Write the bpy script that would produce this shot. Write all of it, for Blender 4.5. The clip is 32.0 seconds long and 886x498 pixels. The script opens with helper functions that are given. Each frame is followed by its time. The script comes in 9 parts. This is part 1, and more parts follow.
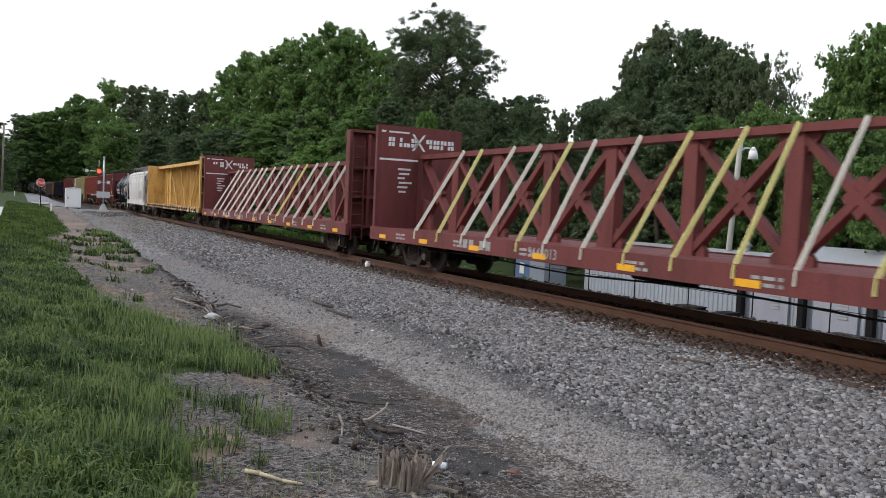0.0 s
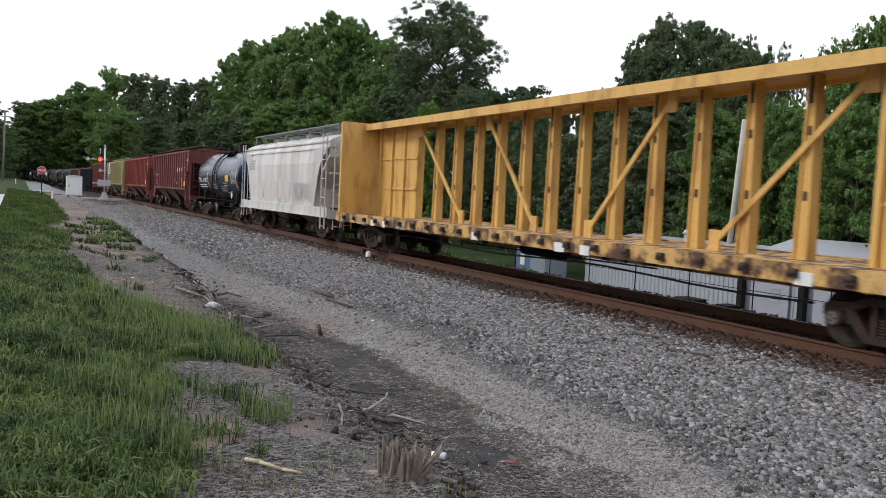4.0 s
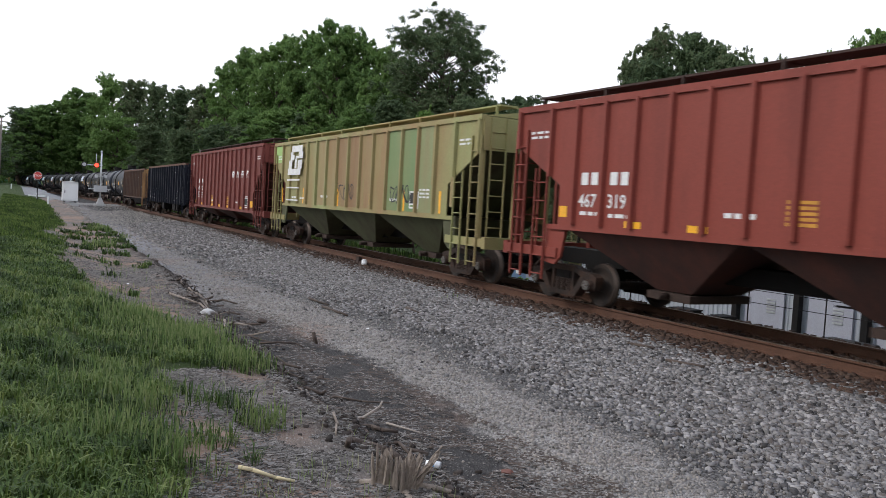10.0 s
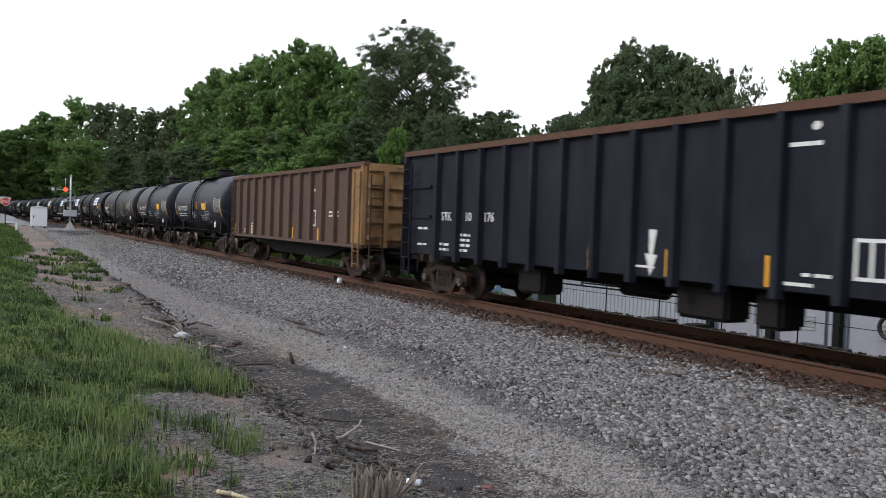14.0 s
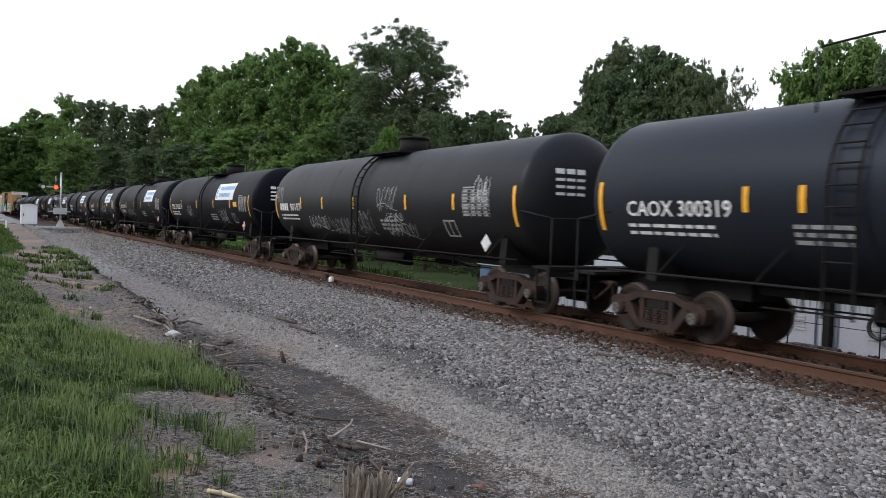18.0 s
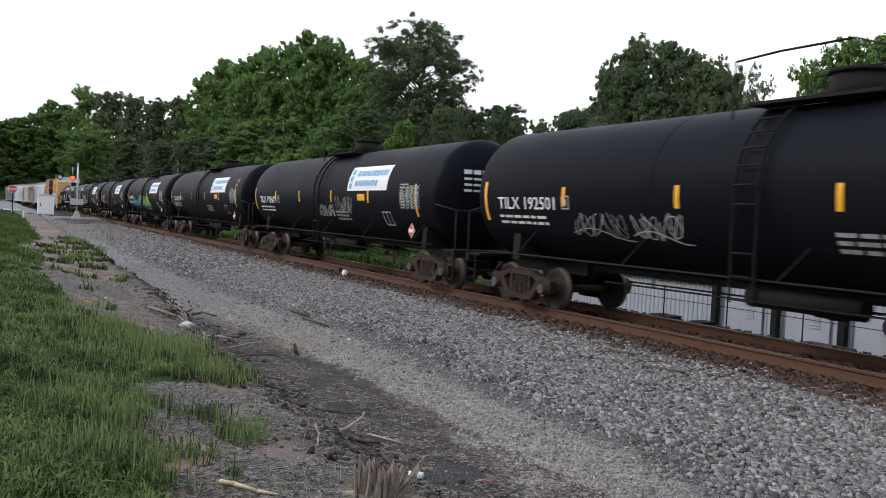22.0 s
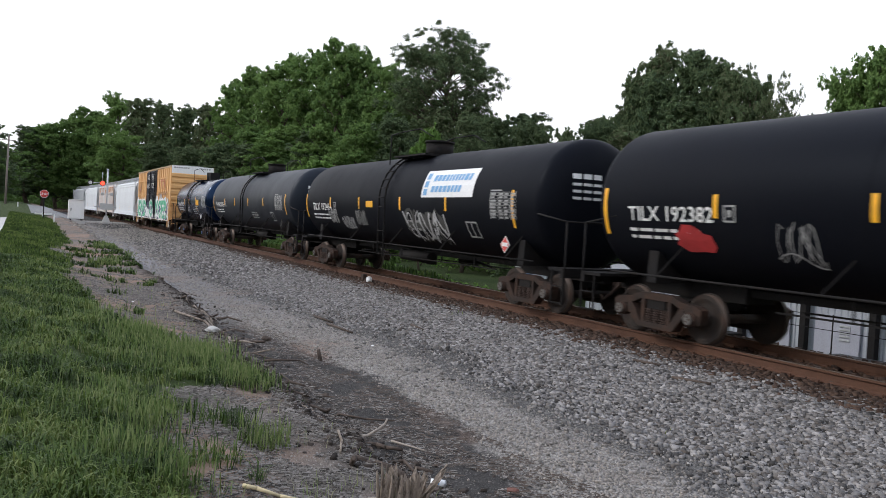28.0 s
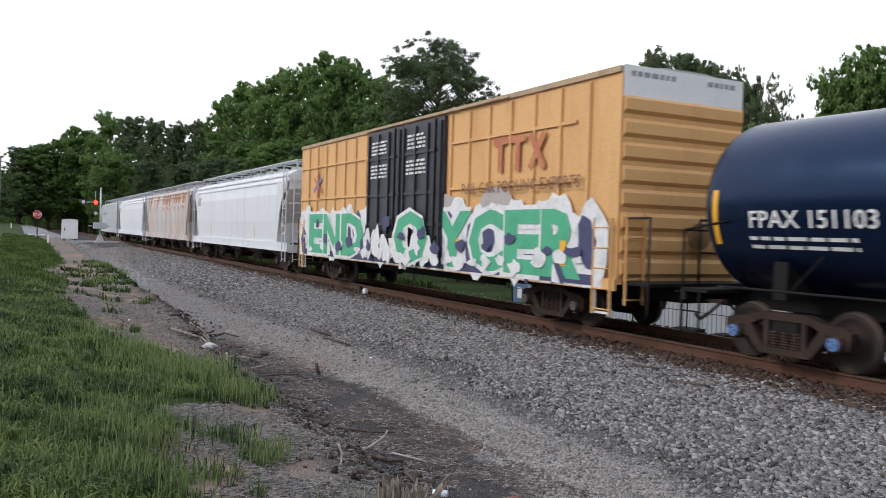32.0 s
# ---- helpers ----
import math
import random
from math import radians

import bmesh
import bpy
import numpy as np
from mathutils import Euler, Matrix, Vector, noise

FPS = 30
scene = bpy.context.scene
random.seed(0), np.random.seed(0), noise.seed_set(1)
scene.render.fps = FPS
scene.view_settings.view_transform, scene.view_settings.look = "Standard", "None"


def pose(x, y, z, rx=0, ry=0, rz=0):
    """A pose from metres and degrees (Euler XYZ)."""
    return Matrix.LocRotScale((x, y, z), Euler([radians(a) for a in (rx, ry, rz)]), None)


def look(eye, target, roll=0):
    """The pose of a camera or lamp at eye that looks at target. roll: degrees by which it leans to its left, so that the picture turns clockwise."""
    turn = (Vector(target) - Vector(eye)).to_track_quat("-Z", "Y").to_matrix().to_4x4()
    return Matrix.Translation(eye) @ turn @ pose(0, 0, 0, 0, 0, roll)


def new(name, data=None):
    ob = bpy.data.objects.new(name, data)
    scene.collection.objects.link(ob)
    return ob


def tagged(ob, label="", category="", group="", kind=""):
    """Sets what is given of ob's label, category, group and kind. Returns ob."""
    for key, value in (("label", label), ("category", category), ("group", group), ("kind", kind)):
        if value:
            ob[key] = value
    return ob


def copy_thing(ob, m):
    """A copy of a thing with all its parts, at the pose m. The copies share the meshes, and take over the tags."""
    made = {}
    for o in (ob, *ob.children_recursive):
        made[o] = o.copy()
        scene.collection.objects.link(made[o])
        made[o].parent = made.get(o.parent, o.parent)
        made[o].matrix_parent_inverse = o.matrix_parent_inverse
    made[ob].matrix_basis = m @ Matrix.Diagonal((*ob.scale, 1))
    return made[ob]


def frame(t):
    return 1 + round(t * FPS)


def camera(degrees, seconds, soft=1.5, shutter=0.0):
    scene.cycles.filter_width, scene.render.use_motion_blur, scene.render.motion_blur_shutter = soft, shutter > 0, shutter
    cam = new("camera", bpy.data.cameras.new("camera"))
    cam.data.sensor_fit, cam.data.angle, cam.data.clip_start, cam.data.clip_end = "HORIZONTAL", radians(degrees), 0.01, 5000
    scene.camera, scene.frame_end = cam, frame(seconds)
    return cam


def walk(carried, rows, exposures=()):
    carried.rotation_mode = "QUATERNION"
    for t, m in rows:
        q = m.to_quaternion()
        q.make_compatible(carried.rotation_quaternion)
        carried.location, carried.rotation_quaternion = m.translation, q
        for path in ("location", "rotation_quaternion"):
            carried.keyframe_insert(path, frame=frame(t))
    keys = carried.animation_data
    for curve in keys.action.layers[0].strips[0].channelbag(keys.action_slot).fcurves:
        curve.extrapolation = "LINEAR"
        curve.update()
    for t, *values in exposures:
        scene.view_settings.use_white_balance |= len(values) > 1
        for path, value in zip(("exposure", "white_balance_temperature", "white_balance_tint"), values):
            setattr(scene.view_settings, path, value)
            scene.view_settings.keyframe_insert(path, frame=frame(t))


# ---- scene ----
import itertools

# ---- camera: held in the hand beside the track, x along the track, y across it, z from the rail top ----
EYE = (0.0, 0.0, 1.82)
PATH = [
    (0, 87.09, -2.49, 62.48), (0.5, 86.38, -1.81, 62.16), (1, 86.79, -2.03, 62.08), (1.5, 86.61, -2.41, 61.91),
    (2, 86.84, -2.30, 62.84), (2.5, 86.89, -3.18, 63.11), (3, 86.72, -3.54, 62.97), (3.5, 86.34, -2.75, 62.47),
    (5.5, 86.90, -3.67, 63.03), (6, 86.87, -3.35, 62.92), (6.5, 86.84, -3.28, 63.10), (7, 86.46, -3.31, 62.97),
    (7.5, 86.63, -3.57, 63.22), (8, 87.13, -3.45, 62.90), (8.5, 87.39, -3.47, 62.89), (9, 87.28, -3.30, 62.51),
    (9.5, 87.19, -3.57, 62.62), (10, 87.04, -3.35, 62.30), (10.5, 87.60, -3.40, 62.05), (11, 87.68, -3.41, 61.62),
    (11.5, 87.40, -2.74, 61.52), (12, 87.59, -2.55, 61.94), (12.5, 87.74, -2.38, 61.28), (13, 87.78, -2.11, 60.67),
    (13.5, 88.02, -2.36, 60.64), (14, 88.25, -1.97, 60.50), (14.5, 87.89, -2.27, 60.47), (16.5, 87.94, -2.26, 60.40),
    (17, 88.53, -2.50, 60.78), (17.5, 88.27, -2.16, 60.25), (18, 88.21, -2.16, 59.94), (18.5, 88.37, -2.51, 60.16),
    (19, 88.25, -2.92, 60.49), (19.5, 88.21, -3.08, 61.08), (20, 87.79, -3.07, 60.80), (20.5, 87.45, -2.54, 60.96),
    (21, 87.42, -2.61, 60.78), (21.5, 87.70, -2.78, 60.67), (22, 87.78, -2.76, 60.90), (22.5, 87.69, -2.35, 60.59),
    (23, 87.77, -2.33, 60.94), (23.5, 87.63, -2.30, 60.99), (24, 87.61, -2.18, 60.91), (24.5, 87.67, -1.95, 61.61),
    (26.5, 87.46, -2.32, 61.24), (27, 87.68, -2.88, 61.87), (27.5, 88.03, -3.13, 62.49), (28, 88.22, -3.23, 62.63),
    (28.5, 87.73, -2.62, 62.90), (28.6, 87.64, -2.40, 63.12), (28.8, 87.71, -1.97, 63.72), (28.9, 87.48, -1.75, 64.34),
    (29, 87.60, -1.53, 64.44), (29.1, 87.50, -1.36, 64.24), (29.2, 87.27, -1.19, 63.47), (29.3, 86.82, -1.02, 63.10),
    (29.4, 86.78, -0.85, 62.74), (29.5, 86.74, -0.68, 62.79), (29.6, 86.89, -0.82, 62.58), (29.7, 87.58, -0.96, 62.19),
    (29.8, 87.87, -1.10, 62.40), (29.9, 88.04, -1.24, 62.69), (30, 88.12, -1.38, 62.72), (30.5, 87.92, -1.10, 62.39),
    (31, 88.21, -1.53, 62.57), (31.5, 88.83, -1.64, 62.13), (32, 88.92, -1.66, 62.26),
]
cam = camera(57.0, 32.0, soft=0.65, shutter=0.2)
walk(cam, [(t, pose(*EYE, rx, ry, rz)) for t, rx, ry, rz in PATH], exposures=(
(0, 0.09, 6450, 10.5), (9.5, 0.09, 6400, 10.5), (10.5, 0.09, 6250, 12.5), (11.1, 0.09, 6000, 16.0), (11.9, 0.09, 5500, 21.5), (12.4, 0.09, 5650, 19.5), (13.0, 0.09, 6150, 13.5), (14.0, 0.09, 6400, 11.0), (32, 0.09, 6400, 11.0)))

# ---- overcast evening sky ----
world = bpy.data.worlds.new("overcast")
scene.world = world
world.use_nodes = True
wn, wl = world.node_tree.nodes, world.node_tree.links
sky = wn.new("ShaderNodeTexSky")
sky.sky_type, sky.sun_disc = "NISHITA", False
sky.sun_elevation, sky.sun_rotation = radians(37), radians(200)
sky_dim = wn.new("ShaderNodeMixRGB")
sky_dim.blend_type = "MULTIPLY"
sky_dim.inputs[0].default_value, sky_dim.inputs[2].default_value = 1.0, (0.1, 0.1, 0.1, 1)
cloud = wn.new("ShaderNodeMixRGB")
cloud.inputs[0].default_value, cloud.inputs[2].default_value = 0.86, (1.24, 1.26, 1.31, 1)
sky_way, sky_split, sky_rise, sky_tone = wn.new("ShaderNodeTexCoord"), wn.new("ShaderNodeSeparateXYZ"), wn.new("ShaderNodeMapRange"), wn.new("ShaderNodeMixRGB")
sky_rise.inputs["From Min"].default_value, sky_rise.inputs["From Max"].default_value = 0.35, 0.95
sky_tone.inputs[1].default_value, sky_tone.inputs[2].default_value = (1.26, 1.26, 1.29, 1), (0.98, 1.14, 1.46, 1)
wl.new(sky_way.outputs["Generated"], sky_split.inputs[0])
wl.new(sky_split.outputs["Z"], sky_rise.inputs["Value"])
wl.new(sky_rise.outputs[0], sky_tone.inputs[0])
wl.new(sky_tone.outputs[0], cloud.inputs[2])
wl.new(sky.outputs[0], sky_dim.inputs[1])
wl.new(sky_dim.outputs[0], cloud.inputs[1])
wl.new(cloud.outputs[0], wn["Background"].inputs["Color"])
wn["Background"].inputs["Strength"].default_value = 1.0
sun = new("sun", bpy.data.lights.new("sun", "SUN"))
sun.data.energy, sun.data.angle, sun.data.color = 1.5, radians(12), (1.0, 0.95, 0.88)
sun.matrix_world = look((-30, -60, 50), (0, 0, 0))
scene.view_settings.exposure = 0.0

# ---- materials ----
MATS = {}


def mat(name, base, rough=0.7, metal=0.0, dirt=None, amount=0.35, scale=2.0, streak=1.0, bump=0.0, bump_scale=40.0, fine=0.12, spec=0.5, coat=0.0, full=0.78):
    """Paint or metal with two scales of wear: broad stains (drawn out downwards by streak) and fine grain."""
    if name in MATS:
        return MATS[name]
    m = bpy.data.materials.new(name)
    m.use_nodes = True
    n, l = m.node_tree.nodes, m.node_tree.links
    b = n["Principled BSDF"]
    b.inputs["Roughness"].default_value, b.inputs["Metallic"].default_value = rough, metal
    b.inputs["Coat Weight"].default_value = coat
    b.inputs["Specular IOR Level"].default_value = spec
    tc = n.new("ShaderNodeTexCoord")
    mp = n.new("ShaderNodeMapping")
    mp.inputs["Scale"].default_value = (1, 1, 1 / streak)
    l.new(tc.outputs["Object"], mp.inputs["Vector"])
    big = n.new("ShaderNodeTexNoise")
    big.inputs["Scale"].default_value, big.inputs["Detail"].default_value, big.inputs["Roughness"].default_value = scale, 6, 0.65
    l.new(mp.outputs[0], big.inputs["Vector"])
    small = n.new("ShaderNodeTexNoise")
    small.inputs["Scale"].default_value, small.inputs["Detail"].default_value = 35, 3
    l.new(tc.outputs["Object"], small.inputs["Vector"])
    ramp = n.new("ShaderNodeMapRange")
    ramp.inputs["From Min"].default_value, ramp.inputs["From Max"].default_value = 0.62 - 0.3 * amount, full
    l.new(big.outputs["Fac"], ramp.inputs["Value"])
    mix = n.new("ShaderNodeMixRGB")
    mix.inputs[1].default_value = (*base, 1)
    d = dirt or tuple(c * 0.45 for c in base)
    mix.inputs[2].default_value = (*d, 1)
    fac = n.new("ShaderNodeMath")
    fac.operation = "MULTIPLY"
    fac.inputs[1].default_value = min(1.0, amount * 1.6)
    l.new(ramp.outputs[0], fac.inputs[0])
    l.new(fac.outputs[0], mix.inputs[0])
    grain = n.new("ShaderNodeHueSaturation")
    gm = n.new("ShaderNodeMapRange")
    gm.inputs["To Min"].default_value, gm.inputs["To Max"].default_value = 1 - 2 * fine, 1 + 2 * fine
    l.new(small.outputs["Fac"], gm.inputs["Value"])
    l.new(gm.outputs[0], grain.inputs["Value"])
    l.new(mix.outputs[0], grain.inputs["Color"])
    l.new(grain.outputs[0], b.inputs["Base Color"])
    rm = n.new("ShaderNodeMapRange")
    rm.inputs["To Min"].default_value, rm.inputs["To Max"].default_value = max(0.05, rough - 0.12), min(1, rough + 0.15)
    l.new(big.outputs["Fac"], rm.inputs["Value"])
    l.new(rm.outputs[0], b.inputs["Roughness"])
    if bump:
        bn = n.new("ShaderNodeTexNoise")
        bn.inputs["Scale"].default_value, bn.inputs["Detail"].default_value = bump_scale, 4
        l.new(tc.outputs["Object"], bn.inputs["Vector"])
        bp = n.new("ShaderNodeBump")
        bp.inputs["Strength"].default_value, bp.inputs["Distance"].default_value = bump, 0.02
        l.new(bn.outputs["Fac"], bp.inputs["Height"])
        l.new(bp.outputs[0], b.inputs["Normal"])
    MATS[name] = m
    return m


def vary(name, colors, rough=0.9, bump=0.0, trans=0.0, island=True, patch=0.0):
    """A material whose loose pieces each take a colour of their own between the given ones."""
    m = bpy.data.materials.new(name)
    m.use_nodes = True
    n, l = m.node_tree.nodes, m.node_tree.links
    b = n["Principled BSDF"]
    b.inputs["Roughness"].default_value = rough
    b.inputs["Specular IOR Level"].default_value = 0.25
    geo = n.new("ShaderNodeNewGeometry")
    info = n.new("ShaderNodeObjectInfo")
    add = n.new("ShaderNodeMath")
    add.operation = "ADD"
    l.new(geo.outputs["Random Per Island"], add.inputs[0])
    sc = n.new("ShaderNodeMath")
    sc.operation = "MULTIPLY"
    sc.inputs[1].default_value = 0.5
    l.new(info.outputs["Random"], sc.inputs[0])
    l.new(sc.outputs[0], add.inputs[1])
    mr = n.new("ShaderNodeMapRange")
    mr.inputs["From Max"].default_value = 1.5
    l.new(add.outputs[0], mr.inputs["Value"])
    cr = n.new("ShaderNodeValToRGB")
    while len(cr.color_ramp.elements) < len(colors):
        cr.color_ramp.elements.new(0.5)
    for i, (e, c) in enumerate(zip(cr.color_ramp.elements, colors)):
        e.position, e.color = i / max(1, len(colors) - 1), (*c, 1)
    if patch:
        # broad patches that lean towards one end of the colours
        tc = n.new("ShaderNodeTexCoord")
        pn = n.new("ShaderNodeTexNoise")
        pn.inputs["Scale"].default_value, pn.inputs["Detail"].default_value = patch, 4
        l.new(tc.outputs["Object"], pn.inputs["Vector"])
        pm = n.new("ShaderNodeMapRange")
        pm.inputs["From Min"].default_value, pm.inputs["From Max"].default_value = 0.35, 0.65
        pm.inputs["To Min"].default_value, pm.inputs["To Max"].default_value = -0.35, 0.35
        l.new(pn.outputs["Fac"], pm.inputs["Value"])
        pa = n.new("ShaderNodeMath")
        l.new(mr.outputs[0], pa.inputs[0])
        l.new(pm.outputs[0], pa.inputs[1])
        l.new(pa.outputs[0], cr.inputs[0])
    else:
        l.new(mr.outputs[0], cr.inputs[0])
    l.new(cr.outputs[0], b.inputs["Base Color"])
    if trans:
        tb = n.new("ShaderNodeBsdfTranslucent")
        l.new(cr.outputs[0], tb.inputs["Color"])
        ms = n.new("ShaderNodeMixShader")
        ms.inputs[0].default_value = trans
        l.new(b.outputs[0], ms.inputs[1])
        l.new(tb.outputs[0], ms.inputs[2])
        l.new(ms.outputs[0], n["Material Output"].inputs["Surface"])
    MATS[name] = m
    return m


STEEL_DARK = mat("dark_steel", (0.011, 0.010, 0.010), 0.75, 0.0, (0.026, 0.018, 0.013), 0.4, 3, 1, 0.3, 40, 0.12, 0.2)
STEEL_RUST = mat("rusty_steel", (0.044, 0.025, 0.018), 0.85, 0.0, (0.030, 0.020, 0.016), 0.6, 4, 1, 0.4)
BOGIE = mat("bogie_iron", (0.034, 0.025, 0.021), 0.8, 0.0, (0.080, 0.042, 0.028), 0.6, 3, 1, 0.4, 40, 0.12, 0.2)
TREAD = mat("worn_tread", (0.10, 0.075, 0.06), 0.5, 0.5, (0.09, 0.04, 0.025), 0.5)
OXIDE = mat("oxide_red_paint", (0.165, 0.040, 0.031), 0.62, 0, (0.08, 0.025, 0.019), 0.45, 1.3, 5, 0.1, 40, 0.12, 0.3)
OXIDE_OLD = mat("weathered_oxide_paint", (0.160, 0.044, 0.040), 0.66, 0, (0.085, 0.030, 0.027), 0.6, 1.6, 4, 0.15, 40, 0.12, 0.25)
OXIDE_BRIGHT = mat("hopper_red_paint", (0.225, 0.048, 0.033), 0.6, 0, (0.12, 0.030, 0.023), 0.4, 1.1, 5, 0.1, 40, 0.12, 0.3)
GREEN_PAINT = mat("faded_green_paint", (0.27, 0.30, 0.115), 0.65, 0, (0.30, 0.155, 0.075), 0.95, 0.5, 4, 0.1)
# green car's grime; the shade at its ends is in this colour too
GREEN_GRIME_SHADE = mat("grimy_shaded_green_paint", (0.085, 0.092, 0.042), 0.8, 0, (0.05, 0.035, 0.022), 0.6, 1.2, 4, 0.15)
WHITE_CAR = mat("grey_white_paint", (0.62, 0.60, 0.57), 0.55, 0, (0.27, 0.25, 0.23), 0.75, 1.3, 12, 0.1)
WHITE_CLEAN = mat("pale_grey_paint", (0.66, 0.68, 0.70), 0.5, 0, (0.42, 0.42, 0.42), 0.35, 1.0, 6, 0.05)
WHITE_RUSTED = mat("grey_paint_with_rust_streaks", (0.50, 0.49, 0.48), 0.55, 0, (0.42, 0.17, 0.06), 0.6, 1.2, 6, 0.05)
TANK_BLACK = mat("tank_black_paint", (0.0062, 0.0068, 0.0095), 0.46, 0, (0.010, 0.010, 0.012), 0.5, 0.8, 4, 0.04, 30, 0.1, 0.055)
TANK_GREY = mat("tank_charcoal_paint", (0.0145, 0.017, 0.023), 0.44, 0, (0.023, 0.024, 0.027), 0.5, 0.8, 4, 0.04, 30, 0.1, 0.18)
TANK_BROWN = mat("tank_dusty_black_paint", (0.014, 0.0135, 0.014), 0.46, 0, (0.022, 0.021, 0.020), 0.5, 0.8, 4, 0.05, 30, 0.1, 0.18)
TANK_GLOSS = mat("tank_glossy_navy_paint", (0.003, 0.0075, 0.024), 0.22, 0, (0.004, 0.008, 0.020), 0.3, 1.0, 3, 0.0, 30, 0.05, 0.5)
TANK_GLOSS.node_tree.nodes["Principled BSDF"].inputs["Specular Tint"].default_value = (0.30, 0.55, 1.0, 1)
for tank_paint in (TANK_BLACK, TANK_GREY, TANK_BROWN):
    tank_paint.node_tree.nodes["Principled BSDF"].inputs["Specular Tint"].default_value = (0.72, 0.84, 1.0, 1)
# dirt of the chutes; on end slopes it also paints in their shade
GRIME_SHADE = mat("hopper_grime_and_shade", (0.045, 0.021, 0.017), 0.85, 0, (0.12, 0.038, 0.026), 0.8, 1.4, 3, 0.2)
GON_BLACK = mat("gondola_blue_black_paint", (0.0125, 0.0138, 0.0215), 0.6, 0, (0.030, 0.033, 0.042), 0.6, 1.4, 3, 0.1, 40, 0.12, 0.12)
CAP_GREY = mat("bearing_cap_grey", (0.13, 0.12, 0.11), 0.6, 0.3, (0.06, 0.04, 0.03), 0.5, 8)
GON_BROWN = mat("gondola_brown_paint", (0.068, 0.040, 0.029), 0.8, 0, (0.115, 0.062, 0.038), 0.8, 1.6, 3, 0.2)
GON_OCHRE = mat("gondola_ochre_paint", (0.34, 0.19, 0.07), 0.75, 0, (0.085, 0.042, 0.024), 0.85, 2.4, 3, 0.2)
YELLOW_CAR = mat("weathered_yellow_paint", (0.62, 0.37, 0.10), 0.6, 0, (0.30, 0.12, 0.035), 0.45, 2.2, 4, 0.1, full=0.66)
YELLOW_SILL = mat("rust_stained_yellow_sill", (0.56, 0.34, 0.11), 0.7, 0, (0.075, 0.032, 0.020), 0.62, 2.4, 1.2, 0.15, full=0.56)
# rust, and the shade on the end face, both put into one colour
SHADED_OCHRE_END = mat("rusty_shaded_ochre_panel", (0.34, 0.175, 0.055), 0.75, 0, (0.075, 0.030, 0.020), 0.62, 1.0, 2, 0.15, full=0.60)
BOX_YELLOW = mat("boxcar_yellow_paint", (0.68, 0.385, 0.15), 0.55, 0, (0.46, 0.23, 0.08), 0.4, 1.2, 6, 0.05)
MARK_WHITE = mat("white_stencil", (0.72, 0.72, 0.70), 0.6, 0, (0.4, 0.38, 0.36), 0.4, 6)
MARK_GREY = mat("worn_stencil", (0.36, 0.36, 0.35), 0.6, 0, (0.1, 0.1, 0.1), 0.6, 8)
MARK_YELLOW = mat("reflector_yellow", (0.85, 0.42, 0.02), 0.4, 0, (0.5, 0.25, 0.03), 0.3, 5)
STRAP_YELLOW = mat("strap_yellow", (0.85, 0.79, 0.30), 0.6, 0, (0.6, 0.54, 0.25), 0.25, 5)
STRAP_WHITE = mat("strap_pale", (0.88, 0.85, 0.70), 0.6, 0, (0.65, 0.6, 0.45), 0.25, 5)
MARK_RED = mat("placard_red", (0.62, 0.06, 0.05), 0.5)
MARK_BLUE = mat("placard_blue", (0.16, 0.36, 0.60), 0.5)
MARK_BLACK = mat("black_stencil", (0.02, 0.02, 0.02), 0.6)
CAP_BLUE = mat("bearing_cap_blue", (0.10, 0.20, 0.42), 0.5, 0, (0.08, 0.06, 0.05), 0.4, 8)
SPRAY_WHITE = mat("spray_white", (0.74, 0.74, 0.74), 0.6, 0, (0.4, 0.4, 0.4), 0.5, 4)
SPRAY_PALE = mat("spray_pale", (0.50, 0.50, 0.50), 0.6, 0, (0.2, 0.2, 0.2), 0.6, 6)
SPRAY_GREEN = mat("spray_green", (0.07, 0.40, 0.22), 0.6, 0, (0.05, 0.25, 0.16), 0.4, 2)
SPRAY_LIME = mat("spray_lime", (0.28, 0.48, 0.10), 0.6, 0, (0.15, 0.3, 0.06), 0.4, 2)
SPRAY_TEAL = mat("spray_teal", (0.04, 0.30, 0.42), 0.6)
SPRAY_NAVY = mat("spray_navy", (0.055, 0.06, 0.14), 0.6)
SPRAY_RED = mat("spray_red", (0.42, 0.03, 0.03), 0.6)
SPRAY_GREY = mat("spray_grey", (0.42, 0.38, 0.36), 0.6)
TIMBER = mat("old_timber", (0.060, 0.036, 0.025), 0.9, 0, (0.02, 0.016, 0.014), 0.6, 4, 1, 0.6)
RAIL_STEEL = mat("rail_rust", (0.092, 0.040, 0.021), 0.8, 0, (0.060, 0.028, 0.017), 0.5, 2, 1, 0.3)
RAIL_HEAD = mat("rail_head", (0.17, 0.115, 0.085), 0.45, 0.6, (0.10, 0.055, 0.035), 0.5, 3)
GALV = mat("galvanised_steel", (0.48, 0.49, 0.50), 0.45, 0.4, (0.3, 0.3, 0.3), 0.3, 2)
WHITE_PAINT = mat("white_paint", (0.78, 0.78, 0.77), 0.6, 0, (0.6, 0.58, 0.55), 0.3, 2, 3)
SIDING = mat("pale_siding", (0.36, 0.385, 0.43), 0.5, 0, (0.42, 0.42, 0.42), 0.35, 0.7, 4)
WOOD_POLE = mat("weathered_pole_wood", (0.20, 0.17, 0.15), 0.9, 0, (0.1, 0.08, 0.07), 0.5, 2, 8, 0.4)
BARK = mat("bark", (0.085, 0.062, 0.048), 0.95, 0, (0.04, 0.03, 0.025), 0.6, 3, 4, 0.8)
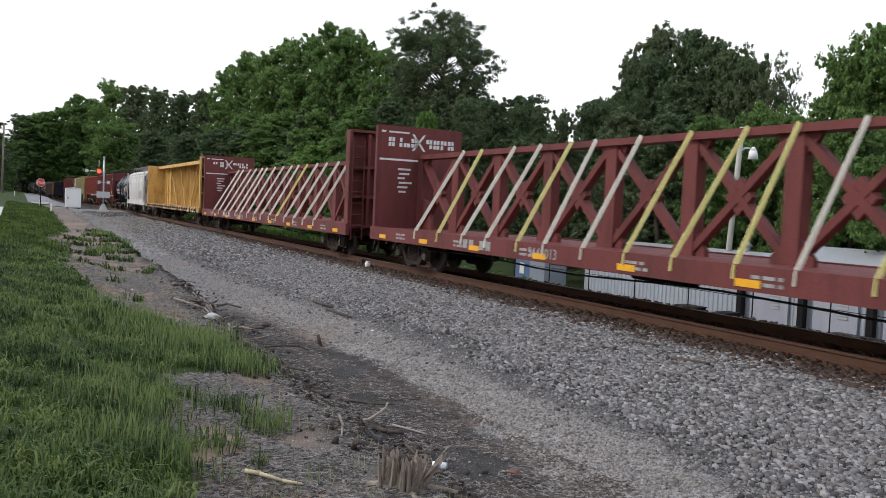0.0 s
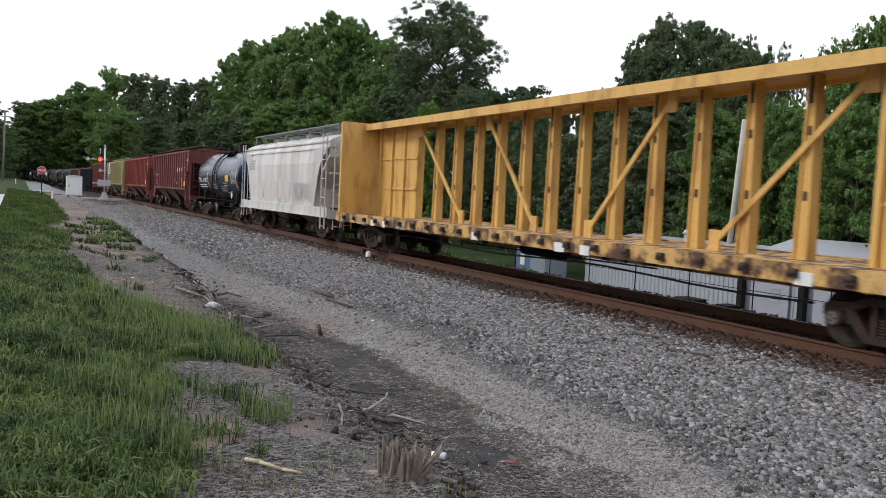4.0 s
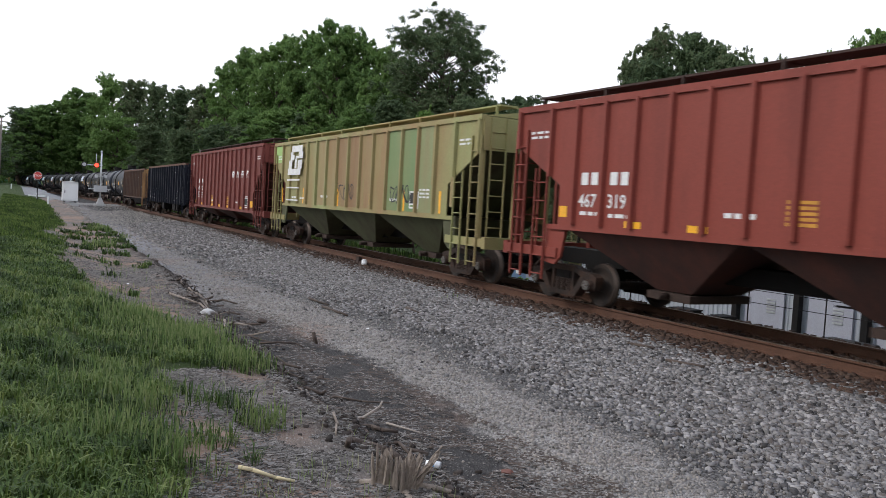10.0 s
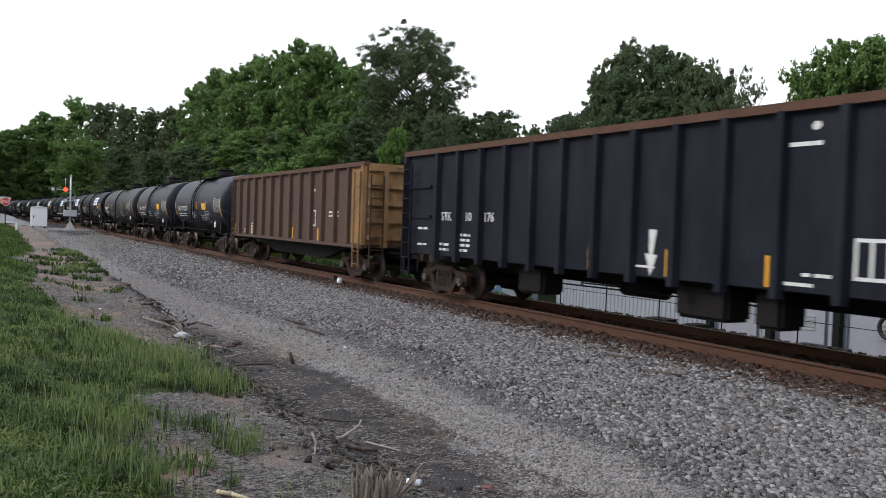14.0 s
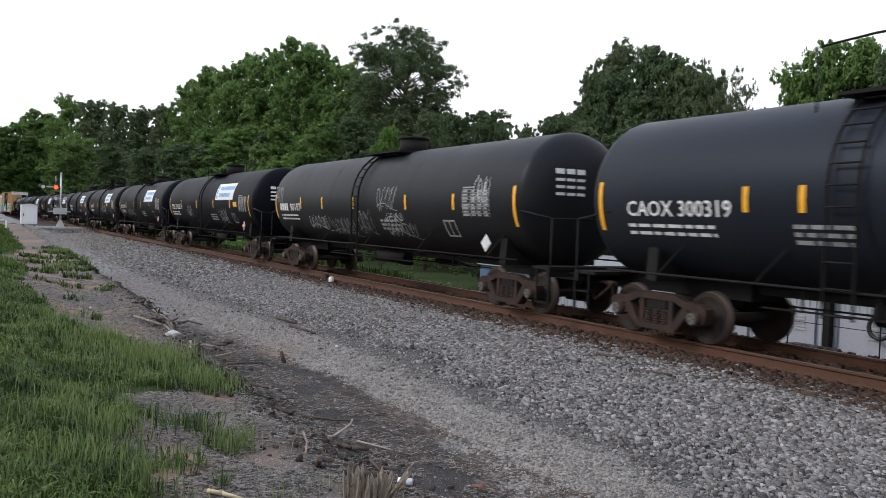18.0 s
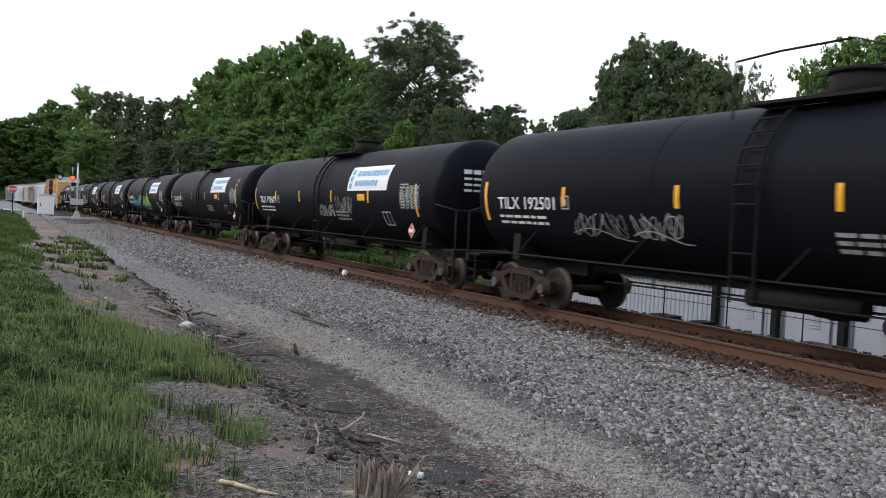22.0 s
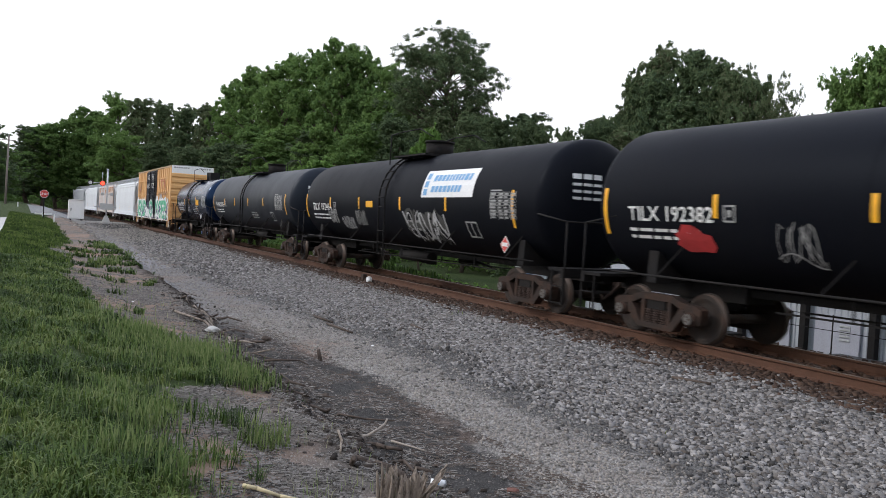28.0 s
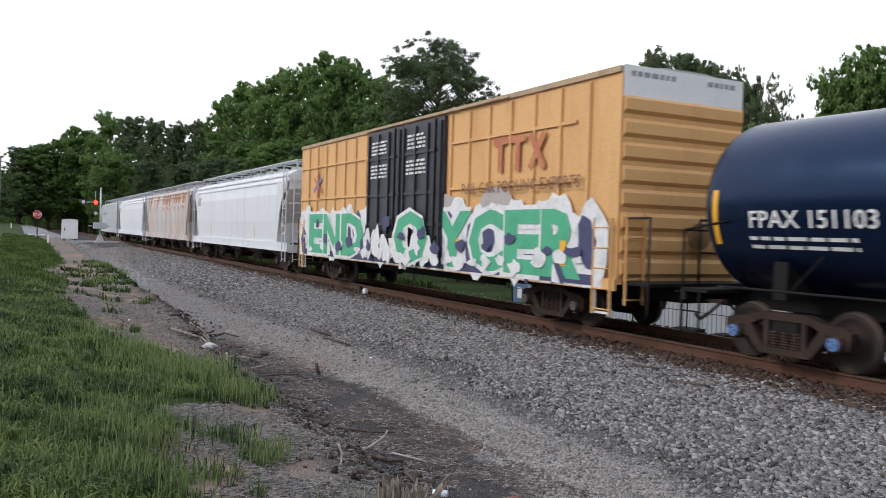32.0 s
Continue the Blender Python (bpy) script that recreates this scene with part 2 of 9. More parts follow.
LEAF = vary("broad_leaves", [(0.078, 0.140, 0.043), (0.112, 0.198, 0.055), (0.165, 0.255, 0.073), (0.128, 0.215, 0.060)], 0.7, trans=0.38)
LEAF_PALE = vary("young_leaves", [(0.09, 0.17, 0.035), (0.13, 0.23, 0.05), (0.18, 0.26, 0.07)], 0.7, trans=0.35)
NEEDLE = vary("pine_needles", [(0.048, 0.078, 0.042), (0.080, 0.124, 0.056), (0.120, 0.164, 0.076), (0.15, 0.14, 0.085)], 0.8, trans=0.25)
GRASS = vary("grass_blades", [(0.016, 0.032, 0.007), (0.044, 0.080, 0.016), (0.090, 0.140, 0.030), (0.165, 0.205, 0.060)], 0.6, trans=0.30, patch=1.4)
SEED = vary("seeding_grass", [(0.07, 0.13, 0.035), (0.17, 0.23, 0.08), (0.24, 0.28, 0.12), (0.40, 0.38, 0.24)], 0.8, trans=0.3)
STONE = vary("ballast_stone", [(0.014, 0.013, 0.013), (0.148, 0.138, 0.131), (0.039, 0.036, 0.033), (0.249, 0.234, 0.222), (0.096, 0.081, 0.070), (0.366, 0.345, 0.329), (0.061, 0.057, 0.055), (0.203, 0.194, 0.189), (0.508, 0.485, 0.468)], 0.9)
CLOD = vary("dark_earth_clod", [(0.012, 0.010, 0.009), (0.032, 0.026, 0.022), (0.065, 0.052, 0.044), (0.13, 0.105, 0.088)], 0.95)
STONE_RUSTY = vary("rusty_ballast_stone", [(0.018, 0.011, 0.009), (0.046, 0.028, 0.020), (0.088, 0.055, 0.039), (0.060, 0.039, 0.030), (0.152, 0.113, 0.090)], 0.9)
GRAVEL = vary("path_gravel", [(0.105, 0.096, 0.086), (0.235, 0.217, 0.197), (0.31, 0.275, 0.24), (0.56, 0.525, 0.48)], 0.9)
LITTER = vary("dry_litter", [(0.016, 0.013, 0.011), (0.085, 0.076, 0.066), (0.25, 0.23, 0.21), (0.045, 0.039, 0.034), (0.46, 0.43, 0.40)], 0.95)

# ---- mesh helpers ----


def box(bm, x0, x1, y0, y1, z0, z1, mi=0):
    vs = [bm.verts.new((x, y, z)) for x in (x0, x1) for y in (y0, y1) for z in (z0, z1)]
    for q in ((0, 1, 3, 2), (4, 6, 7, 5), (0, 4, 5, 1), (2, 3, 7, 6), (0, 2, 6, 4), (1, 5, 7, 3)):
        bm.faces.new([vs[i] for i in q]).material_index = mi
    return bm


def tube(bm, a, b, r, seg=8, r2=None, mi=0, smooth=True):
    a, b = Vector(a), Vector(b)
    q = (b - a).to_track_quat("Z", "Y")
    rings = []
    for p, rad in ((a, r), (b, r if r2 is None else r2)):
        rings.append([bm.verts.new(p + q @ Vector((rad * math.cos(2 * math.pi * i / seg), rad * math.sin(2 * math.pi * i / seg), 0))) for i in range(seg)])
    for i in range(seg):
        f = bm.faces.new((rings[0][i], rings[0][(i + 1) % seg], rings[1][(i + 1) % seg], rings[1][i]))
        f.smooth, f.material_index = smooth, mi
    bm.faces.new(rings[0][::-1]).material_index = mi
    bm.faces.new(rings[1]).material_index = mi
    return bm


def bar(bm, a, b, w, h, up=(0, 0, 1), mi=0):
    """A square bar from a to b, w wide and h high."""
    a, b = Vector(a), Vector(b)
    d = (b - a).normalized()
    s = d.cross(Vector(up)).normalized()
    u = s.cross(d)
    vs = [bm.verts.new(p + s * (i * w / 2) + u * (j * h / 2)) for p in (a, b) for i, j in ((-1, -1), (1, -1), (1, 1), (-1, 1))]
    for q in ((3, 2, 1, 0), (4, 5, 6, 7), (0, 1, 5, 4), (1, 2, 6, 5), (2, 3, 7, 6), (3, 0, 4, 7)):
        bm.faces.new([vs[i] for i in q]).material_index = mi
    return bm


def plate(bm, pts, y0, y1, mi=0):
    """A plate cut to the outline pts (x, z), from y0 to y1."""
    a = [bm.verts.new((x, y0, z)) for x, z in pts]
    b = [bm.verts.new((x, y1, z)) for x, z in pts]
    bm.faces.new(a).material_index = mi
    bm.faces.new(b[::-1]).material_index = mi
    for i in range(len(pts)):
        j = (i + 1) % len(pts)
        bm.faces.new((a[j], a[i], b[i], b[j])).material_index = mi
    return bm


def loft(bm, sections, closed=True, caps=True, smooth=False, mi=0):
    rings = [[bm.verts.new(p) for p in s] for s in sections]
    n = len(rings[0])
    for a, b in zip(rings, rings[1:]):
        for i in range(n if closed else n - 1):
            j = (i + 1) % n
            f = bm.faces.new((a[i], a[j], b[j], b[i]))
            f.smooth, f.material_index = smooth, mi
    if caps and closed:
        bm.faces.new(rings[0][::-1]).material_index = mi
        bm.faces.new(rings[-1]).material_index = mi
    return bm


def mesh_of(name, bm, mats):
    bmesh.ops.recalc_face_normals(bm, faces=bm.faces)
    me = bpy.data.meshes.new(name)
    bm.to_mesh(me)
    bm.free()
    for m in mats if isinstance(mats, (list, tuple)) else [mats]:
        me.materials.append(m)
    return me


def part(name, bm, material, parent, label="", m=None):
    me = bm if isinstance(bm, bpy.types.Mesh) else mesh_of(name, bm, material)
    ob = new(name, me)
    ob.parent = parent
    if m is not None:
        ob.matrix_basis = m
    return tagged(ob, label)


def thing(name, label, category, group="", m=None, kind=""):
    ob = new(name)
    ob.empty_display_size = 0.3
    if m is not None:
        ob.matrix_basis = m
    return tagged(ob, label, category, group, kind)


def solo(name, bm, material, label, category, group="", kind="", m=None):
    ob = new(name, bm if isinstance(bm, bpy.types.Mesh) else mesh_of(name, bm, material))
    if m is not None:
        ob.matrix_basis = m
    return tagged(ob, label, category, group, kind)


def raw_mesh(name, verts, faces, material, smooth=False):
    """A large mesh from arrays: faces all with the same number of corners."""
    me = bpy.data.meshes.new(name)
    verts, faces = np.asarray(verts, dtype=np.float32), np.asarray(faces, dtype=np.int32)
    k = faces.shape[1]
    me.vertices.add(len(verts))
    me.vertices.foreach_set("co", verts.ravel())
    me.loops.add(faces.size)
    me.loops.foreach_set("vertex_index", faces.ravel())
    me.polygons.add(len(faces))
    me.polygons.foreach_set("loop_start", np.arange(0, faces.size, k, dtype=np.int32))
    me.polygons.foreach_set("loop_total", np.full(len(faces), k, dtype=np.int32))
    if smooth:
        me.polygons.foreach_set("use_smooth", np.ones(len(faces), dtype=bool))
    me.update(calc_edges=True)
    me.materials.append(material)
    return me

# ---- the lie of the land ----
TRACK = 11.3
BEND, BEND_R = -95.0, 1700.0


def on_track(x, side=0.0):
    """Place and heading on the line, x metres along it: straight, then easing away to the near side beyond the crossing."""
    if x >= BEND:
        return x, TRACK + side, 0.0
    a = (BEND - x) / BEND_R
    return BEND - (BEND_R + side) * math.sin(a), TRACK - BEND_R + (BEND_R + side) * math.cos(a), a



def smooth(a, b, v):
    k = np.clip((v - a) / (b - a), 0, 1)
    return k * k * (3 - 2 * k)


def waves(x, y, size, seed, octaves=3):
    """A cheap rolling noise between -1 and 1."""
    r = np.random.RandomState(seed)
    out, amp = np.zeros(np.broadcast(x, y).shape), 1.0
    for o in range(octaves):
        for _ in range(4):
            a, p = r.uniform(0, 2 * math.pi), r.uniform(0, 2 * math.pi)
            k = 2 * math.pi / size * r.uniform(0.7, 1.4)
            out = out + amp * np.sin(k * (x * math.cos(a) + y * math.sin(a)) + p + 1.5 * np.sin(0.6 * k * (y * math.cos(a) - x * math.sin(a)) + p)) / 4
        amp, size = amp * 0.55, size * 0.45
    return out


# borders of the ground cover, y along x: edge of the dense lawn, top of the scarp, dark earth to path, path to ballast
LAWN_EDGE = ((-80, 2.4), (-45, 2.3), (-34, 1.0), (-30, 1.6), (-22, 1.0), (-18, 1.3), (-15, 1.35), (-13.6, 1.6), (-12.4, 2.1), (-11.2, 2.45), (-10.3, 2.6), (-9.6, 2.35), (-8.9, 1.5), (-7.2, 1.12), (-6.1, 0.95), (-4, 0.9))
SCARP = ((-80, 4.0), (-37, 3.9), (-29, 3.5), (-21.5, 3.45), (-15.6, 2.95), (-11.7, 2.75), (-8.7, 2.65), (-4, 2.55))
EARTH_END = ((-80, 4.2), (-24, 4.0), (-17.5, 4.2), (-13.8, 4.5), (-12.1, 4.8), (-11.2, 4.95), (-10.2, 4.77), (-9, 4.62), (-8, 4.7), (-6.85, 4.38), (-6, 4.1), (-4, 3.6))
PATH_END = ((-80, 6.2), (-24, 5.6), (-20, 5.9), (-17, 6.15), (-13, 6.2), (-10, 5.95), (-6.5, 5.95), (-4, 5.5))


def border(pairs, x):
    return np.interp(x, [a for a, b in pairs], [b for a, b in pairs])


def height(x, y):
    lip = border(SCARP, x) + 0.16 * waves(x, y * 0.3, 2.2, 3)
    z = 0.18 - 0.28 * smooth(-0.6, 2.2, y) - 0.12 * smooth(1.2, 2.6, y)
    scarp = smooth(lip - 0.1, lip + 0.25, y) * (1 - smooth(lip + 0.5, lip + 1.0, y))
    z = z - 0.30 * smooth(lip, lip + 0.5, y) - 0.06 * smooth(3.6, 4.6, y) + scarp * (0.09 * waves(x, y, 0.6, 4) + 0.035 * waves(x, y, 0.22, 7))
    z = z + 0.36 * smooth(6.2, 9.5, y)
    near = (1 - smooth(4.5, 6.0, y))
    z = z + near * (0.05 * waves(x, y, 2.6, 5) + 0.02 * waves(x, y, 0.7, 6))
    z = z + 0.5 * smooth(-40, -80, x) * (1 - smooth(3.0, 9.0, y)) + 0.55 * smooth(-90, -140, x) * (1 - smooth(4, 9, y))
    flat = smooth(-81, -86, x) * (1 - smooth(-94, -99, x))
    z = z * (1 - flat * smooth(4.0, 6.5, y) * (1 - smooth(15, 17, y))) + flat * smooth(4.0, 6.5, y) * (1 - smooth(15, 17, y)) * -0.02
    z = z - 1.35 * smooth(13.2, 18.0, y) * (1 - 0.75 * flat)
    return z + 0.04 * waves(x, y, 9, 8) * smooth(14, 17, y)


def spread(lo, hi, fine_lo, fine_hi, step, growth):
    mid = list(np.arange(fine_lo, fine_hi, step))
    a, d = fine_lo, step
    while a > lo:
        d *= growth
        a -= d
        mid.insert(0, a)
    b, d = mid[-1], step
    while b < hi:
        d *= growth
        b += d
        mid.append(b)
    return np.array(mid)


GX, GY = spread(-2500, 1500, -34, 2, 0.12, 1.07), spread(-1500, 2500, -3, 14, 0.09, 1.08)
gx, gy = np.meshgrid(GX, GY, indexing="ij")
gz = height(gx, gy)
ni, nj = gx.shape
idx = np.arange(ni * nj).reshape(ni, nj)
quads = np.stack([idx[:-1, :-1], idx[1:, :-1], idx[1:, 1:], idx[:-1, 1:]], -1).reshape(-1, 4)


def ground_material():
    m = bpy.data.materials.new("trackside_ground")
    m.use_nodes = True
    n, l = m.node_tree.nodes, m.node_tree.links
    b = n["Principled BSDF"]
    b.inputs["Roughness"].default_value = 0.95
    b.inputs["Specular IOR Level"].default_value = 0.2
    tc = n.new("ShaderNodeTexCoord")
    sep = n.new("ShaderNodeSeparateXYZ")
    l.new(tc.outputs["Object"], sep.inputs[0])

    def noise_at(scale, detail=5, rough=0.6):
        t = n.new("ShaderNodeTexNoise")
        t.inputs["Scale"].default_value, t.inputs["Detail"].default_value, t.inputs["Roughness"].default_value = scale, detail, rough
        l.new(tc.outputs["Object"], t.inputs["Vector"])
        return t.outputs["Fac"]

    def math_(op, a, bb, clamp=False):
        t = n.new("ShaderNodeMath")
        t.operation, t.use_clamp = op, clamp
        for i, v in enumerate((a, bb)):
            if isinstance(v, (int, float)):
                t.inputs[i].default_value = v
            else:
                l.new(v, t.inputs[i])
        return t.outputs[0]

    def step(v, lo, hi):
        t = n.new("ShaderNodeMapRange")
        t.interpolation_type = "SMOOTHSTEP"
        t.inputs["From Min"].default_value, t.inputs["From Max"].default_value = lo, hi
        l.new(v, t.inputs["Value"])
        return t.outputs[0]

    def mix(f, a, bb):
        t = n.new("ShaderNodeMixRGB")
        l.new(f, t.inputs[0])
        for i, v in ((1, a), (2, bb)):
            if isinstance(v, tuple):
                t.inputs[i].default_value = (*v, 1)
            else:
                l.new(v, t.inputs[i])
        return t.outputs[0]

    big, mid, fine, grit = noise_at(0.35), noise_at(1.6), noise_at(9), noise_at(55, 3)
    vor = n.new("ShaderNodeTexVoronoi")
    vor.inputs["Scale"].default_value = 24
    l.new(tc.outputs["Object"], vor.inputs["Vector"])
    vsm = n.new("ShaderNodeTexVoronoi")
    vsm.inputs["Scale"].default_value = 48
    l.new(tc.outputs["Object"], vsm.inputs["Vector"])
    # y pushed about by noise, so that the borders wander
    yy = math_("ADD", sep.outputs["Y"], math_("MULTIPLY", math_("SUBTRACT", mid, 0.5), 1.5))
    yy = math_("ADD", yy, math_("MULTIPLY", math_("SUBTRACT", big, 0.5), 1.4))

    def curve(pairs):
        """A border's y along x, from -80 to 0 m."""
        t = n.new("ShaderNodeMapRange")
        t.inputs["From Min"].default_value, t.inputs["From Max"].default_value = -80, 0
        l.new(sep.outputs["X"], t.inputs["Value"])
        c = n.new("ShaderNodeFloatCurve")
        pts = c.mapping.curves[0].points
        (pts[0].location), (pts[1].location) = (0, pairs[0][1] / 8), (1, pairs[-1][1] / 8)
        for xa, ya in pairs[1:]:
            pts.new((xa + 80) / 80, ya / 8)
        for q in pts:
            q.handle_type = "VECTOR"
        c.mapping.update()
        l.new(t.outputs[0], c.inputs["Value"])
        return math_("MULTIPLY", c.outputs[0], 8.0)

    yl = math_("ADD", sep.outputs["Y"], math_("ADD", math_("MULTIPLY", math_("SUBTRACT", noise_at(3.0, 4), 0.5), 0.9), math_("MULTIPLY", math_("SUBTRACT", fine, 0.5), 0.5)))
    past_lawn, past_lip = math_("SUBTRACT", yl, curve(LAWN_EDGE)), math_("SUBTRACT", yl, curve(SCARP))
    past_earth, past_path = math_("SUBTRACT", yl, curve(EARTH_END)), math_("SUBTRACT", yl, curve(PATH_END))
    grass = mix(fine, (0.022, 0.036, 0.010), (0.055, 0.078, 0.022))
    soil = mix(fine, (0.060, 0.053, 0.048), (0.205, 0.180, 0.160))
    soil = mix(math_("MULTIPLY", step(big, 0.42, 0.62), 0.75), soil, (0.29, 0.185, 0.130))
    soil = mix(step(grit, 0.52, 0.72), soil, (0.30, 0.275, 0.245))
    dark = mix(fine, (0.014, 0.013, 0.0125), (0.085, 0.079, 0.074))
    dark = mix(math_("MULTIPLY", step(mid, 0.52, 0.66), 0.6), dark, (0.105, 0.095, 0.088))
    dark = mix(step(grit, 0.56, 0.74), dark, (0.22, 0.205, 0.19))
    # scarp face: darker soil, with the ledge's shadow put into the colour
    bank = mix(fine, (0.025, 0.020, 0.017), (0.125, 0.102, 0.086))
    bank = mix(step(grit, 0.55, 0.75), bank, (0.20, 0.17, 0.145))
    tone = n.new("ShaderNodeSeparateColor")
    l.new(vsm.outputs["Color"], tone.inputs[0])
    path = mix(tone.outputs[0], (0.13, 0.120, 0.110), (0.39, 0.362, 0.332))
    path = mix(math_("MULTIPLY", step(mid, 0.5, 0.75), 0.5), path, (0.36, 0.33, 0.29))
    # bluish cast of distance painted into the far stretch of path
    path = mix(math_("MULTIPLY", math_("SUBTRACT", 1.0, step(sep.outputs["X"], -26.0, -15.0)), 0.6), path, (0.215, 0.215, 0.232))
    tone2 = n.new("ShaderNodeSeparateColor")
    l.new(vor.outputs["Color"], tone2.inputs[0])
    # bed under the loose stones: shade of the gaps put in as near black
    ballast = mix(tone2.outputs[0], (0.010, 0.0095, 0.009), (0.10, 0.095, 0.090))
    mixed = mix(tone.outputs[0], (0.035, 0.033, 0.031), (0.20, 0.19, 0.18))
    mixed = mix(math_("MULTIPLY", step(fine, 0.5, 0.7), 0.6), mixed, (0.07, 0.062, 0.055))
    c = mix(step(past_lawn, -0.15, 0.25), grass, soil)
    c = mix(step(past_lip, -0.25, 0.15), c, bank)
    c = mix(step(past_lip, 0.35, 0.7), c, mix(step(sep.outputs["X"], -20.0, -15.0), path, dark))
    c = mix(step(past_earth, -0.12, 0.22), c, path)
    c = mix(step(past_path, -0.25, 0.2), c, mixed)
    # oily dark stains and reddish earth where the path meets the ballast
    c = mix(math_("MULTIPLY", step(past_earth, 0.5, 1.0), math_("MULTIPLY", step(mid, 0.54, 0.66), 0.6)), c, (0.075, 0.068, 0.063))
    c = mix(math_("MULTIPLY", step(past_earth, -0.3, 0.1), math_("MULTIPLY", step(big, 0.56, 0.68), 0.55)), c, (0.27, 0.18, 0.135))
    c = mix(step(past_path, 0.5, 1.3), c, ballast)
    rusty = math_("MULTIPLY", step(sep.outputs["Y"], 9.3, 10.2), 0.9)
    c = mix(rusty, c, mix(fine, (0.045, 0.024, 0.015), (0.105, 0.055, 0.034)))
    c = mix(step(yy, 13.0, 14.2), c, grass)
    l.new(c, b.inputs["Base Color"])
    bp = n.new("ShaderNodeBump")
    bp.inputs["Strength"].default_value, bp.inputs["Distance"].default_value = 0.9, 0.03
    gravel_h = math_("ADD", math_("MULTIPLY", vor.outputs["Distance"], math_("MULTIPLY", step(yy, 5.6, 6.6), -1.0)), math_("ADD", math_("MULTIPLY", grit, 0.5), math_("MULTIPLY", vsm.outputs["Distance"], -0.6)))
    l.new(gravel_h, bp.inputs["Height"])
    l.new(bp.outputs[0], b.inputs["Normal"])
    return m


ground = new("ground", raw_mesh("ground", np.stack([gx, gy, gz], -1).reshape(-1, 3), quads, ground_material(), True))
tagged(ground, "sloping trackside ground of grass, bare earth and gravel", "ground", kind="structure")

# ---- the level crossing road far down the line ----
ASPHALT = mat("worn_asphalt", (0.17, 0.17, 0.17), 0.9, 0, (0.26, 0.255, 0.25), 0.5, 0.8, 1, 0.4)
CONCRETE = mat("pale_concrete", (0.44, 0.43, 0.41), 0.85, 0, (0.30, 0.29, 0.27), 0.4, 1.0, 1, 0.3)


def strip(name, xs, ys, lift, material, label, kind="structure", category="road"):
    sx, sy = np.meshgrid(xs, ys, indexing="ij")
    sz = height(sx, sy) + lift
    a, c = sx.shape
    k = np.arange(a * c).reshape(a, c)
    f = np.stack([k[:-1, :-1], k[1:, :-1], k[1:, 1:], k[:-1, 1:]], -1).reshape(-1, 4)
    return tagged(new(name, raw_mesh(name, np.stack([sx, sy, sz], -1).reshape(-1, 3), f, material, True)), label, category, kind=kind)


strip("road", np.linspace(-94, -86.5, 9), np.concatenate([np.linspace(3.0, 9.6, 12)]), 0.03, ASPHALT, "grey asphalt road leading up to the level crossing")
strip("road", np.linspace(-94, -86.5, 9), np.concatenate([np.linspace(13.0, 60, 30)]), 0.03, ASPHALT, "grey asphalt road beyond the level crossing")
strip("road", np.linspace(-170, -94, 40), np.linspace(1.0, 5.2, 8), 0.05, ASPHALT, "grey road running on beside the track")
strip("road", np.linspace(-64, 12, 90), np.linspace(-7.0, -0.80, 9), 0.05, CONCRETE, "pale concrete road beside the lawn")

# ---- rails and sleepers ----


def rail_profile(y):
    half = [(0.07, -0.19), (0.07, -0.175), (0.012, -0.15), (0.010, -0.05), (0.036, -0.038), (0.036, -0.006), (0.028, 0.0)]
    return [(y + a, z) for a, z in half] + [(y - a, z) for a, z in reversed(half)]


track_thing = thing("railway_track", "rusty steel rails on timber sleepers in grey ballast", "track", kind="structure")
for y in (TRACK - 0.755, TRACK + 0.755):
    bm = bmesh.new()
    prof = rail_profile(y)
    loft(bm, [[(*on_track(x, yy - TRACK)[:2], zz) for yy, zz in prof] for x in list(range(-560, -94, 15)) + [-95, -60, -20, 40]], True, True)
    for f in bm.faces:
        if f.normal.z > 0.9 or f.calc_center_median().z > -0.004:
            f.material_index = 1
    part("rail", bm, [RAIL_STEEL, RAIL_HEAD], track_thing)
bm = bmesh.new()
box(bm, -0.115, 0.115, TRACK - 1.3, TRACK + 1.3, -0.36, -0.195)
sleeper_mesh = mesh_of("sleeper", bm, TIMBER)
bmesh_spike = bmesh.new()
for sy in (-0.755 - 0.11, -0.755 + 0.11, 0.755 - 0.11, 0.755 + 0.11):
    box(bmesh_spike, -0.09, 0.09, TRACK + sy - 0.06, TRACK + sy + 0.06, -0.196, -0.172)
    tube(bmesh_spike, (0.05, TRACK + sy, -0.172), (0.05, TRACK + sy, -0.145), 0.017, 6)
spike_mesh = mesh_of("tie_plates", bmesh_spike, RAIL_STEEL)
rng = random.Random(4)
for i in range(110):
    x = 2.0 - i * 0.5
    m = pose(x + rng.uniform(-0.03, 0.03), rng.uniform(-0.05, 0.05), rng.uniform(-0.01, 0.005), 0, 0, 0)
    part("sleeper", sleeper_mesh, None, track_thing, m=m)
    part("tie_plates", spike_mesh, None, track_thing, m=pose(x, 0, 0))
# the marker lamp blocks beside the near rail
mk = thing("rail_marker", "small grey trackside post pair with a white cap beside the rail", "marker")
bm = bmesh.new()
box(bm, -24.95, -24.75, 10.0, 10.12, -0.24, 0.02)
part("post", bm, STEEL_RUST, mk)
bm = bmesh.new()
tube(bm, (-24.15, 9.96, -0.2), (-24.15, 9.96, -0.04), 0.09, 12)
tube(bm, (-24.15, 9.96, -0.04), (-24.15, 9.96, 0.0), 0.09, 12, 0.05)
part("cap", bm, WHITE_PAINT, mk, "white capped stub")
bm = bmesh.new()
box(bm, -24.9, -24.1, 10.03, 10.1, -0.23, -0.10)
part("bracket", bm, STEEL_RUST, mk)


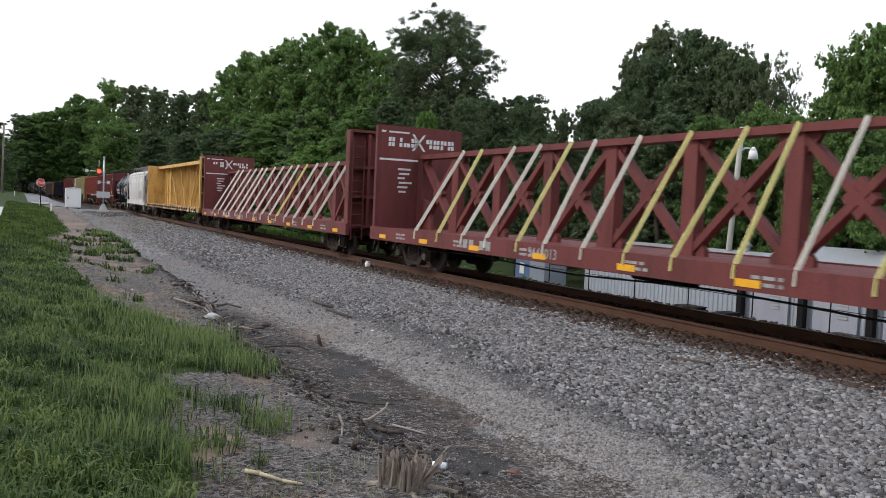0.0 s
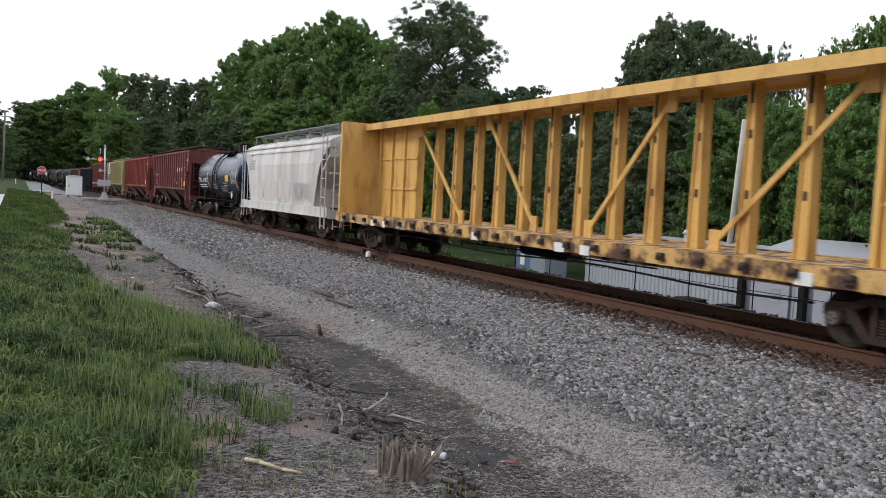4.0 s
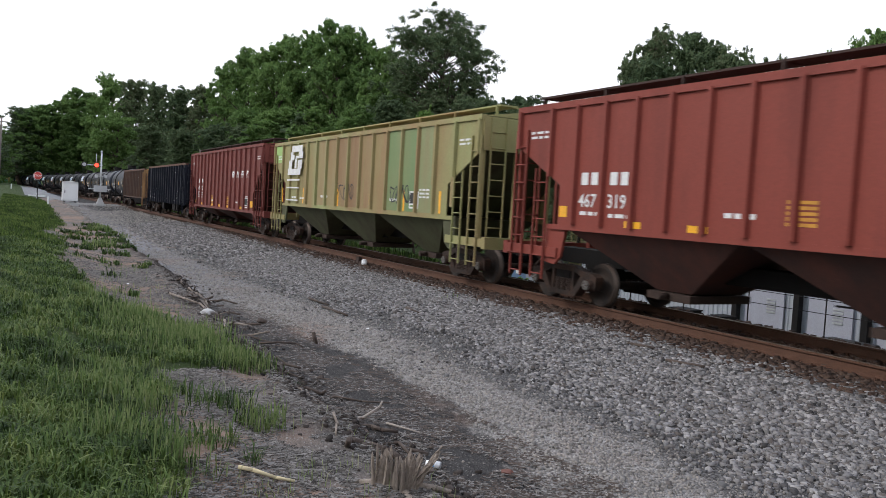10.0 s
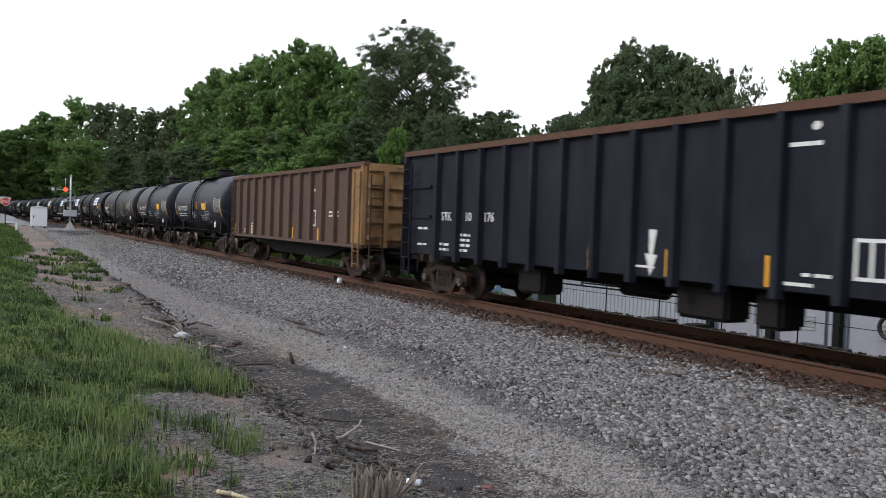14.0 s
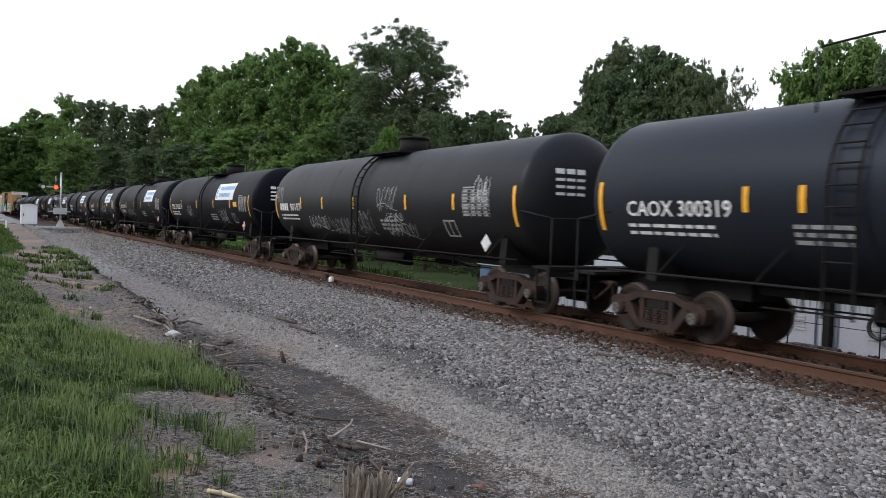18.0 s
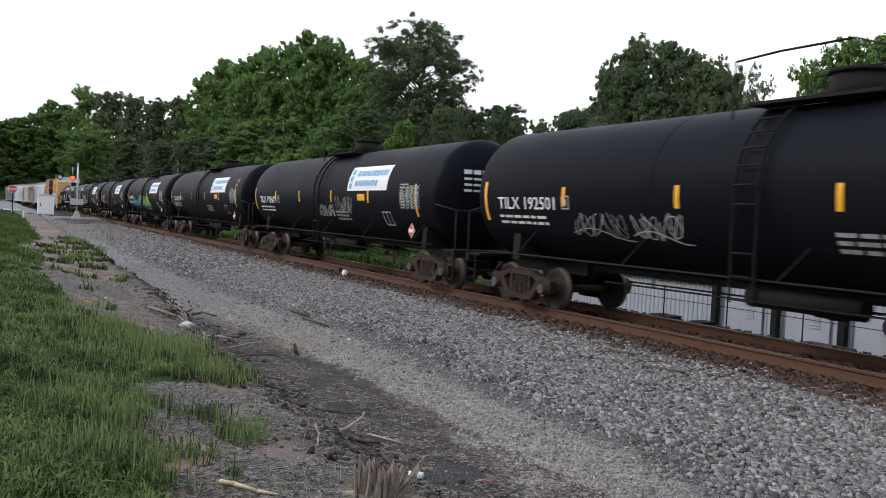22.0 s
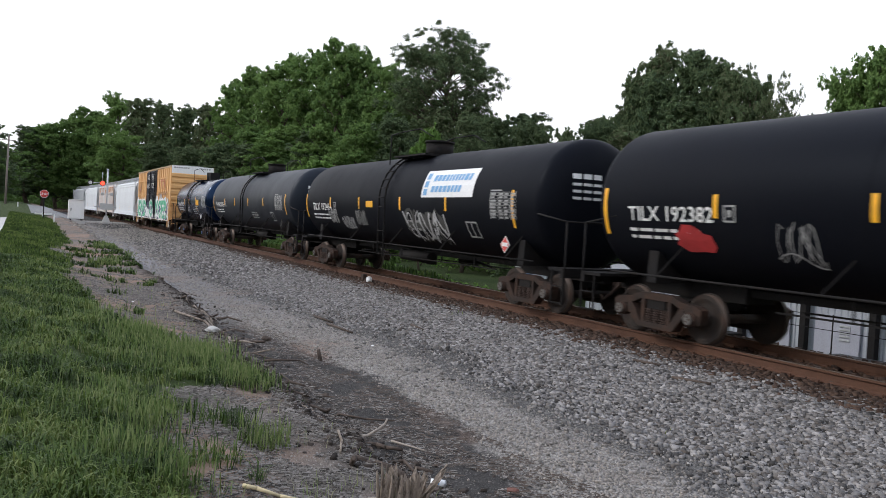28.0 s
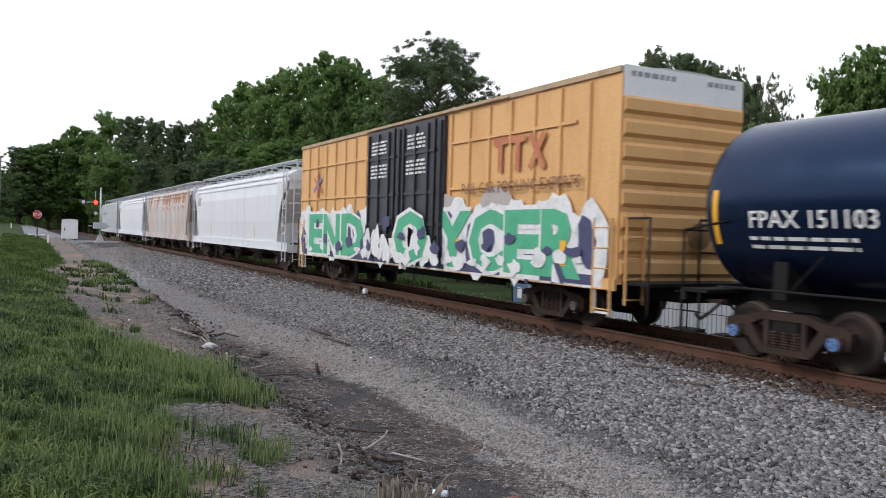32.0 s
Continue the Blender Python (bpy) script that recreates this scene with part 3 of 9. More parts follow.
# ---- loose stones, gravel and litter ----
def scatter_stones(name, count, xr, yr, size, material, label, seed, power=1.0, lift=0.25, flat=0.7, keep=None):
    r = np.random.RandomState(seed)
    u = r.rand(count) ** power
    x = xr[1] + (xr[0] - xr[1]) * u
    y = r.uniform(yr[0], yr[1], count) + 0.25 * r.randn(count)
    s = size * (0.55 + 0.9 * r.rand(count) ** 2) 
    if keep is not None:
        k = keep(x, y, r)
        x, y, s = x[k], y[k], s[k]
        count = len(x)
    z = height(x, y) + s * lift
    base = np.array([(-1, -1, -1), (1, -1, -1), (1, 1, -1), (-1, 1, -1), (-1, -1, 1), (1, -1, 1), (1, 1, 1), (-1, 1, 1)], float) * 0.5
    fc = np.array([(4, 5, 6, 7), (0, 1, 5, 4), (1, 2, 6, 5), (2, 3, 7, 6), (3, 0, 4, 7)])
    v = base[None] * (1 + 0.9 * (r.rand(count, 8, 3) - 0.5)) * s[:, None, None] * np.stack([r.uniform(0.8, 1.3, count), r.uniform(0.7, 1.1, count), r.uniform(flat - 0.2, flat + 0.2, count)], -1)[:, None, :]
    a, t = r.uniform(0, 2 * math.pi, count), r.uniform(-0.6, 0.6, count)
    ca, sa, ct, st = np.cos(a)[:, None], np.sin(a)[:, None], np.cos(t)[:, None], np.sin(t)[:, None]
    vx, vy, vz = v[..., 0], v[..., 1] * ct - v[..., 2] * st, v[..., 1] * st + v[..., 2] * ct
    out = np.stack([vx * ca - vy * sa + x[:, None], vx * sa + vy * ca + y[:, None], vz + z[:, None]], -1).reshape(-1, 3)
    faces = (fc[None] + 8 * np.arange(count)[:, None, None]).reshape(-1, 4)
    return tagged(new(name, raw_mesh(name, out, faces, material)), label, "stones", kind="stuff")


def on_ballast(x, y, r):
    return r.rand(len(x)) < np.clip((y - border(PATH_END, x) - 0.35 + 0.5 * waves(x, y, 2.5, 17) + 0.3 * waves(x, y, 0.8, 18)) * 0.9, 0.025, 1)


def on_path(x, y, r):
    near = np.clip((y - border(EARTH_END, x) + 0.25 * waves(x, y, 2, 19)) * 2.2 + 0.3, 0.015, 1)
    return r.rand(len(x)) < near * np.clip((border(PATH_END, x) + 0.6 - y) * 0.8, 0.1, 1)


scatter_stones("ballast", 150000, (-30, -2.5), (5.6, 9.75), 0.040, STONE, "loose grey crushed stone ballast beside the rail", 11, 1.25, keep=on_ballast)
scatter_stones("ballast", 30000, (-56, -28), (5.6, 9.75), 0.058, STONE, "loose grey crushed stone ballast further along the line", 16, 1.1, keep=on_ballast)
scatter_stones("ballast", 26000, (-2.6, 9.0), (6.0, 9.75), 0.055, STONE, "loose grey crushed stone ballast abreast of the path", 106, keep=on_ballast)
scatter_stones("ballast", 15000, (-45, -2.5), (9.5, 10.42), 0.060, STONE_RUSTY, "rust-stained crushed stone along the sleeper ends", 18, 1.3)
scatter_stones("ballast", 12000, (-40, -1.5), (10.75, 13.4), 0.065, STONE_RUSTY, "rust-stained crushed stone between the rails", 12, 1.2)
scatter_stones("gravel", 70000, (-34, -2.5), (3.3, 7.4), 0.021, GRAVEL, "fine pale gravel on the service path", 13, 1.5, keep=on_path)
scatter_stones("gravel", 12000, (-96, -34), (3.9, 9.8), 0.055, GRAVEL, "coarse gravel further along the service path", 15, 0.8)
scatter_stones("gravel", 500, (-14, -2.2), (1.4, 4.4), 0.014, GRAVEL, "scattered pebbles on bare earth", 14, 1.3)

def on_scarp(x, y, r):
    return r.rand(len(x)) < np.exp(-((y - border(SCARP, x) - 0.35) / 0.38) ** 2) * np.clip(0.6 + waves(x, y, 1.2, 44), 0, 1)


scatter_stones("earth_clods", 15000, (-24, -3.5), (2.2, 4.6), 0.040, CLOD, "dark crumbling clods of earth along the bank", 19, 1.4, 0.15, keep=on_scarp)

# ---- paint on surfaces ----


def flat_side(y):
    return lambda x, z: y


def round_side(r, zc, out=0.006):
    return lambda x, z: -math.sqrt(max(0.0025, (r + out) ** 2 - (z - zc) ** 2))


def decal(bm, x0, x1, z0, z1, surf, slant=0.0, nz=4, mi=0):
    rows = []
    for j in range(nz + 1):
        z = z0 + (z1 - z0) * j / nz
        dx = slant * (z - z0)
        rows.append([bm.verts.new((x + dx, surf(x, z), z)) for x in (x0, x1)])
    for a, b in zip(rows, rows[1:]):
        bm.faces.new((a[0], a[1], b[1], b[0])).material_index = mi
    return bm


def stencil(bm, x, z, w, lines, surf, rnd, lh=0.07, gap=0.05, broken=True):
    """Lines of lettering too small to read, as bars."""
    for i in range(lines):
        zz = z - i * (lh + gap)
        xx = x
        while xx < x + w - 0.05:
            ww = min(x + w - xx, rnd.uniform(0.12, 0.35) if broken else w)
            decal(bm, xx, xx + ww, zz, zz + lh, surf, nz=1)
            xx += ww + 0.06
    return bm


def ribbon(bm, pts, width, surf, mi=0):
    prev = None
    for i, (x, z) in enumerate(pts):
        a, b = pts[max(0, i - 1)], pts[min(len(pts) - 1, i + 1)]
        dx, dz = b[0] - a[0], b[1] - a[1]
        d = math.hypot(dx, dz) or 1
        nx, nz = -dz / d * width / 2, dx / d * width / 2
        cur = [bm.verts.new((x + s * nx, surf(x, z + s * nz), z + s * nz)) for s in (-1, 1)]
        if prev:
            bm.faces.new((prev[0], cur[0], cur[1], prev[1])).material_index = mi
        prev = cur
    return bm


def scrawl(bm, x, z, w, h, surf, rnd, width=0.035, strokes=5, mi=0):
    """A sprayed tag: looping strokes that spell nothing."""
    for s in range(strokes):
        cx = x + w * (s + 0.5) / strokes
        ph, k = rnd.uniform(0, 6), rnd.uniform(1.2, 2.4)
        pts = []
        for i in range(15):
            u = i / 14
            pts.append((cx + (w / strokes) * 0.75 * math.sin(ph + k * 4 * u) * (0.5 + 0.5 * u), z + h * (0.5 + 0.48 * math.cos(ph * 2 + k * 5.5 * u)) + 0.1 * h * rnd.uniform(-1, 1)))
        ribbon(bm, pts, width * rnd.uniform(0.7, 1.3), surf, mi)
    return bm


def blob(bm, cx, cz, rx, rz, surf, rnd, rough=0.15, n=18, mi=0):
    c = bm.verts.new((cx, surf(cx, cz), cz))
    ring = []
    for i in range(n):
        a = 2 * math.pi * i / n
        k = 1 + rough * rnd.uniform(-1, 1)
        p = (cx + rx * k * math.cos(a), cz + rz * k * math.sin(a))
        ring.append(bm.verts.new((p[0], surf(*p), p[1])))
    for i in range(n):
        bm.faces.new((c, ring[i], ring[(i + 1) % n])).material_index = mi


def lettering(parent, text, size, x, z, surf, material, name="lettering", label="", span=0.0, shear=0.0, fat=0.012):
    cu = bpy.data.curves.new(name, "FONT")
    cu.body, cu.size, cu.resolution_u, cu.shear, cu.offset = text, size, 2, shear, size * fat
    ob = bpy.data.objects.new(name, cu)
    scene.collection.objects.link(ob)
    bpy.context.view_layer.update()
    me = bpy.data.meshes.new_from_object(ob.evaluated_get(bpy.context.evaluated_depsgraph_get()))
    bpy.data.objects.remove(ob)
    wide = span / max(0.01, max(v.co.x for v in me.vertices)) if span else 1.0
    for v in me.vertices:
        px, pz = x + v.co.x * wide, z + v.co.y
        v.co = (px, surf(px, pz), pz)
    me.materials.clear()
    me.materials.append(material)
    return part(name, me, None, parent, label)


# ---- bogies ----
R_WHEEL = 0.43
WHEELSETS = {-1: [], 1: []}


def wheelset_mesh():
    bm = bmesh.new()
    for sgn in (-1, 1):
        prof = [(0.690, 0.02), (0.690, 0.10), (0.705, 0.14), (0.715, 0.30), (0.690, 0.36), (0.685, 0.455), (0.712, 0.455), (0.722, R_WHEEL), (0.815, R_WHEEL - 0.006), (0.815, 0.36), (0.775, 0.31), (0.770, 0.14), (0.810, 0.11), (0.810, 0.02)]
        rings = [[bm.verts.new((r * math.cos(2 * math.pi * i / 28), sgn * y, r * math.sin(2 * math.pi * i / 28))) for i in range(28)] for y, r in prof]
        for k, (a, b) in enumerate(zip(rings, rings[1:])):
            for i in range(28):
                f = bm.faces.new((a[i], a[(i + 1) % 28], b[(i + 1) % 28], b[i]))
                f.material_index = 1 if k == 7 else 0
                f.smooth = k in (7, 2, 9, 10)
    tube(bm, (0, -1.0, 0), (0, 1.0, 0), 0.085, 12)
    for a in range(6):
        c, s = math.cos(a * math.pi / 3), math.sin(a * math.pi / 3)
        tube(bm, (0.055 * c, -1.012, 0.055 * s), (0.055 * c, -0.99, 0.055 * s), 0.014, 6)
    return mesh_of("wheelset", bm, [mat("wheel_iron", (0.022, 0.016, 0.013), 0.8, 0, (0.050, 0.028, 0.018), 0.6, 4, 1, 0.3), TREAD])


WHEEL_MESH = wheelset_mesh()


def sideframe_mesh():
    """One cast truss side: an arched top chord, sloping bottom chord and two columns round the springs."""
    bm = bmesh.new()
    top = [(-1.10, 0.46), (-1.11, 0.60), (-0.98, 0.66), (-0.66, 0.68), (-0.40, 0.78), (0.40, 0.78), (0.66, 0.68), (0.98, 0.66), (1.11, 0.60), (1.10, 0.46)]
    low = [(1.0, 0.52), (0.74, 0.54), (0.62, 0.57), (0.40, 0.66), (-0.40, 0.66), (-0.62, 0.57), (-0.74, 0.54), (-1.0, 0.52)]
    plate(bm, top + low, -0.09, 0.09)
    plate(bm, [(-0.68, 0.60), (-0.76, 0.50), (-0.45, 0.15), (0.45, 0.15), (0.76, 0.50), (0.68, 0.60), (0.60, 0.56), (0.37, 0.25), (-0.37, 0.25), (-0.60, 0.56)], -0.10, 0.10)
    for sg in (-1, 1):
        plate(bm, [(sg * 0.29, 0.22), (sg * 0.38, 0.24), (sg * 0.38, 0.68), (sg * 0.29, 0.68)], -0.08, 0.08)
        plate(bm, [(sg * 1.12, 0.52), (sg * 1.06, 0.34), (sg * 1.01, 0.34), (sg * 1.02, 0.52)], -0.075, 0.075)
        plate(bm, [(sg * 0.66, 0.55), (sg * 0.70, 0.36), (sg * 0.76, 0.36), (sg * 0.77, 0.56)], -0.075, 0.075)
        for zz in (-0.095, 0.075):
            plate(bm, [(sg * 0.44, 0.66), (sg * 0.90, 0.62), (sg * 0.90, 0.645), (sg * 0.44, 0.705)], zz, zz + 0.02)
    return mesh_of("sideframe", bm, BOGIE)


def build_bogie():
    bm = bmesh.new()
    box(bm, -0.23, 0.23, -1.10, 1.10, 0.50, 0.66)
    box(bm, -0.28, 0.28, -0.3, 0.3, 0.62, 0.80)
    for sg in (-1, 1):
        box(bm, sg * 0.48 - 0.06, sg * 0.48 + 0.06, -0.95, 0.95, 0.33, 0.45)
        box(bm, sg * 0.44 - 0.03, sg * 0.44 + 0.03, -0.78, -0.62, 0.28, 0.58)
        box(bm, sg * 0.44 - 0.03, sg * 0.44 + 0.03, 0.62, 0.78, 0.28, 0.58)
    b = tagged(new("bogie", mesh_of("bogie", bm, STEEL_DARK)), "cast-iron bogie with coil springs")
    sf = sideframe_mesh()
    bs = bmesh.new()
    loft(bs, [[(rr * math.cos(q * math.pi / 5), rr * math.sin(q * math.pi / 5), zz) for q in range(10)] for j in range(6) for zz, rr in ((0.255 + j * 0.042, 0.06), (0.260 + j * 0.042, 0.088), (0.280 + j * 0.042, 0.088), (0.285 + j * 0.042, 0.06))])
    springs = mesh_of("coil_spring", bs, STEEL_RUST)
    bc = bmesh.new()
    tube(bc, (0, -0.13, 0), (0, 0.06, 0), 0.125, 14)
    tube(bc, (0, -0.165, 0), (0, -0.13, 0), 0.095, 12, mi=1)
    for k in range(3):
        tube(bc, (0.045 * math.cos(k * 2.1), -0.18, 0.045 * math.sin(k * 2.1)), (0.045 * math.cos(k * 2.1), -0.16, 0.045 * math.sin(k * 2.1)), 0.016, 6, mi=0)
    cap = mesh_of("bearing_cap", bc, [BOGIE, CAP_GREY])
    for sg in (-1, 1):
        part("sideframe", sf, None, b, m=pose(0, sg * 1.03, 0))
        for k in (-0.19, 0.0, 0.19):
            part("coil_spring", springs, None, b, m=pose(k, sg * 1.05, 0))
        for k in (-0.89, 0.89):
            part("bearing_cap", cap, None, b, m=pose(k, sg * 1.05, R_WHEEL, 0, 0, 0 if sg < 0 else 180))
    for k in (-1, 1):
        part("wheelset", WHEEL_MESH, None, b, "steel wheel pair with worn bright treads", pose(k * 0.89, 0, R_WHEEL))
    return b


BOGIE_MASTER = build_bogie()
bogie_used = [False]


def add_bogies(car, *xs, caps=None):
    for x in xs:
        if bogie_used[0]:
            b = copy_thing(BOGIE_MASTER, pose(x, 0, 0))
        else:
            b, bogie_used[0] = BOGIE_MASTER, True
            b.matrix_basis = pose(x, 0, 0)
        b.parent = car
        for c in b.children:
            if c.name.startswith("wheelset"):
                WHEELSETS[1 if c.matrix_basis.translation.x > 0 else -1].append(c)
            if caps and c.name.startswith("bearing_cap"):
                c.material_slots[1].link = "OBJECT"
                c.material_slots[1].material = caps


# ---- shared car details ----


def coupler_mesh():
    bm = bmesh.new()
    bar(bm, (-0.35, 0, 0.86), (0.45, 0, 0.86), 0.16, 0.2)
    plate(bm, [(0.45, 0.70), (0.82, 0.74), (0.86, 0.98), (0.45, 1.02)], -0.14, 0.12)
    tube(bm, (0.66, -0.12, 0.70), (0.66, -0.12, 1.02), 0.08, 8)
    bar(bm, (0.25, -0.95, 0.93), (0.25, 0.35, 0.90), 0.03, 0.03)
    pts = [(0.2, 0.3, 0.8), (0.5, 0.32, 0.55), (0.8, 0.25, 0.40), (1.0, 0.15, 0.48)]
    for a, b in zip(pts, pts[1:]):
        tube(bm, a, b, 0.03, 6)
    return mesh_of("coupler", bm, STEEL_RUST)


COUPLER = coupler_mesh()


def couplers(car, half):
    part("coupler", COUPLER, None, car, m=pose(half - 0.1, 0, 0))
    part("coupler", COUPLER, None, car, m=pose(-half + 0.1, 0, 0, 0, 0, 180))


def ladder(parent, x, y, z0, z1, w=0.42, along="x", material=None, name="ladder", step=0.38):
    bm = bmesh.new()
    u = Vector((1, 0, 0)) if along == "x" else Vector((0, 1, 0))
    c = Vector((x, y, 0))
    for sg in (-1, 1):
        p = c + u * (sg * w / 2)
        bar(bm, p + Vector((0, 0, z0)), p + Vector((0, 0, z1)), 0.045, 0.03, u)
    z = z0 + 0.1
    while z < z1 - 0.05:
        tube(bm, c - u * (w / 2) + Vector((0, 0, z)), c + u * (w / 2) + Vector((0, 0, z)), 0.016, 6)
        z += step
    return part(name, bm, material or STEEL_DARK, parent)


def rail_of(parent, pts, r, material, name="handrail"):
    bm = bmesh.new()
    for a, b in zip(pts, pts[1:]):
        tube(bm, a, b, r, 6)
    return part(name, bm, material, parent)


def brake_gear(car, span, z, material=None):
    """Rods, reservoir and brake cylinder hung under the frame."""
    bm = bmesh.new()
    tube(bm, (-span * 0.12, -0.35, z - 0.22), (span * 0.06, -0.35, z - 0.22), 0.17, 12)
    part("air_reservoir", bm, STEEL_DARK, car)
    bm = bmesh.new()
    tube(bm, (span * 0.12, 0.3, z - 0.2), (span * 0.2, 0.3, z - 0.2), 0.13, 12)
    bar(bm, (span * 0.2, 0.3, z - 0.2), (span * 0.3, 0.1, z - 0.28), 0.04, 0.05)
    part("brake_cylinder", bm, STEEL_DARK, car)
    for yy in (-0.55, 0.1):
        bm = bmesh.new()
        bar(bm, (-span * 0.42, yy, z - 0.30), (span * 0.42, yy, z - 0.26), 0.03, 0.03)
        part("brake_rod", bm, STEEL_DARK, car)
    for k in (-0.3, -0.1, 0.15, 0.32):
        bm = bmesh.new()
        bar(bm, (span * k, -0.55, z - 0.28), (span * k, -0.55, z + 0.02), 0.03, 0.03, (1, 0, 0))
        part("rod_hanger", bm, STEEL_DARK, car)


# ---- tank cars ----


def tank_car(q_left, q_right, paint, label, mark="", number="", r=1.46, zc=2.43, bars=(), long_bars=True, placard=False, panel_yellow=None, tags=0, seed=1, gloss_caps=None, mark_block=False, group="tank cars of the train", dome="box", special="", text=(0.75, 2.8), data=13.9):
    rnd = random.Random(seed)
    half = (q_right - q_left) / 2
    car = thing("tank_car", label, "railcar", group)
    surf = round_side(r, zc)
    def bulge(k):
        """How far a head stands out at k of the radius: flat in the middle, with a tight knuckle."""
        return 0.5 * math.sqrt(max(0.0, 1 - k ** 3))
    fr = (0.0, 0.35, 0.6, 0.78, 0.88, 0.94, 0.975, 0.993, 1.0)
    prof = [(-half + 0.05 - bulge(k), k * r) for k in fr]
    prof += [(x, r) for x in np.linspace(-half + 0.05, half - 0.5, 9)[1:-1]] + [(half - 0.5 + bulge(k), k * r) for k in reversed(fr)]
    bm = bmesh.new()
    seg = 56
    rings = [[bm.verts.new((x, k * math.sin(2 * math.pi * i / seg), zc + k * math.cos(2 * math.pi * i / seg))) for i in range(seg)] for x, k in prof[1:-1]]
    for a, b in zip(rings, rings[1:]):
        for i in range(seg):
            bm.faces.new((a[i], a[(i + 1) % seg], b[(i + 1) % seg], b[i])).smooth = True
    for ring, x in ((rings[0], prof[0][0]), (rings[-1], prof[-1][0])):
        c = bm.verts.new((x, 0, zc))
        for i in range(seg):
            bm.faces.new((c, ring[i], ring[(i + 1) % seg])).smooth = True
    part("shell", bm, paint, car)
    for x in ([-half * 0.33, half * 0.33] if half > 7 else [-half * 0.05]):
        bm = bmesh.new()
        loft(bm, [[(xx, (r + 0.007) * math.sin(2 * math.pi * i / 48), zc + (r + 0.007) * math.cos(2 * math.pi * i / 48)) for i in range(48)] for xx in (x - 0.03, x + 0.03)], True, False, True)
        part("weld_band", bm, paint, car)
    # frame ends, saddles, platform
    bolster = half - 1.25
    for sg in (-1, 1):
        bm = bmesh.new()
        loft(bm, [[(sg * bolster + k, y, z) for y, z in ((-1.25, 0.98), (1.25, 0.98), (1.22, 1.55), (0.9, 1.35), (0, 1.12), (-0.9, 1.35), (-1.22, 1.55))] for k in (-0.12, 0.12)])
        part("saddle", bm, STEEL_DARK, car)
        bm = bmesh.new()
        x0, x1 = sorted((sg * (half - 2.6), sg * (half + 0.62)))
        box(bm, x0, x1, -0.35, 0.35, 0.74, 1.02)
        x0, x1 = sorted((sg * (half + 0.05), sg * (half + 0.62)))
        box(bm, x0, x1, -1.38, 1.38, 0.98, 1.04)
        box(bm, sg * (half + 0.55) - 0.05, sg * (half + 0.55) + 0.05, -1.4, 1.4, 0.84, 1.03)
        part("end_sill", bm, STEEL_DARK, car)
        for ys in (-1, 1):
            rail_of(car, [(sg * (half + 0.6), ys * 1.36, 0.35), (sg * (half + 0.6), ys * 1.36, 2.0), (sg * (half - 0.4), ys * 1.42, 2.15)], 0.02, STEEL_DARK, "grab_iron")
        rail_of(car, [(sg * (half + 0.6), -1.36, 2.0), (sg * (half + 0.6), 1.36, 2.0)], 0.02, STEEL_DARK, "end_rail")
        bm = bmesh.new()
        for k in (-0.2, 0.2):
            bar(bm, (sg * (half + 0.4) + k, -1.38, 0.3), (sg * (half + 0.4) + k, -1.38, 1.0), 0.03, 0.03, (1, 0, 0))
        for zz in (0.32, 0.66):
            bar(bm, (sg * (half + 0.4) - 0.2, -1.38, zz), (sg * (half + 0.4) + 0.2, -1.38, zz), 0.06, 0.02)
        part("step", bm, STEEL_DARK, car)
    rail_of(car, [(-half + 0.4, -1.46, 1.12), (half - 0.4, -1.46, 1.12)], 0.022, STEEL_DARK, "side_handrail")
    rail_of(car, [(-half + 0.4, 1.46, 1.12), (half - 0.4, 1.46, 1.12)], 0.022, STEEL_DARK, "side_handrail")
    for k in range(5):
        x = -half + 1.6 + k * (2 * half - 3.2) / 4
        bm = bmesh.new()
        bar(bm, (x, -1.46, 1.12), (x + 0.35, -1.2, 1.66), 0.03, 0.03)
        part("handrail_bracket", bm, STEEL_DARK, car)
    bm = bmesh.new()
    box(bm, -half + 1.0, half - 1.0, -0.22, 0.22, 0.86, 1.10)
    tube(bm, (0, 0, 0.55), (0, 0, 1.1), 0.16, 12)
    tube(bm, (-0.25, -0.2, 0.62), (0.3, -0.2, 0.62), 0.05, 8)
    part("bottom_outlet", bm, STEEL_DARK, car)
    brake_gear(car, 2 * half - 5, 1.0)
    # middle ladder, top platform and fittings
    lx = -0.55
    bm = bmesh.new()
    for k in (-0.22, 0.22):
        pts = [(lx + k, -(r + 0.09) * math.sin(a), zc + (r + 0.09) * math.cos(a)) for a in np.linspace(0.35, 1.7, 9)] + [(lx + k, -(r + 0.06), 0.75)]
        for a, b in zip(pts, pts[1:]):
            bar(bm, a, b, 0.05, 0.02, (1, 0, 0))
    for a in np.linspace(0.4, 1.7, 8):
        tube(bm, (lx - 0.22, -(r + 0.1) * math.sin(a), zc + (r + 0.1) * math.cos(a)), (lx + 0.22, -(r + 0.1) * math.sin(a), zc + (r + 0.1) * math.cos(a)), 0.016, 6)
    for zz in (0.8, 1.15, 1.5):
        tube(bm, (lx - 0.22, -(r + 0.07), zz), (lx + 0.22, -(r + 0.07), zz), 0.016, 6)
    part("ladder", bm, STEEL_DARK, car)
    top = zc + r
    bm = bmesh.new()
    for yy in (-0.75, 0.75):
        box(bm, -1.1, 1.1, yy - 0.22, yy + 0.22, top - 0.10, top - 0.05)
    box(bm, -1.1, -0.75, -0.95, 0.95, top - 0.11, top - 0.06)
    box(bm, 0.75, 1.1, -0.95, 0.95, top - 0.11, top - 0.06)
    part("top_platform", bm, STEEL_DARK, car)
    bm = bmesh.new()
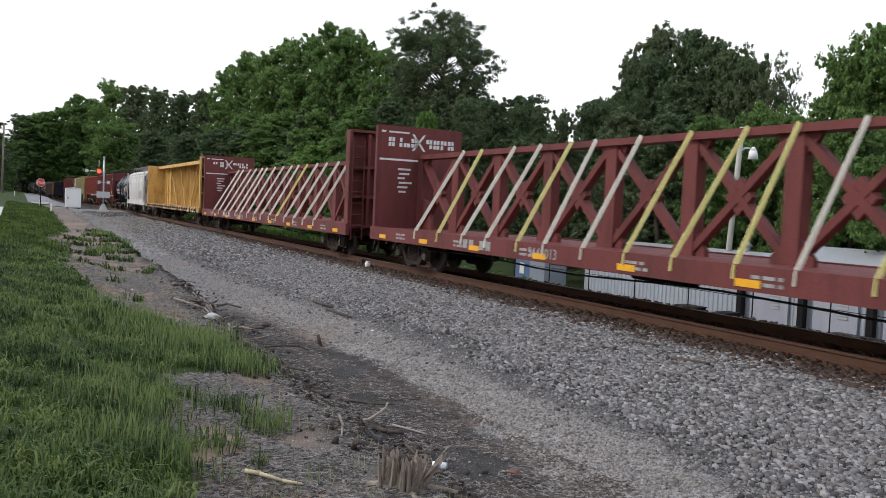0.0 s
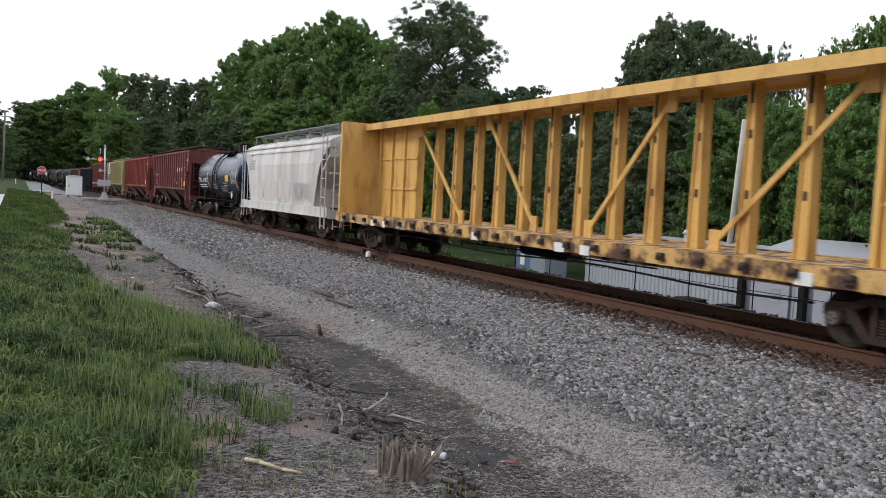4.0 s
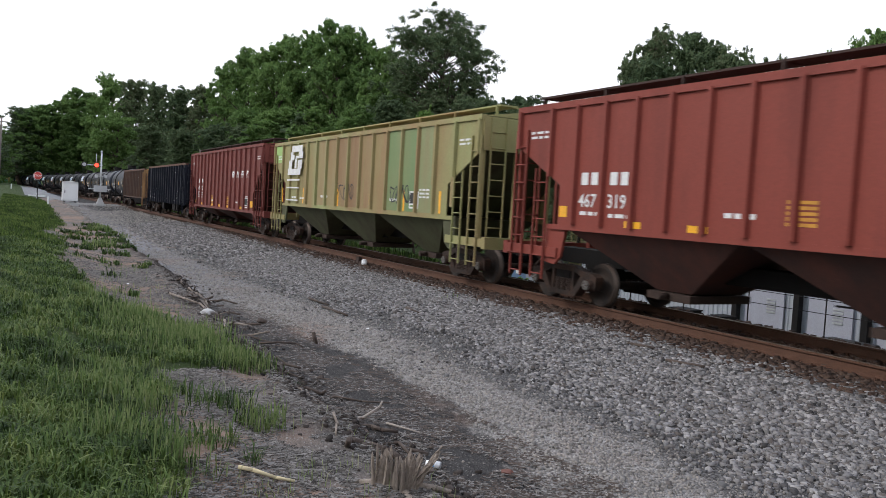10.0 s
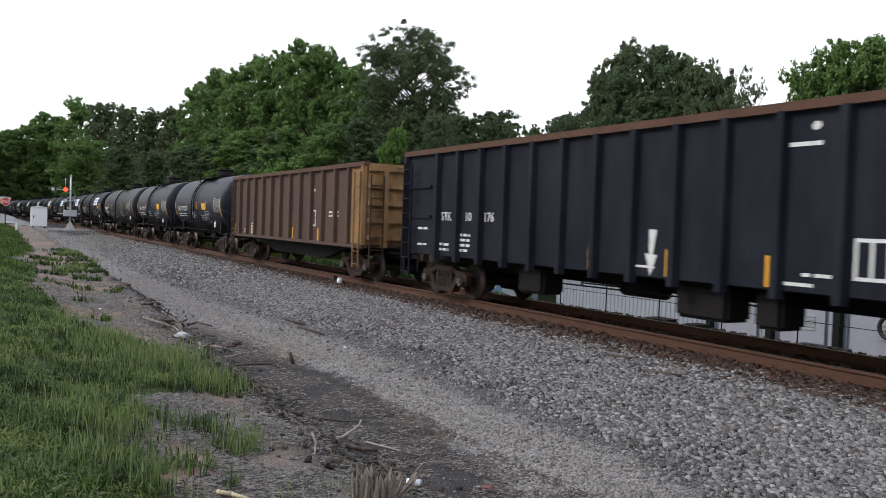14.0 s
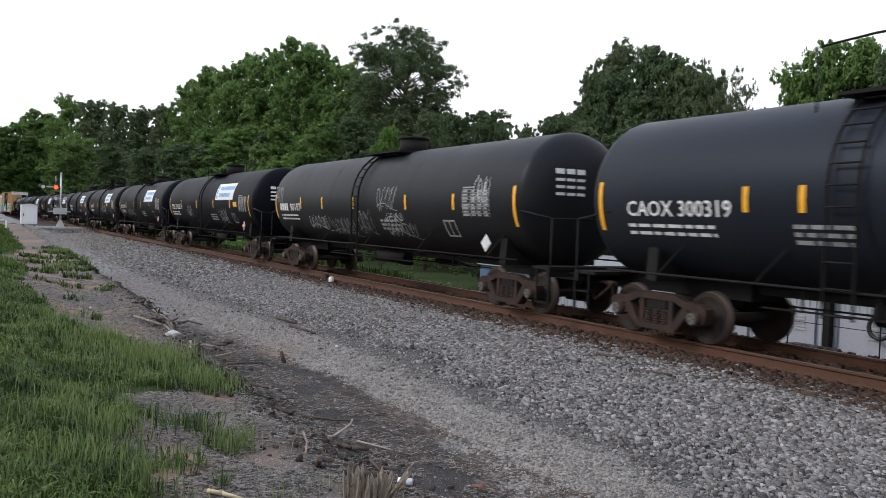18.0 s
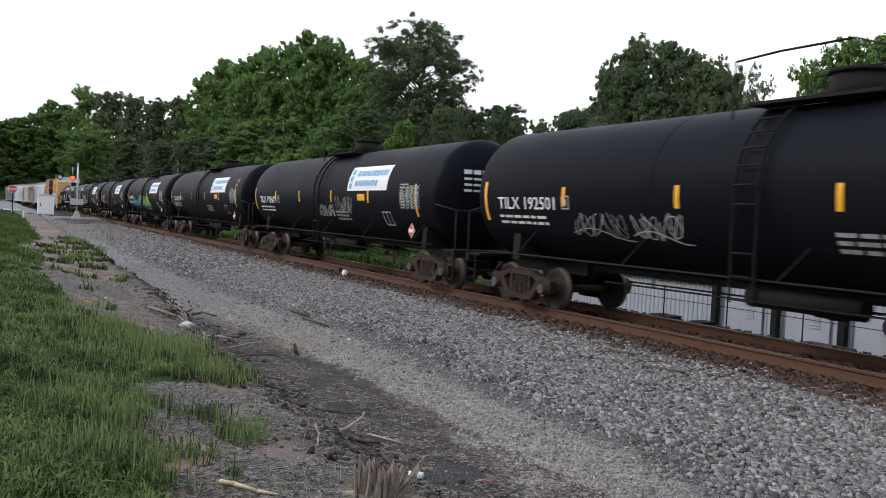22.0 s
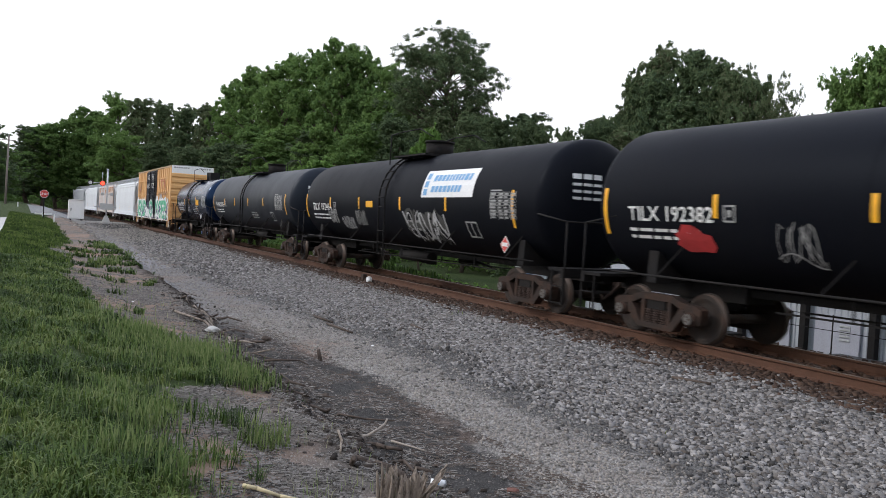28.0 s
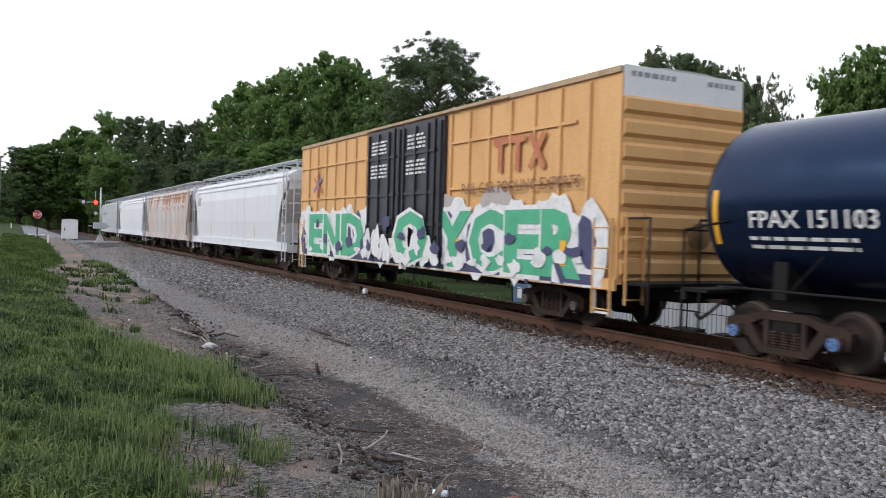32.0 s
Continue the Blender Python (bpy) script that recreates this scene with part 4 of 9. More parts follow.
    if dome == "box":
        tube(bm, (0.1, 0, top - 0.1), (0.1, 0, top + 0.36), 0.42, 18)
        tube(bm, (0.1, 0, top + 0.36), (0.1, 0, top + 0.42), 0.46, 18)
    else:
        tube(bm, (-0.3, 0, top - 0.1), (-0.3, 0, top + 0.5), 0.36, 16)
        box(bm, 0.15, 0.62, -0.3, 0.3, top - 0.1, top + 0.45)
    tube(bm, (-0.62, 0.3, top - 0.1), (-0.62, 0.3, top + 0.25), 0.1, 8)
    part("valve_housing", bm, STEEL_DARK, car)
    for yy in ((-0.97, 0.97) if not mark_block else ()):
        rail_of(car, [(-1.4, yy, top - 0.3), (-1.4, yy, top + 0.62), (-0.6, yy * 0.95, top + 0.68), (0.6, yy * 0.95, top + 0.68), (1.4, yy * 0.9, top + 0.40)], 0.018, STEEL_DARK, "platform_rail")
    # reflectors and lettering
    cz = zc - 0.2
    for k, x in enumerate(bars):
        bm = bmesh.new()
        long = long_bars and k in (0, len(bars) - 1)
        decal(bm, -half + x - 0.05, -half + x + 0.05, cz - (0.42 if long else 0.08), cz + (0.44 if long else 0.30), surf, nz=8)
        part("reflector", bm, MARK_YELLOW, car)
    bm = bmesh.new()
    tx, tw = -half + text[0], text[1] - text[0]
    if mark_block:
        for k in range(4):
            decal(bm, tx + k * 0.22, tx + k * 0.22 + 0.17, cz - 0.15, cz + 0.10, surf)
        lettering(car, number, 0.36, tx + 1.05, cz - 0.15, surf, MARK_WHITE, "lettering", span=tw - 1.05)
    elif mark:
        lettering(car, mark + " " + number, 0.36, tx, cz - 0.15, surf, MARK_WHITE, "lettering", span=tw)
    stencil(bm, tx, cz - 0.34, tw * 0.85, 2, surf, rnd, 0.055, 0.07)
    part("stencil_lines", bm, MARK_WHITE, car, "small white stencilled lines")
    if half > 7 and mark:
        bm = bmesh.new()
        x0 = tx + tw + 0.22
        for a in ((x0, x0 + 0.24, 0.10, 0.13), (x0, x0 + 0.24, -0.14, -0.11), (x0, x0 + 0.03, -0.11, 0.10), (x0 + 0.21, x0 + 0.24, -0.11, 0.10), (x0 + 0.08, x0 + 0.16, -0.06, 0.05)):
            decal(bm, a[0], a[1], cz + a[2], cz + a[3], surf, nz=1)
        part("class_mark", bm, MARK_GREY, car, "small square stencil")
    bm = bmesh.new()
    dx_ = -half + data
    stencil(bm, dx_, cz + 0.42, 0.5, 1, surf, rnd, 0.035, 0.03, False)
    for i in range(8):
        zz = cz + 0.33 - i * 0.078
        decal(bm, dx_, dx_ + 1.15, zz + 0.056, zz + 0.066, surf, nz=1)
        for a, w in ((0.03, 0.3), (0.40, 0.18), (0.66, 0.18), (0.92, 0.2)):
            decal(bm, dx_ + a, dx_ + a + w * rnd.uniform(0.6, 1.0), zz, zz + 0.042, surf, nz=1)
    for a in (0.0, 0.36, 0.62, 0.88, 1.14):
        decal(bm, dx_ + a, dx_ + a + 0.012, cz - 0.24, cz + 0.40, surf, nz=4)
    stencil(bm, half * 0.1, cz - 0.42, 1.1, 3, surf, rnd, 0.06, 0.05)
    if half < 6.5:
        stencil(bm, -half * 0.25, cz - 0.3, 0.9, 3, surf, rnd, 0.06, 0.05)
        stencil(bm, half * 0.28, cz - 0.22, 1.0, 2, surf, rnd, 0.06, 0.06)
    part("data_panel", bm, MARK_GREY, car, "worn pale data stencils")
    bm = bmesh.new()
    x0, z0 = half - 3.7, cz - 0.72
    for a in ((x0, x0 + 0.55, z0, z0 + 0.04), (x0, x0 + 0.55, z0 + 0.36, z0 + 0.40), (x0, x0 + 0.04, z0, z0 + 0.4), (x0 + 0.51, x0 + 0.55, z0, z0 + 0.4), (x0 + 0.25, x0 + 0.29, z0, z0 + 0.4)):
        decal(bm, *a, surf, nz=2)
    part("test_box", bm, MARK_GREY, car)
    # diamond hazard card in its holder, low by the bolster
    bm = bmesh.new()
    hx, hz, y = half - 1.75, 1.42, -1.36
    plate(bm, [(hx - 0.20, hz), (hx, hz - 0.20), (hx + 0.20, hz), (hx, hz + 0.20)], y - 0.012, y)
    plate(bm, [(hx - 0.17, hz), (hx, hz - 0.17), (hx + 0.17, hz), (hx, hz + 0.17)], y - 0.018, y - 0.012, 1)
    box(bm, hx - 0.12, hx + 0.12, y - 0.022, y - 0.018, hz - 0.045, hz + 0.045)
    part("hazard_card", bm, [MARK_WHITE, MARK_RED if placard else MARK_WHITE] if mark != "SHPX" else [STEEL_DARK, STEEL_DARK], car, "diamond hazard card" if mark != "SHPX" else "empty diamond card holder")
    # end stencil on the head
    bm = bmesh.new()
    for i in range(4):
        for k in range(3):
            zz, yy = cz + 0.72 - i * 0.15, -0.80 + k * 0.26
            vs = [bm.verts.new((half - 0.49 + bulge(min(1.0, math.hypot(v, w - zc) / r)), v, w)) for v, w in ((yy, zz), (yy + 0.21, zz), (yy + 0.21, zz + (0.11 if i == 0 else 0.06)), (yy, zz + (0.11 if i == 0 else 0.06)))]
            bm.faces.new(vs)
    part("end_stencil", bm, MARK_WHITE, car)
    if placard:
        bm = bmesh.new()
        px = -half + 10.15
        decal(bm, px, px + 2.9, zc + 0.08, zc + 0.82, round_side(r, zc, 0.010), nz=5)
        sgn = part("banner", bm, WHITE_PAINT, car, "white banner with blue lettering too small to read")
        bm = bmesh.new()
        s2 = round_side(r, zc, 0.016)
        for z0 in (0.14, 0.36, 0.58):
            decal(bm, px + 0.12, px + 0.34, zc + z0, zc + z0 + 0.17, s2)
        for i, (w, off) in enumerate(((2.15, 0.52), (1.65, 0.22))):
            x = px + 0.55
            while x < px + 0.5 + w:
                ww = rnd.uniform(0.10, 0.2)
                decal(bm, x, x + ww, zc + off, zc + off + 0.17, s2, 0.2, 2)
                x += ww + 0.05
        part("banner_print", bm, MARK_BLUE, sgn, "blue print")
    if panel_yellow:
        bm = bmesh.new()
        decal(bm, -half + panel_yellow, -half + panel_yellow + (0.76 if half < 6.5 else 0.55), cz - (0.10 if half < 6.5 else 0.02), cz + (0.24 if half < 6.5 else 0.18), surf)
        part("yellow_panel", bm, MARK_YELLOW, car, "yellow notice panel")
    for k in (range(tags) if isinstance(tags, int) else tags):
        bm = bmesh.new()
        if isinstance(k, int):
            w = rnd.uniform(0.8, 1.5)
            scrawl(bm, -half + rnd.uniform(0.12, 0.8) * 2 * half, cz - rnd.uniform(0.3, 0.8), w, rnd.uniform(0.35, 0.55), round_side(r, zc, 0.011), rnd, 0.024, rnd.randint(5, 8))
        else:
            scrawl(bm, -half + k[0], k[1], k[2], k[3], round_side(r, zc, 0.011), rnd, 0.017, max(3, int(k[2] / 0.26)))
            ribbon(bm, [(-half + k[0] + u * k[2] * 1.15 - 0.05, k[1] + 0.12 * k[3] + 0.1 * math.sin(5 * u)) for u in np.linspace(0, 1, 8)], 0.02, round_side(r, zc, 0.013))
        part("graffiti", bm, MARK_GREY if rnd.random() < 0.5 else SPRAY_PALE, car, "thin sprayed white tag")
    if special == "script":
        bm = bmesh.new()
        ribbon(bm, [(half - 1.35 + 0.10 * math.sin(9 * u + 1), zc + 0.75 - 1.1 * u) for u in np.linspace(0, 1, 26)], 0.035, round_side(r, zc, 0.012))
        for u in (0.1, 0.3, 0.5, 0.7, 0.85):
            ribbon(bm, [(half - 1.55, zc + 0.72 - 1.1 * u), (half - 1.3, zc + 0.78 - 1.1 * u), (half - 1.15, zc + 0.66 - 1.1 * u)], 0.03, round_side(r, zc, 0.014))
        part("graffiti", bm, mat("spray_gold", (0.42, 0.33, 0.10), 0.6), car, "gold sprayed script running downwards")
    elif special:
        bm = bmesh.new()
        s2 = round_side(r, zc, 0.012)
        if special == "mural":
            for k in range(9):
                blob(bm, -half + 2.6 + k * 0.42, cz - 0.45 + 0.15 * math.sin(k), 0.42, 0.34, s2, rnd, 0.35, 14, 0)
            for k in range(6):
                blob(bm, -half + 6.6 + k * 0.5, cz - 0.35 + 0.1 * math.cos(k), 0.5, 0.45, s2, rnd, 0.3, 14, 1)
            s2 = round_side(r, zc, 0.018)
            scrawl(bm, -half + 2.4, cz - 0.85, 3.6, 0.8, s2, rnd, 0.05, 8, 2)
            scrawl(bm, -half + 6.4, cz - 0.75, 2.8, 0.8, s2, rnd, 0.05, 6, 3)
            part("graffiti", bm, [SPRAY_TEAL, SPRAY_LIME, MARK_BLACK, SPRAY_NAVY], car, "sprayed teal and lime lettering")
        elif special == "red":
            blob(bm, -half + 2.3, cz - 0.45, 0.45, 0.22, s2, rnd, 0.25, 16)
            part("graffiti", bm, SPRAY_RED, car, "sprayed red patch")
        elif special == "bubble":
            for k in range(5):
                blob(bm, -half + 9.3 + k * 0.45, cz - 0.5, 0.36, 0.42, s2, rnd, 0.2, 14, 0)
            s2 = round_side(r, zc, 0.018)
            scrawl(bm, -half + 9.0, cz - 0.9, 2.4, 0.8, s2, rnd, 0.06, 5, 1)
            part("graffiti", bm, [mat("spray_charcoal", (0.06, 0.06, 0.055), 0.6), SPRAY_PALE], car, "sprayed pale bubble letters")
    couplers(car, half + 0.6)
    add_bogies(car, -bolster, bolster, caps=gloss_caps)
    car["q"] = (q_left + q_right) / 2
    CARS.append(car)
    return car


# ---- covered hoppers ----


def roof_walk(car, half, z, material, posts=9, w=0.55):
    bm = bmesh.new()
    for k in (-1, 1):
        box(bm, -half, half, k * (w + 0.25) - 0.25, k * (w + 0.25) + 0.25, z + 0.18, z + 0.22)
    part("running_board", bm, material, car)
    for i in range(posts):
        x = -half + 0.15 + i * (2 * half - 0.3) / (posts - 1)
        bm = bmesh.new()
        bar(bm, (x, -1.05, z - 0.22), (x, -1.05, z + 0.2), 0.06, 0.04, (1, 0, 0))
        bar(bm, (x, 1.05, z - 0.22), (x, 1.05, z + 0.2), 0.06, 0.04, (1, 0, 0))
        bar(bm, (x, -1.05, z + 0.19), (x, 1.05, z + 0.19), 0.05, 0.04)
        part("board_bracket", bm, material, car)
    k = int(half)
    for i in range(k):
        x = -half + 0.9 + i * (2 * half - 1.8) / max(1, k - 1)
        bm = bmesh.new()
        box(bm, x - 0.42, x + 0.42, -0.3, 0.3, z - 0.02, z + 0.12)
        part("hatch_cover", bm, material, car)


def ribbed_hopper(q_left, q_right, paint, label, number="", logo="swoosh", seed=1, bays=3, top=4.22, sill=1.6, pitch=1.0, group="hopper cars of the train", reflect=(), warnings_at=(), test_box=14.3, logo_x=11.65, logo_step=0.86):
    rnd = random.Random(seed)
    half = (q_right - q_left) / 2
    car = thing("hopper_car", label, "railcar", group)
    y, eave = 1.53, top - 0.06
    cut = 1.62         # the side sheet is cut back by this at the foot
    shoulder = eave - 0.8
    surf = flat_side(-y - 0.006)
    for sg in (-1, 1):
        bm = bmesh.new()
        plate(bm, [(-half, eave), (half, eave), (half, shoulder), (half - cut, sill + 0.8), (half - cut, sill), (-half + cut, sill), (-half + cut, sill + 0.8), (-half, shoulder)], sg * y, sg * (y - 0.03))
        part("side_sheet", bm, paint, car)
    inner = half - 1.28
    n = int(round(2 * inner / pitch)) + 1
    ribs_at = [-inner + i * 2 * inner / (n - 1) for i in range(n)]
    for x in ribs_at + [-half + 0.09, half - 0.09]:
        d = half - abs(x)
        zb = sill + 0.02 if d >= cut else max(sill + 0.8, shoulder - (shoulder - sill - 0.8) * d / cut)
        for sg in (-1, 1):
            bm = bmesh.new()
            loft(bm, [[(x - 0.065, sg * y, z), (x - 0.04, sg * (y + 0.085), z), (x + 0.04, sg * (y + 0.085), z), (x + 0.065, sg * y, z)] for z in (zb, eave - 0.05)])
            part("rib", bm, paint, car)
    for sg in (-1, 1):
        bm = bmesh.new()
        box(bm, -half, half, sg * (y - 0.02) - 0.07, sg * (y - 0.02) + 0.07 + (0.03 if sg > 0 else 0), eave - 0.08, eave + 0.05)
        part("eave_rail", bm, paint, car)
    bm = bmesh.new()
    loft(bm, [[(x, -y, eave + 0.02), (x, -0.6, top + 0.10), (x, 0.6, top + 0.10), (x, y, eave + 0.02)] for x in (-half, half)])
    part("roof", bm, paint, car)
    for sg in (-1, 1):
        bm = bmesh.new()
        box(bm, -half + cut - 0.3, half - cut + 0.3, sg * (y - 0.06) - 0.07, sg * (y - 0.06) + 0.07, sill - 0.1, sill)
        part("side_sill", bm, paint, car)
    bm = bmesh.new()
    box(bm, -half - 0.4, half + 0.4, -0.3, 0.3, 0.76, 1.08)
    part("centre_sill", bm, STEEL_DARK, car)
    for sg in (-1, 1):
        bm = bmesh.new()
        box(bm, sg * (half + 0.3) - 0.08, sg * (half + 0.3) + 0.08, -y, y, 0.88, 1.16)
        for yy in (-y + 0.06, y - 0.06):
            box(bm, min(sg * (half - cut), sg * (half + 0.36)), max(sg * (half - cut), sg * (half + 0.36)), yy - 0.06, yy + 0.06, 0.92, 1.12)
        part("end_sill", bm, paint, car)
        bm = bmesh.new()
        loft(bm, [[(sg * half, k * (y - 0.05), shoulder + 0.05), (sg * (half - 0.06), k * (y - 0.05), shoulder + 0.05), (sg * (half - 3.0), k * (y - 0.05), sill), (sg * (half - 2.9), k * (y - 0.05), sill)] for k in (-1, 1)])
        # shade under the overhanging end is put into the sheet's dark colour
        part("end_slope", bm, GRIME_SHADE if paint != GREEN_PAINT else GREEN_GRIME_SHADE, car, "end slope sheet darkened by grime and painted shade")
        bm = bmesh.new()
        box(bm, sg * half - 0.04, sg * half + 0.04, -y + 0.02, y - 0.02, shoulder, eave)
        part("end_panel", bm, paint, car)
    for sg in (-1, 1):
        for yy in (-1.46, 1.46):
            bm = bmesh.new()
            bar(bm, (sg * (half - 0.05), yy, 0.95), (sg * (half - 0.05), yy, shoulder + 0.1), 0.09, 0.09, (0, 1, 0))
            part("end_post", bm, paint, car)
            bm = bmesh.new()
            plate(bm, [(sg * (half - cut - 0.25), sill), (sg * (half - cut + 0.45), sill), (sg * (half - cut + 0.45), 0.82), (sg * (half - cut + 0.1), 0.78), (sg * (half - cut - 0.1), 0.95)], yy - 0.03, yy + 0.03)
            # green car's gussets take the darker colour, shade included
            part("bolster_gusset", bm, paint if paint != GREEN_PAINT else GREEN_GRIME_SHADE, car)
        for yy in (-0.5, 0.5):
            bm = bmesh.new()
            bar(bm, (sg * (half - 0.1), yy, 1.0), (sg * (half - 0.1), yy, shoulder + 0.1), 0.09, 0.07, (0, 1, 0))
            part("end_post", bm, paint, car)
    # hopper bays hanging below the sill
    bw = (2 * half - 2 * cut - 0.4) / bays
    for b in range(bays):
        x0 = -half + cut + 0.2 + b * bw
        bm = bmesh.new()
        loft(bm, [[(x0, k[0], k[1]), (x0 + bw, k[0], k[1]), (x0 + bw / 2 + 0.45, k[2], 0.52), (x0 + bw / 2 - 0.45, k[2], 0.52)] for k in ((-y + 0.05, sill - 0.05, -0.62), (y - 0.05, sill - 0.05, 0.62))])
        bay = part("hopper_bay", bm, GRIME_SHADE if paint != GREEN_PAINT else GREEN_GRIME_SHADE, car, "grimy hopper chute")
        bm = bmesh.new()
        box(bm, x0 + bw / 2 - 0.55, x0 + bw / 2 + 0.55, -0.75, 0.75, 0.36, 0.50)
        tube(bm, (x0 + bw / 2, -1.0, 0.44), (x0 + bw / 2, -0.75, 0.44), 0.06, 8)
        part("discharge_gate", bm, STEEL_RUST, bay)
    for x in (-half + 0.2, half - 0.2, -half + cut * 0.62, half - cut * 0.62):
        zt = shoulder + 0.35 if abs(x) > half - 0.5 else 2.75
        ladder(car, x, -y - 0.03, 0.45, zt, 0.42, "x", paint)
    for sg in (-1, 1):
        ladder(car, sg * (half + 0.05), -1.1, 0.9, eave, 0.42, "y", paint, "end_ladder")
        ladder(car, sg * (half - 0.2), y + 0.03, 0.45, eave - 0.6, 0.42, "x", paint)
        bm = bmesh.new()
        tube(bm, (sg * (half + 0.32), 0.5, 2.0), (sg * (half + 0.38), 0.5, 2.0), 0.28, 16)
        bar(bm, (sg * (half + 0.3), 0.5, 1.1), (sg * (half + 0.3), 0.5, 2.1), 0.06, 0.06, (1, 0, 0))
        if sg < 0:
            part("brake_wheel", bm, STEEL_DARK, car)
        else:
            bm.free()
    roof_walk(car, half - 0.05, top + 0.05, STEEL_RUST if paint != GREEN_PAINT else paint)
    # reflectors and stencils along the foot
    for x in reflect:
        bm = bmesh.new()
        if paint == GREEN_PAINT:
            decal(bm, -half + x - 0.06, -half + x + 0.06, sill + 0.04, sill + 0.62, surf, nz=1)
        else:
            decal(bm, -half + x - 0.22, -half + x + 0.22, sill + 0.03, sill + 0.15, surf, nz=1)
        part("reflector", bm, MARK_YELLOW, car)
    for x, w, h in ((-half + 1.66, 0.26, 0.22), (half - 2.1, 0.48, 0.30)) if paint != GREEN_PAINT else ():
        bm = bmesh.new()
        decal(bm, x, x + w, sill + 0.16, sill + 0.16 + h, surf, nz=1)
        part("yellow_panel", bm, MARK_YELLOW, car, "small yellow notice")
    bm = bmesh.new()
    stencil(bm, ribs_at[1] + 0.2, 1.82, 0.6, 1 if sill > 1.3 else 3, surf, rnd, 0.07, 0.06)
    stencil(bm, ribs_at[2] + 0.2, 1.80, 0.6, 1 if sill > 1.3 else 3, surf, rnd, 0.07, 0.06)
    stencil(bm, -half + 0.5, eave - 0.55, 0.7, 2, surf, rnd, 0.05, 0.05)
    stencil(bm, half - 1.1, eave - 0.55, 0.7, 2, surf, rnd, 0.05, 0.05)
    stencil(bm, ribs_at[-3] + 0.15, sill + 0.62, 0.6, 3, surf, rnd, 0.05, 0.05)
    stencil(bm, -half + 6.0, sill + 0.3, 0.7, 1, surf, rnd, 0.08, 0.05)
    stencil(bm, half - 5.2, sill + 0.3, 0.7, 1, surf, rnd, 0.08, 0.05)
    x0, z0 = -half + test_box - 0.29, sill + 0.12
    for a in ((x0, x0 + 0.58, z0, z0 + 0.05), (x0, x0 + 0.58, z0 + 0.10, z0 + 0.14), (x0, x0 + 0.58, z0 + 0.44, z0 + 0.48), (x0, x0 + 0.05, z0 + 0.05, z0 + 0.44), (x0 + 0.53, x0 + 0.58, z0 + 0.05, z0 + 0.44), (x0 + 0.27, x0 + 0.31, z0 + 0.14, z0 + 0.44)):
        decal(bm, *a, surf, nz=1)
    part("stencil_lines", bm, MARK_WHITE, car, "small white stencilled lines")
    bm = bmesh.new()
    box(bm, x0 + 0.05, x0 + 0.53, -y - 0.009, -y - 0.001, z0 + 0.14, z0 + 0.44)
    part("test_plate", bm, MARK_BLACK, car, "black test panel in a white frame")
    for x in warnings_at:
        bm = bmesh.new()
        stencil(bm, -half + x - 0.26, sill + 0.55, 0.52, 5, surf, rnd, 0.05, 0.03, False)
        part("warning_stencil", bm, mat("amber_stencil", (0.55, 0.26, 0.03), 0.6, 0, (0.3, 0.12, 0.03), 0.5, 8), car, "small amber stencilled lines")
    if sill < 1.3:
        bm = bmesh.new()
        box(bm, -half + 0.02, half - 0.02, -y - 0.007, -y + 0.002, 2.68, 2.70)
        part("seam", bm, paint, car)
    ls = flat_side(-y - 0.008)
    if logo == "swoosh":
        # slanted white company letters drawn as plain italic bars with a rule below each
        for k in range(4):
            x = -half + logo_x + logo_step * k + 0.12
            bm = bmesh.new()
            decal(bm, x, x + 0.17, 2.77, 2.98, ls, 0.55, 1)
            decal(bm, x + 0.17, x + (0.48, 0.36, 0.48, 0.30)[k], 2.77 + (0.0, 0.09, 0.0, 0.07)[k], 2.77 + (0.07, 0.15, 0.06, 0.12)[k], ls, 0.55, 1)
            decal(bm, x + 0.17, x + (0.46, 0.30, 0.48, 0.48)[k], 2.91, 2.98, ls, 0.55, 1)
            decal(bm, x + 0.36, x + (0.50, 0.52, 0.50, 0.36)[k], 2.77, 2.98 if k == 1 else 2.90, ls, 0.55, 1)
            decal(bm, x - 0.10, x + 0.56 - 0.1 * (k == 3), 2.68, 2.73 - 0.012 * k, ls, 0.55, 1)
            part("company_mark", bm, MARK_WHITE, car, "slanted white company mark")
        bm = bmesh.new()
        for k, x in enumerate((ribs_at[1] + 0.2, ribs_at[1] + 0.5, ribs_at[2] + 0.2, ribs_at[2] + 0.5)):
            decal(bm, x, x + 0.2, 2.40, 2.64, ls, nz=1)
        part("stencil_lines", bm, MARK_WHITE, car)
        if number:
            lettering(car, number[:3], 0.36, ribs_at[1] + 0.14, 1.98, ls, MARK_WHITE)
            lettering(car, number[3:], 0.36, ribs_at[2] + 0.14, 1.98, ls, MARK_WHITE)
    elif logo == "block":
        # the large white rounded double mark on the green car, with three white rules below it
        x0 = -half + 2.15
        for a in ((x0 + 0.45, x0 + 1.75, 3.62, 3.86), (x0 + 0.30, x0 + 0.62, 3.30, 3.62), (x0 + 1.35, x0 + 1.85, 3.36, 3.62), (x0 + 0.62, x0 + 0.80, 3.30, 3.50), (x0 + 0.98, x0 + 1.35, 3.36, 3.46), (x0 + 0.10, x0 + 0.52, 2.96, 3.30), (x0 + 0.86, x0 + 1.10, 2.98, 3.36), (x0 + 1.25, x0 + 1.75, 2.96, 3.30), (x0, x0 + 1.62, 2.72, 2.96), (x0 - 0.05, x0 + 1.55, 2.50, 2.56), (x0 - 0.05, x0 + 1.50, 2.20, 2.25), (x0 - 0.05, x0 + 1.45, 1.72, 1.77)):
            bm = bmesh.new()
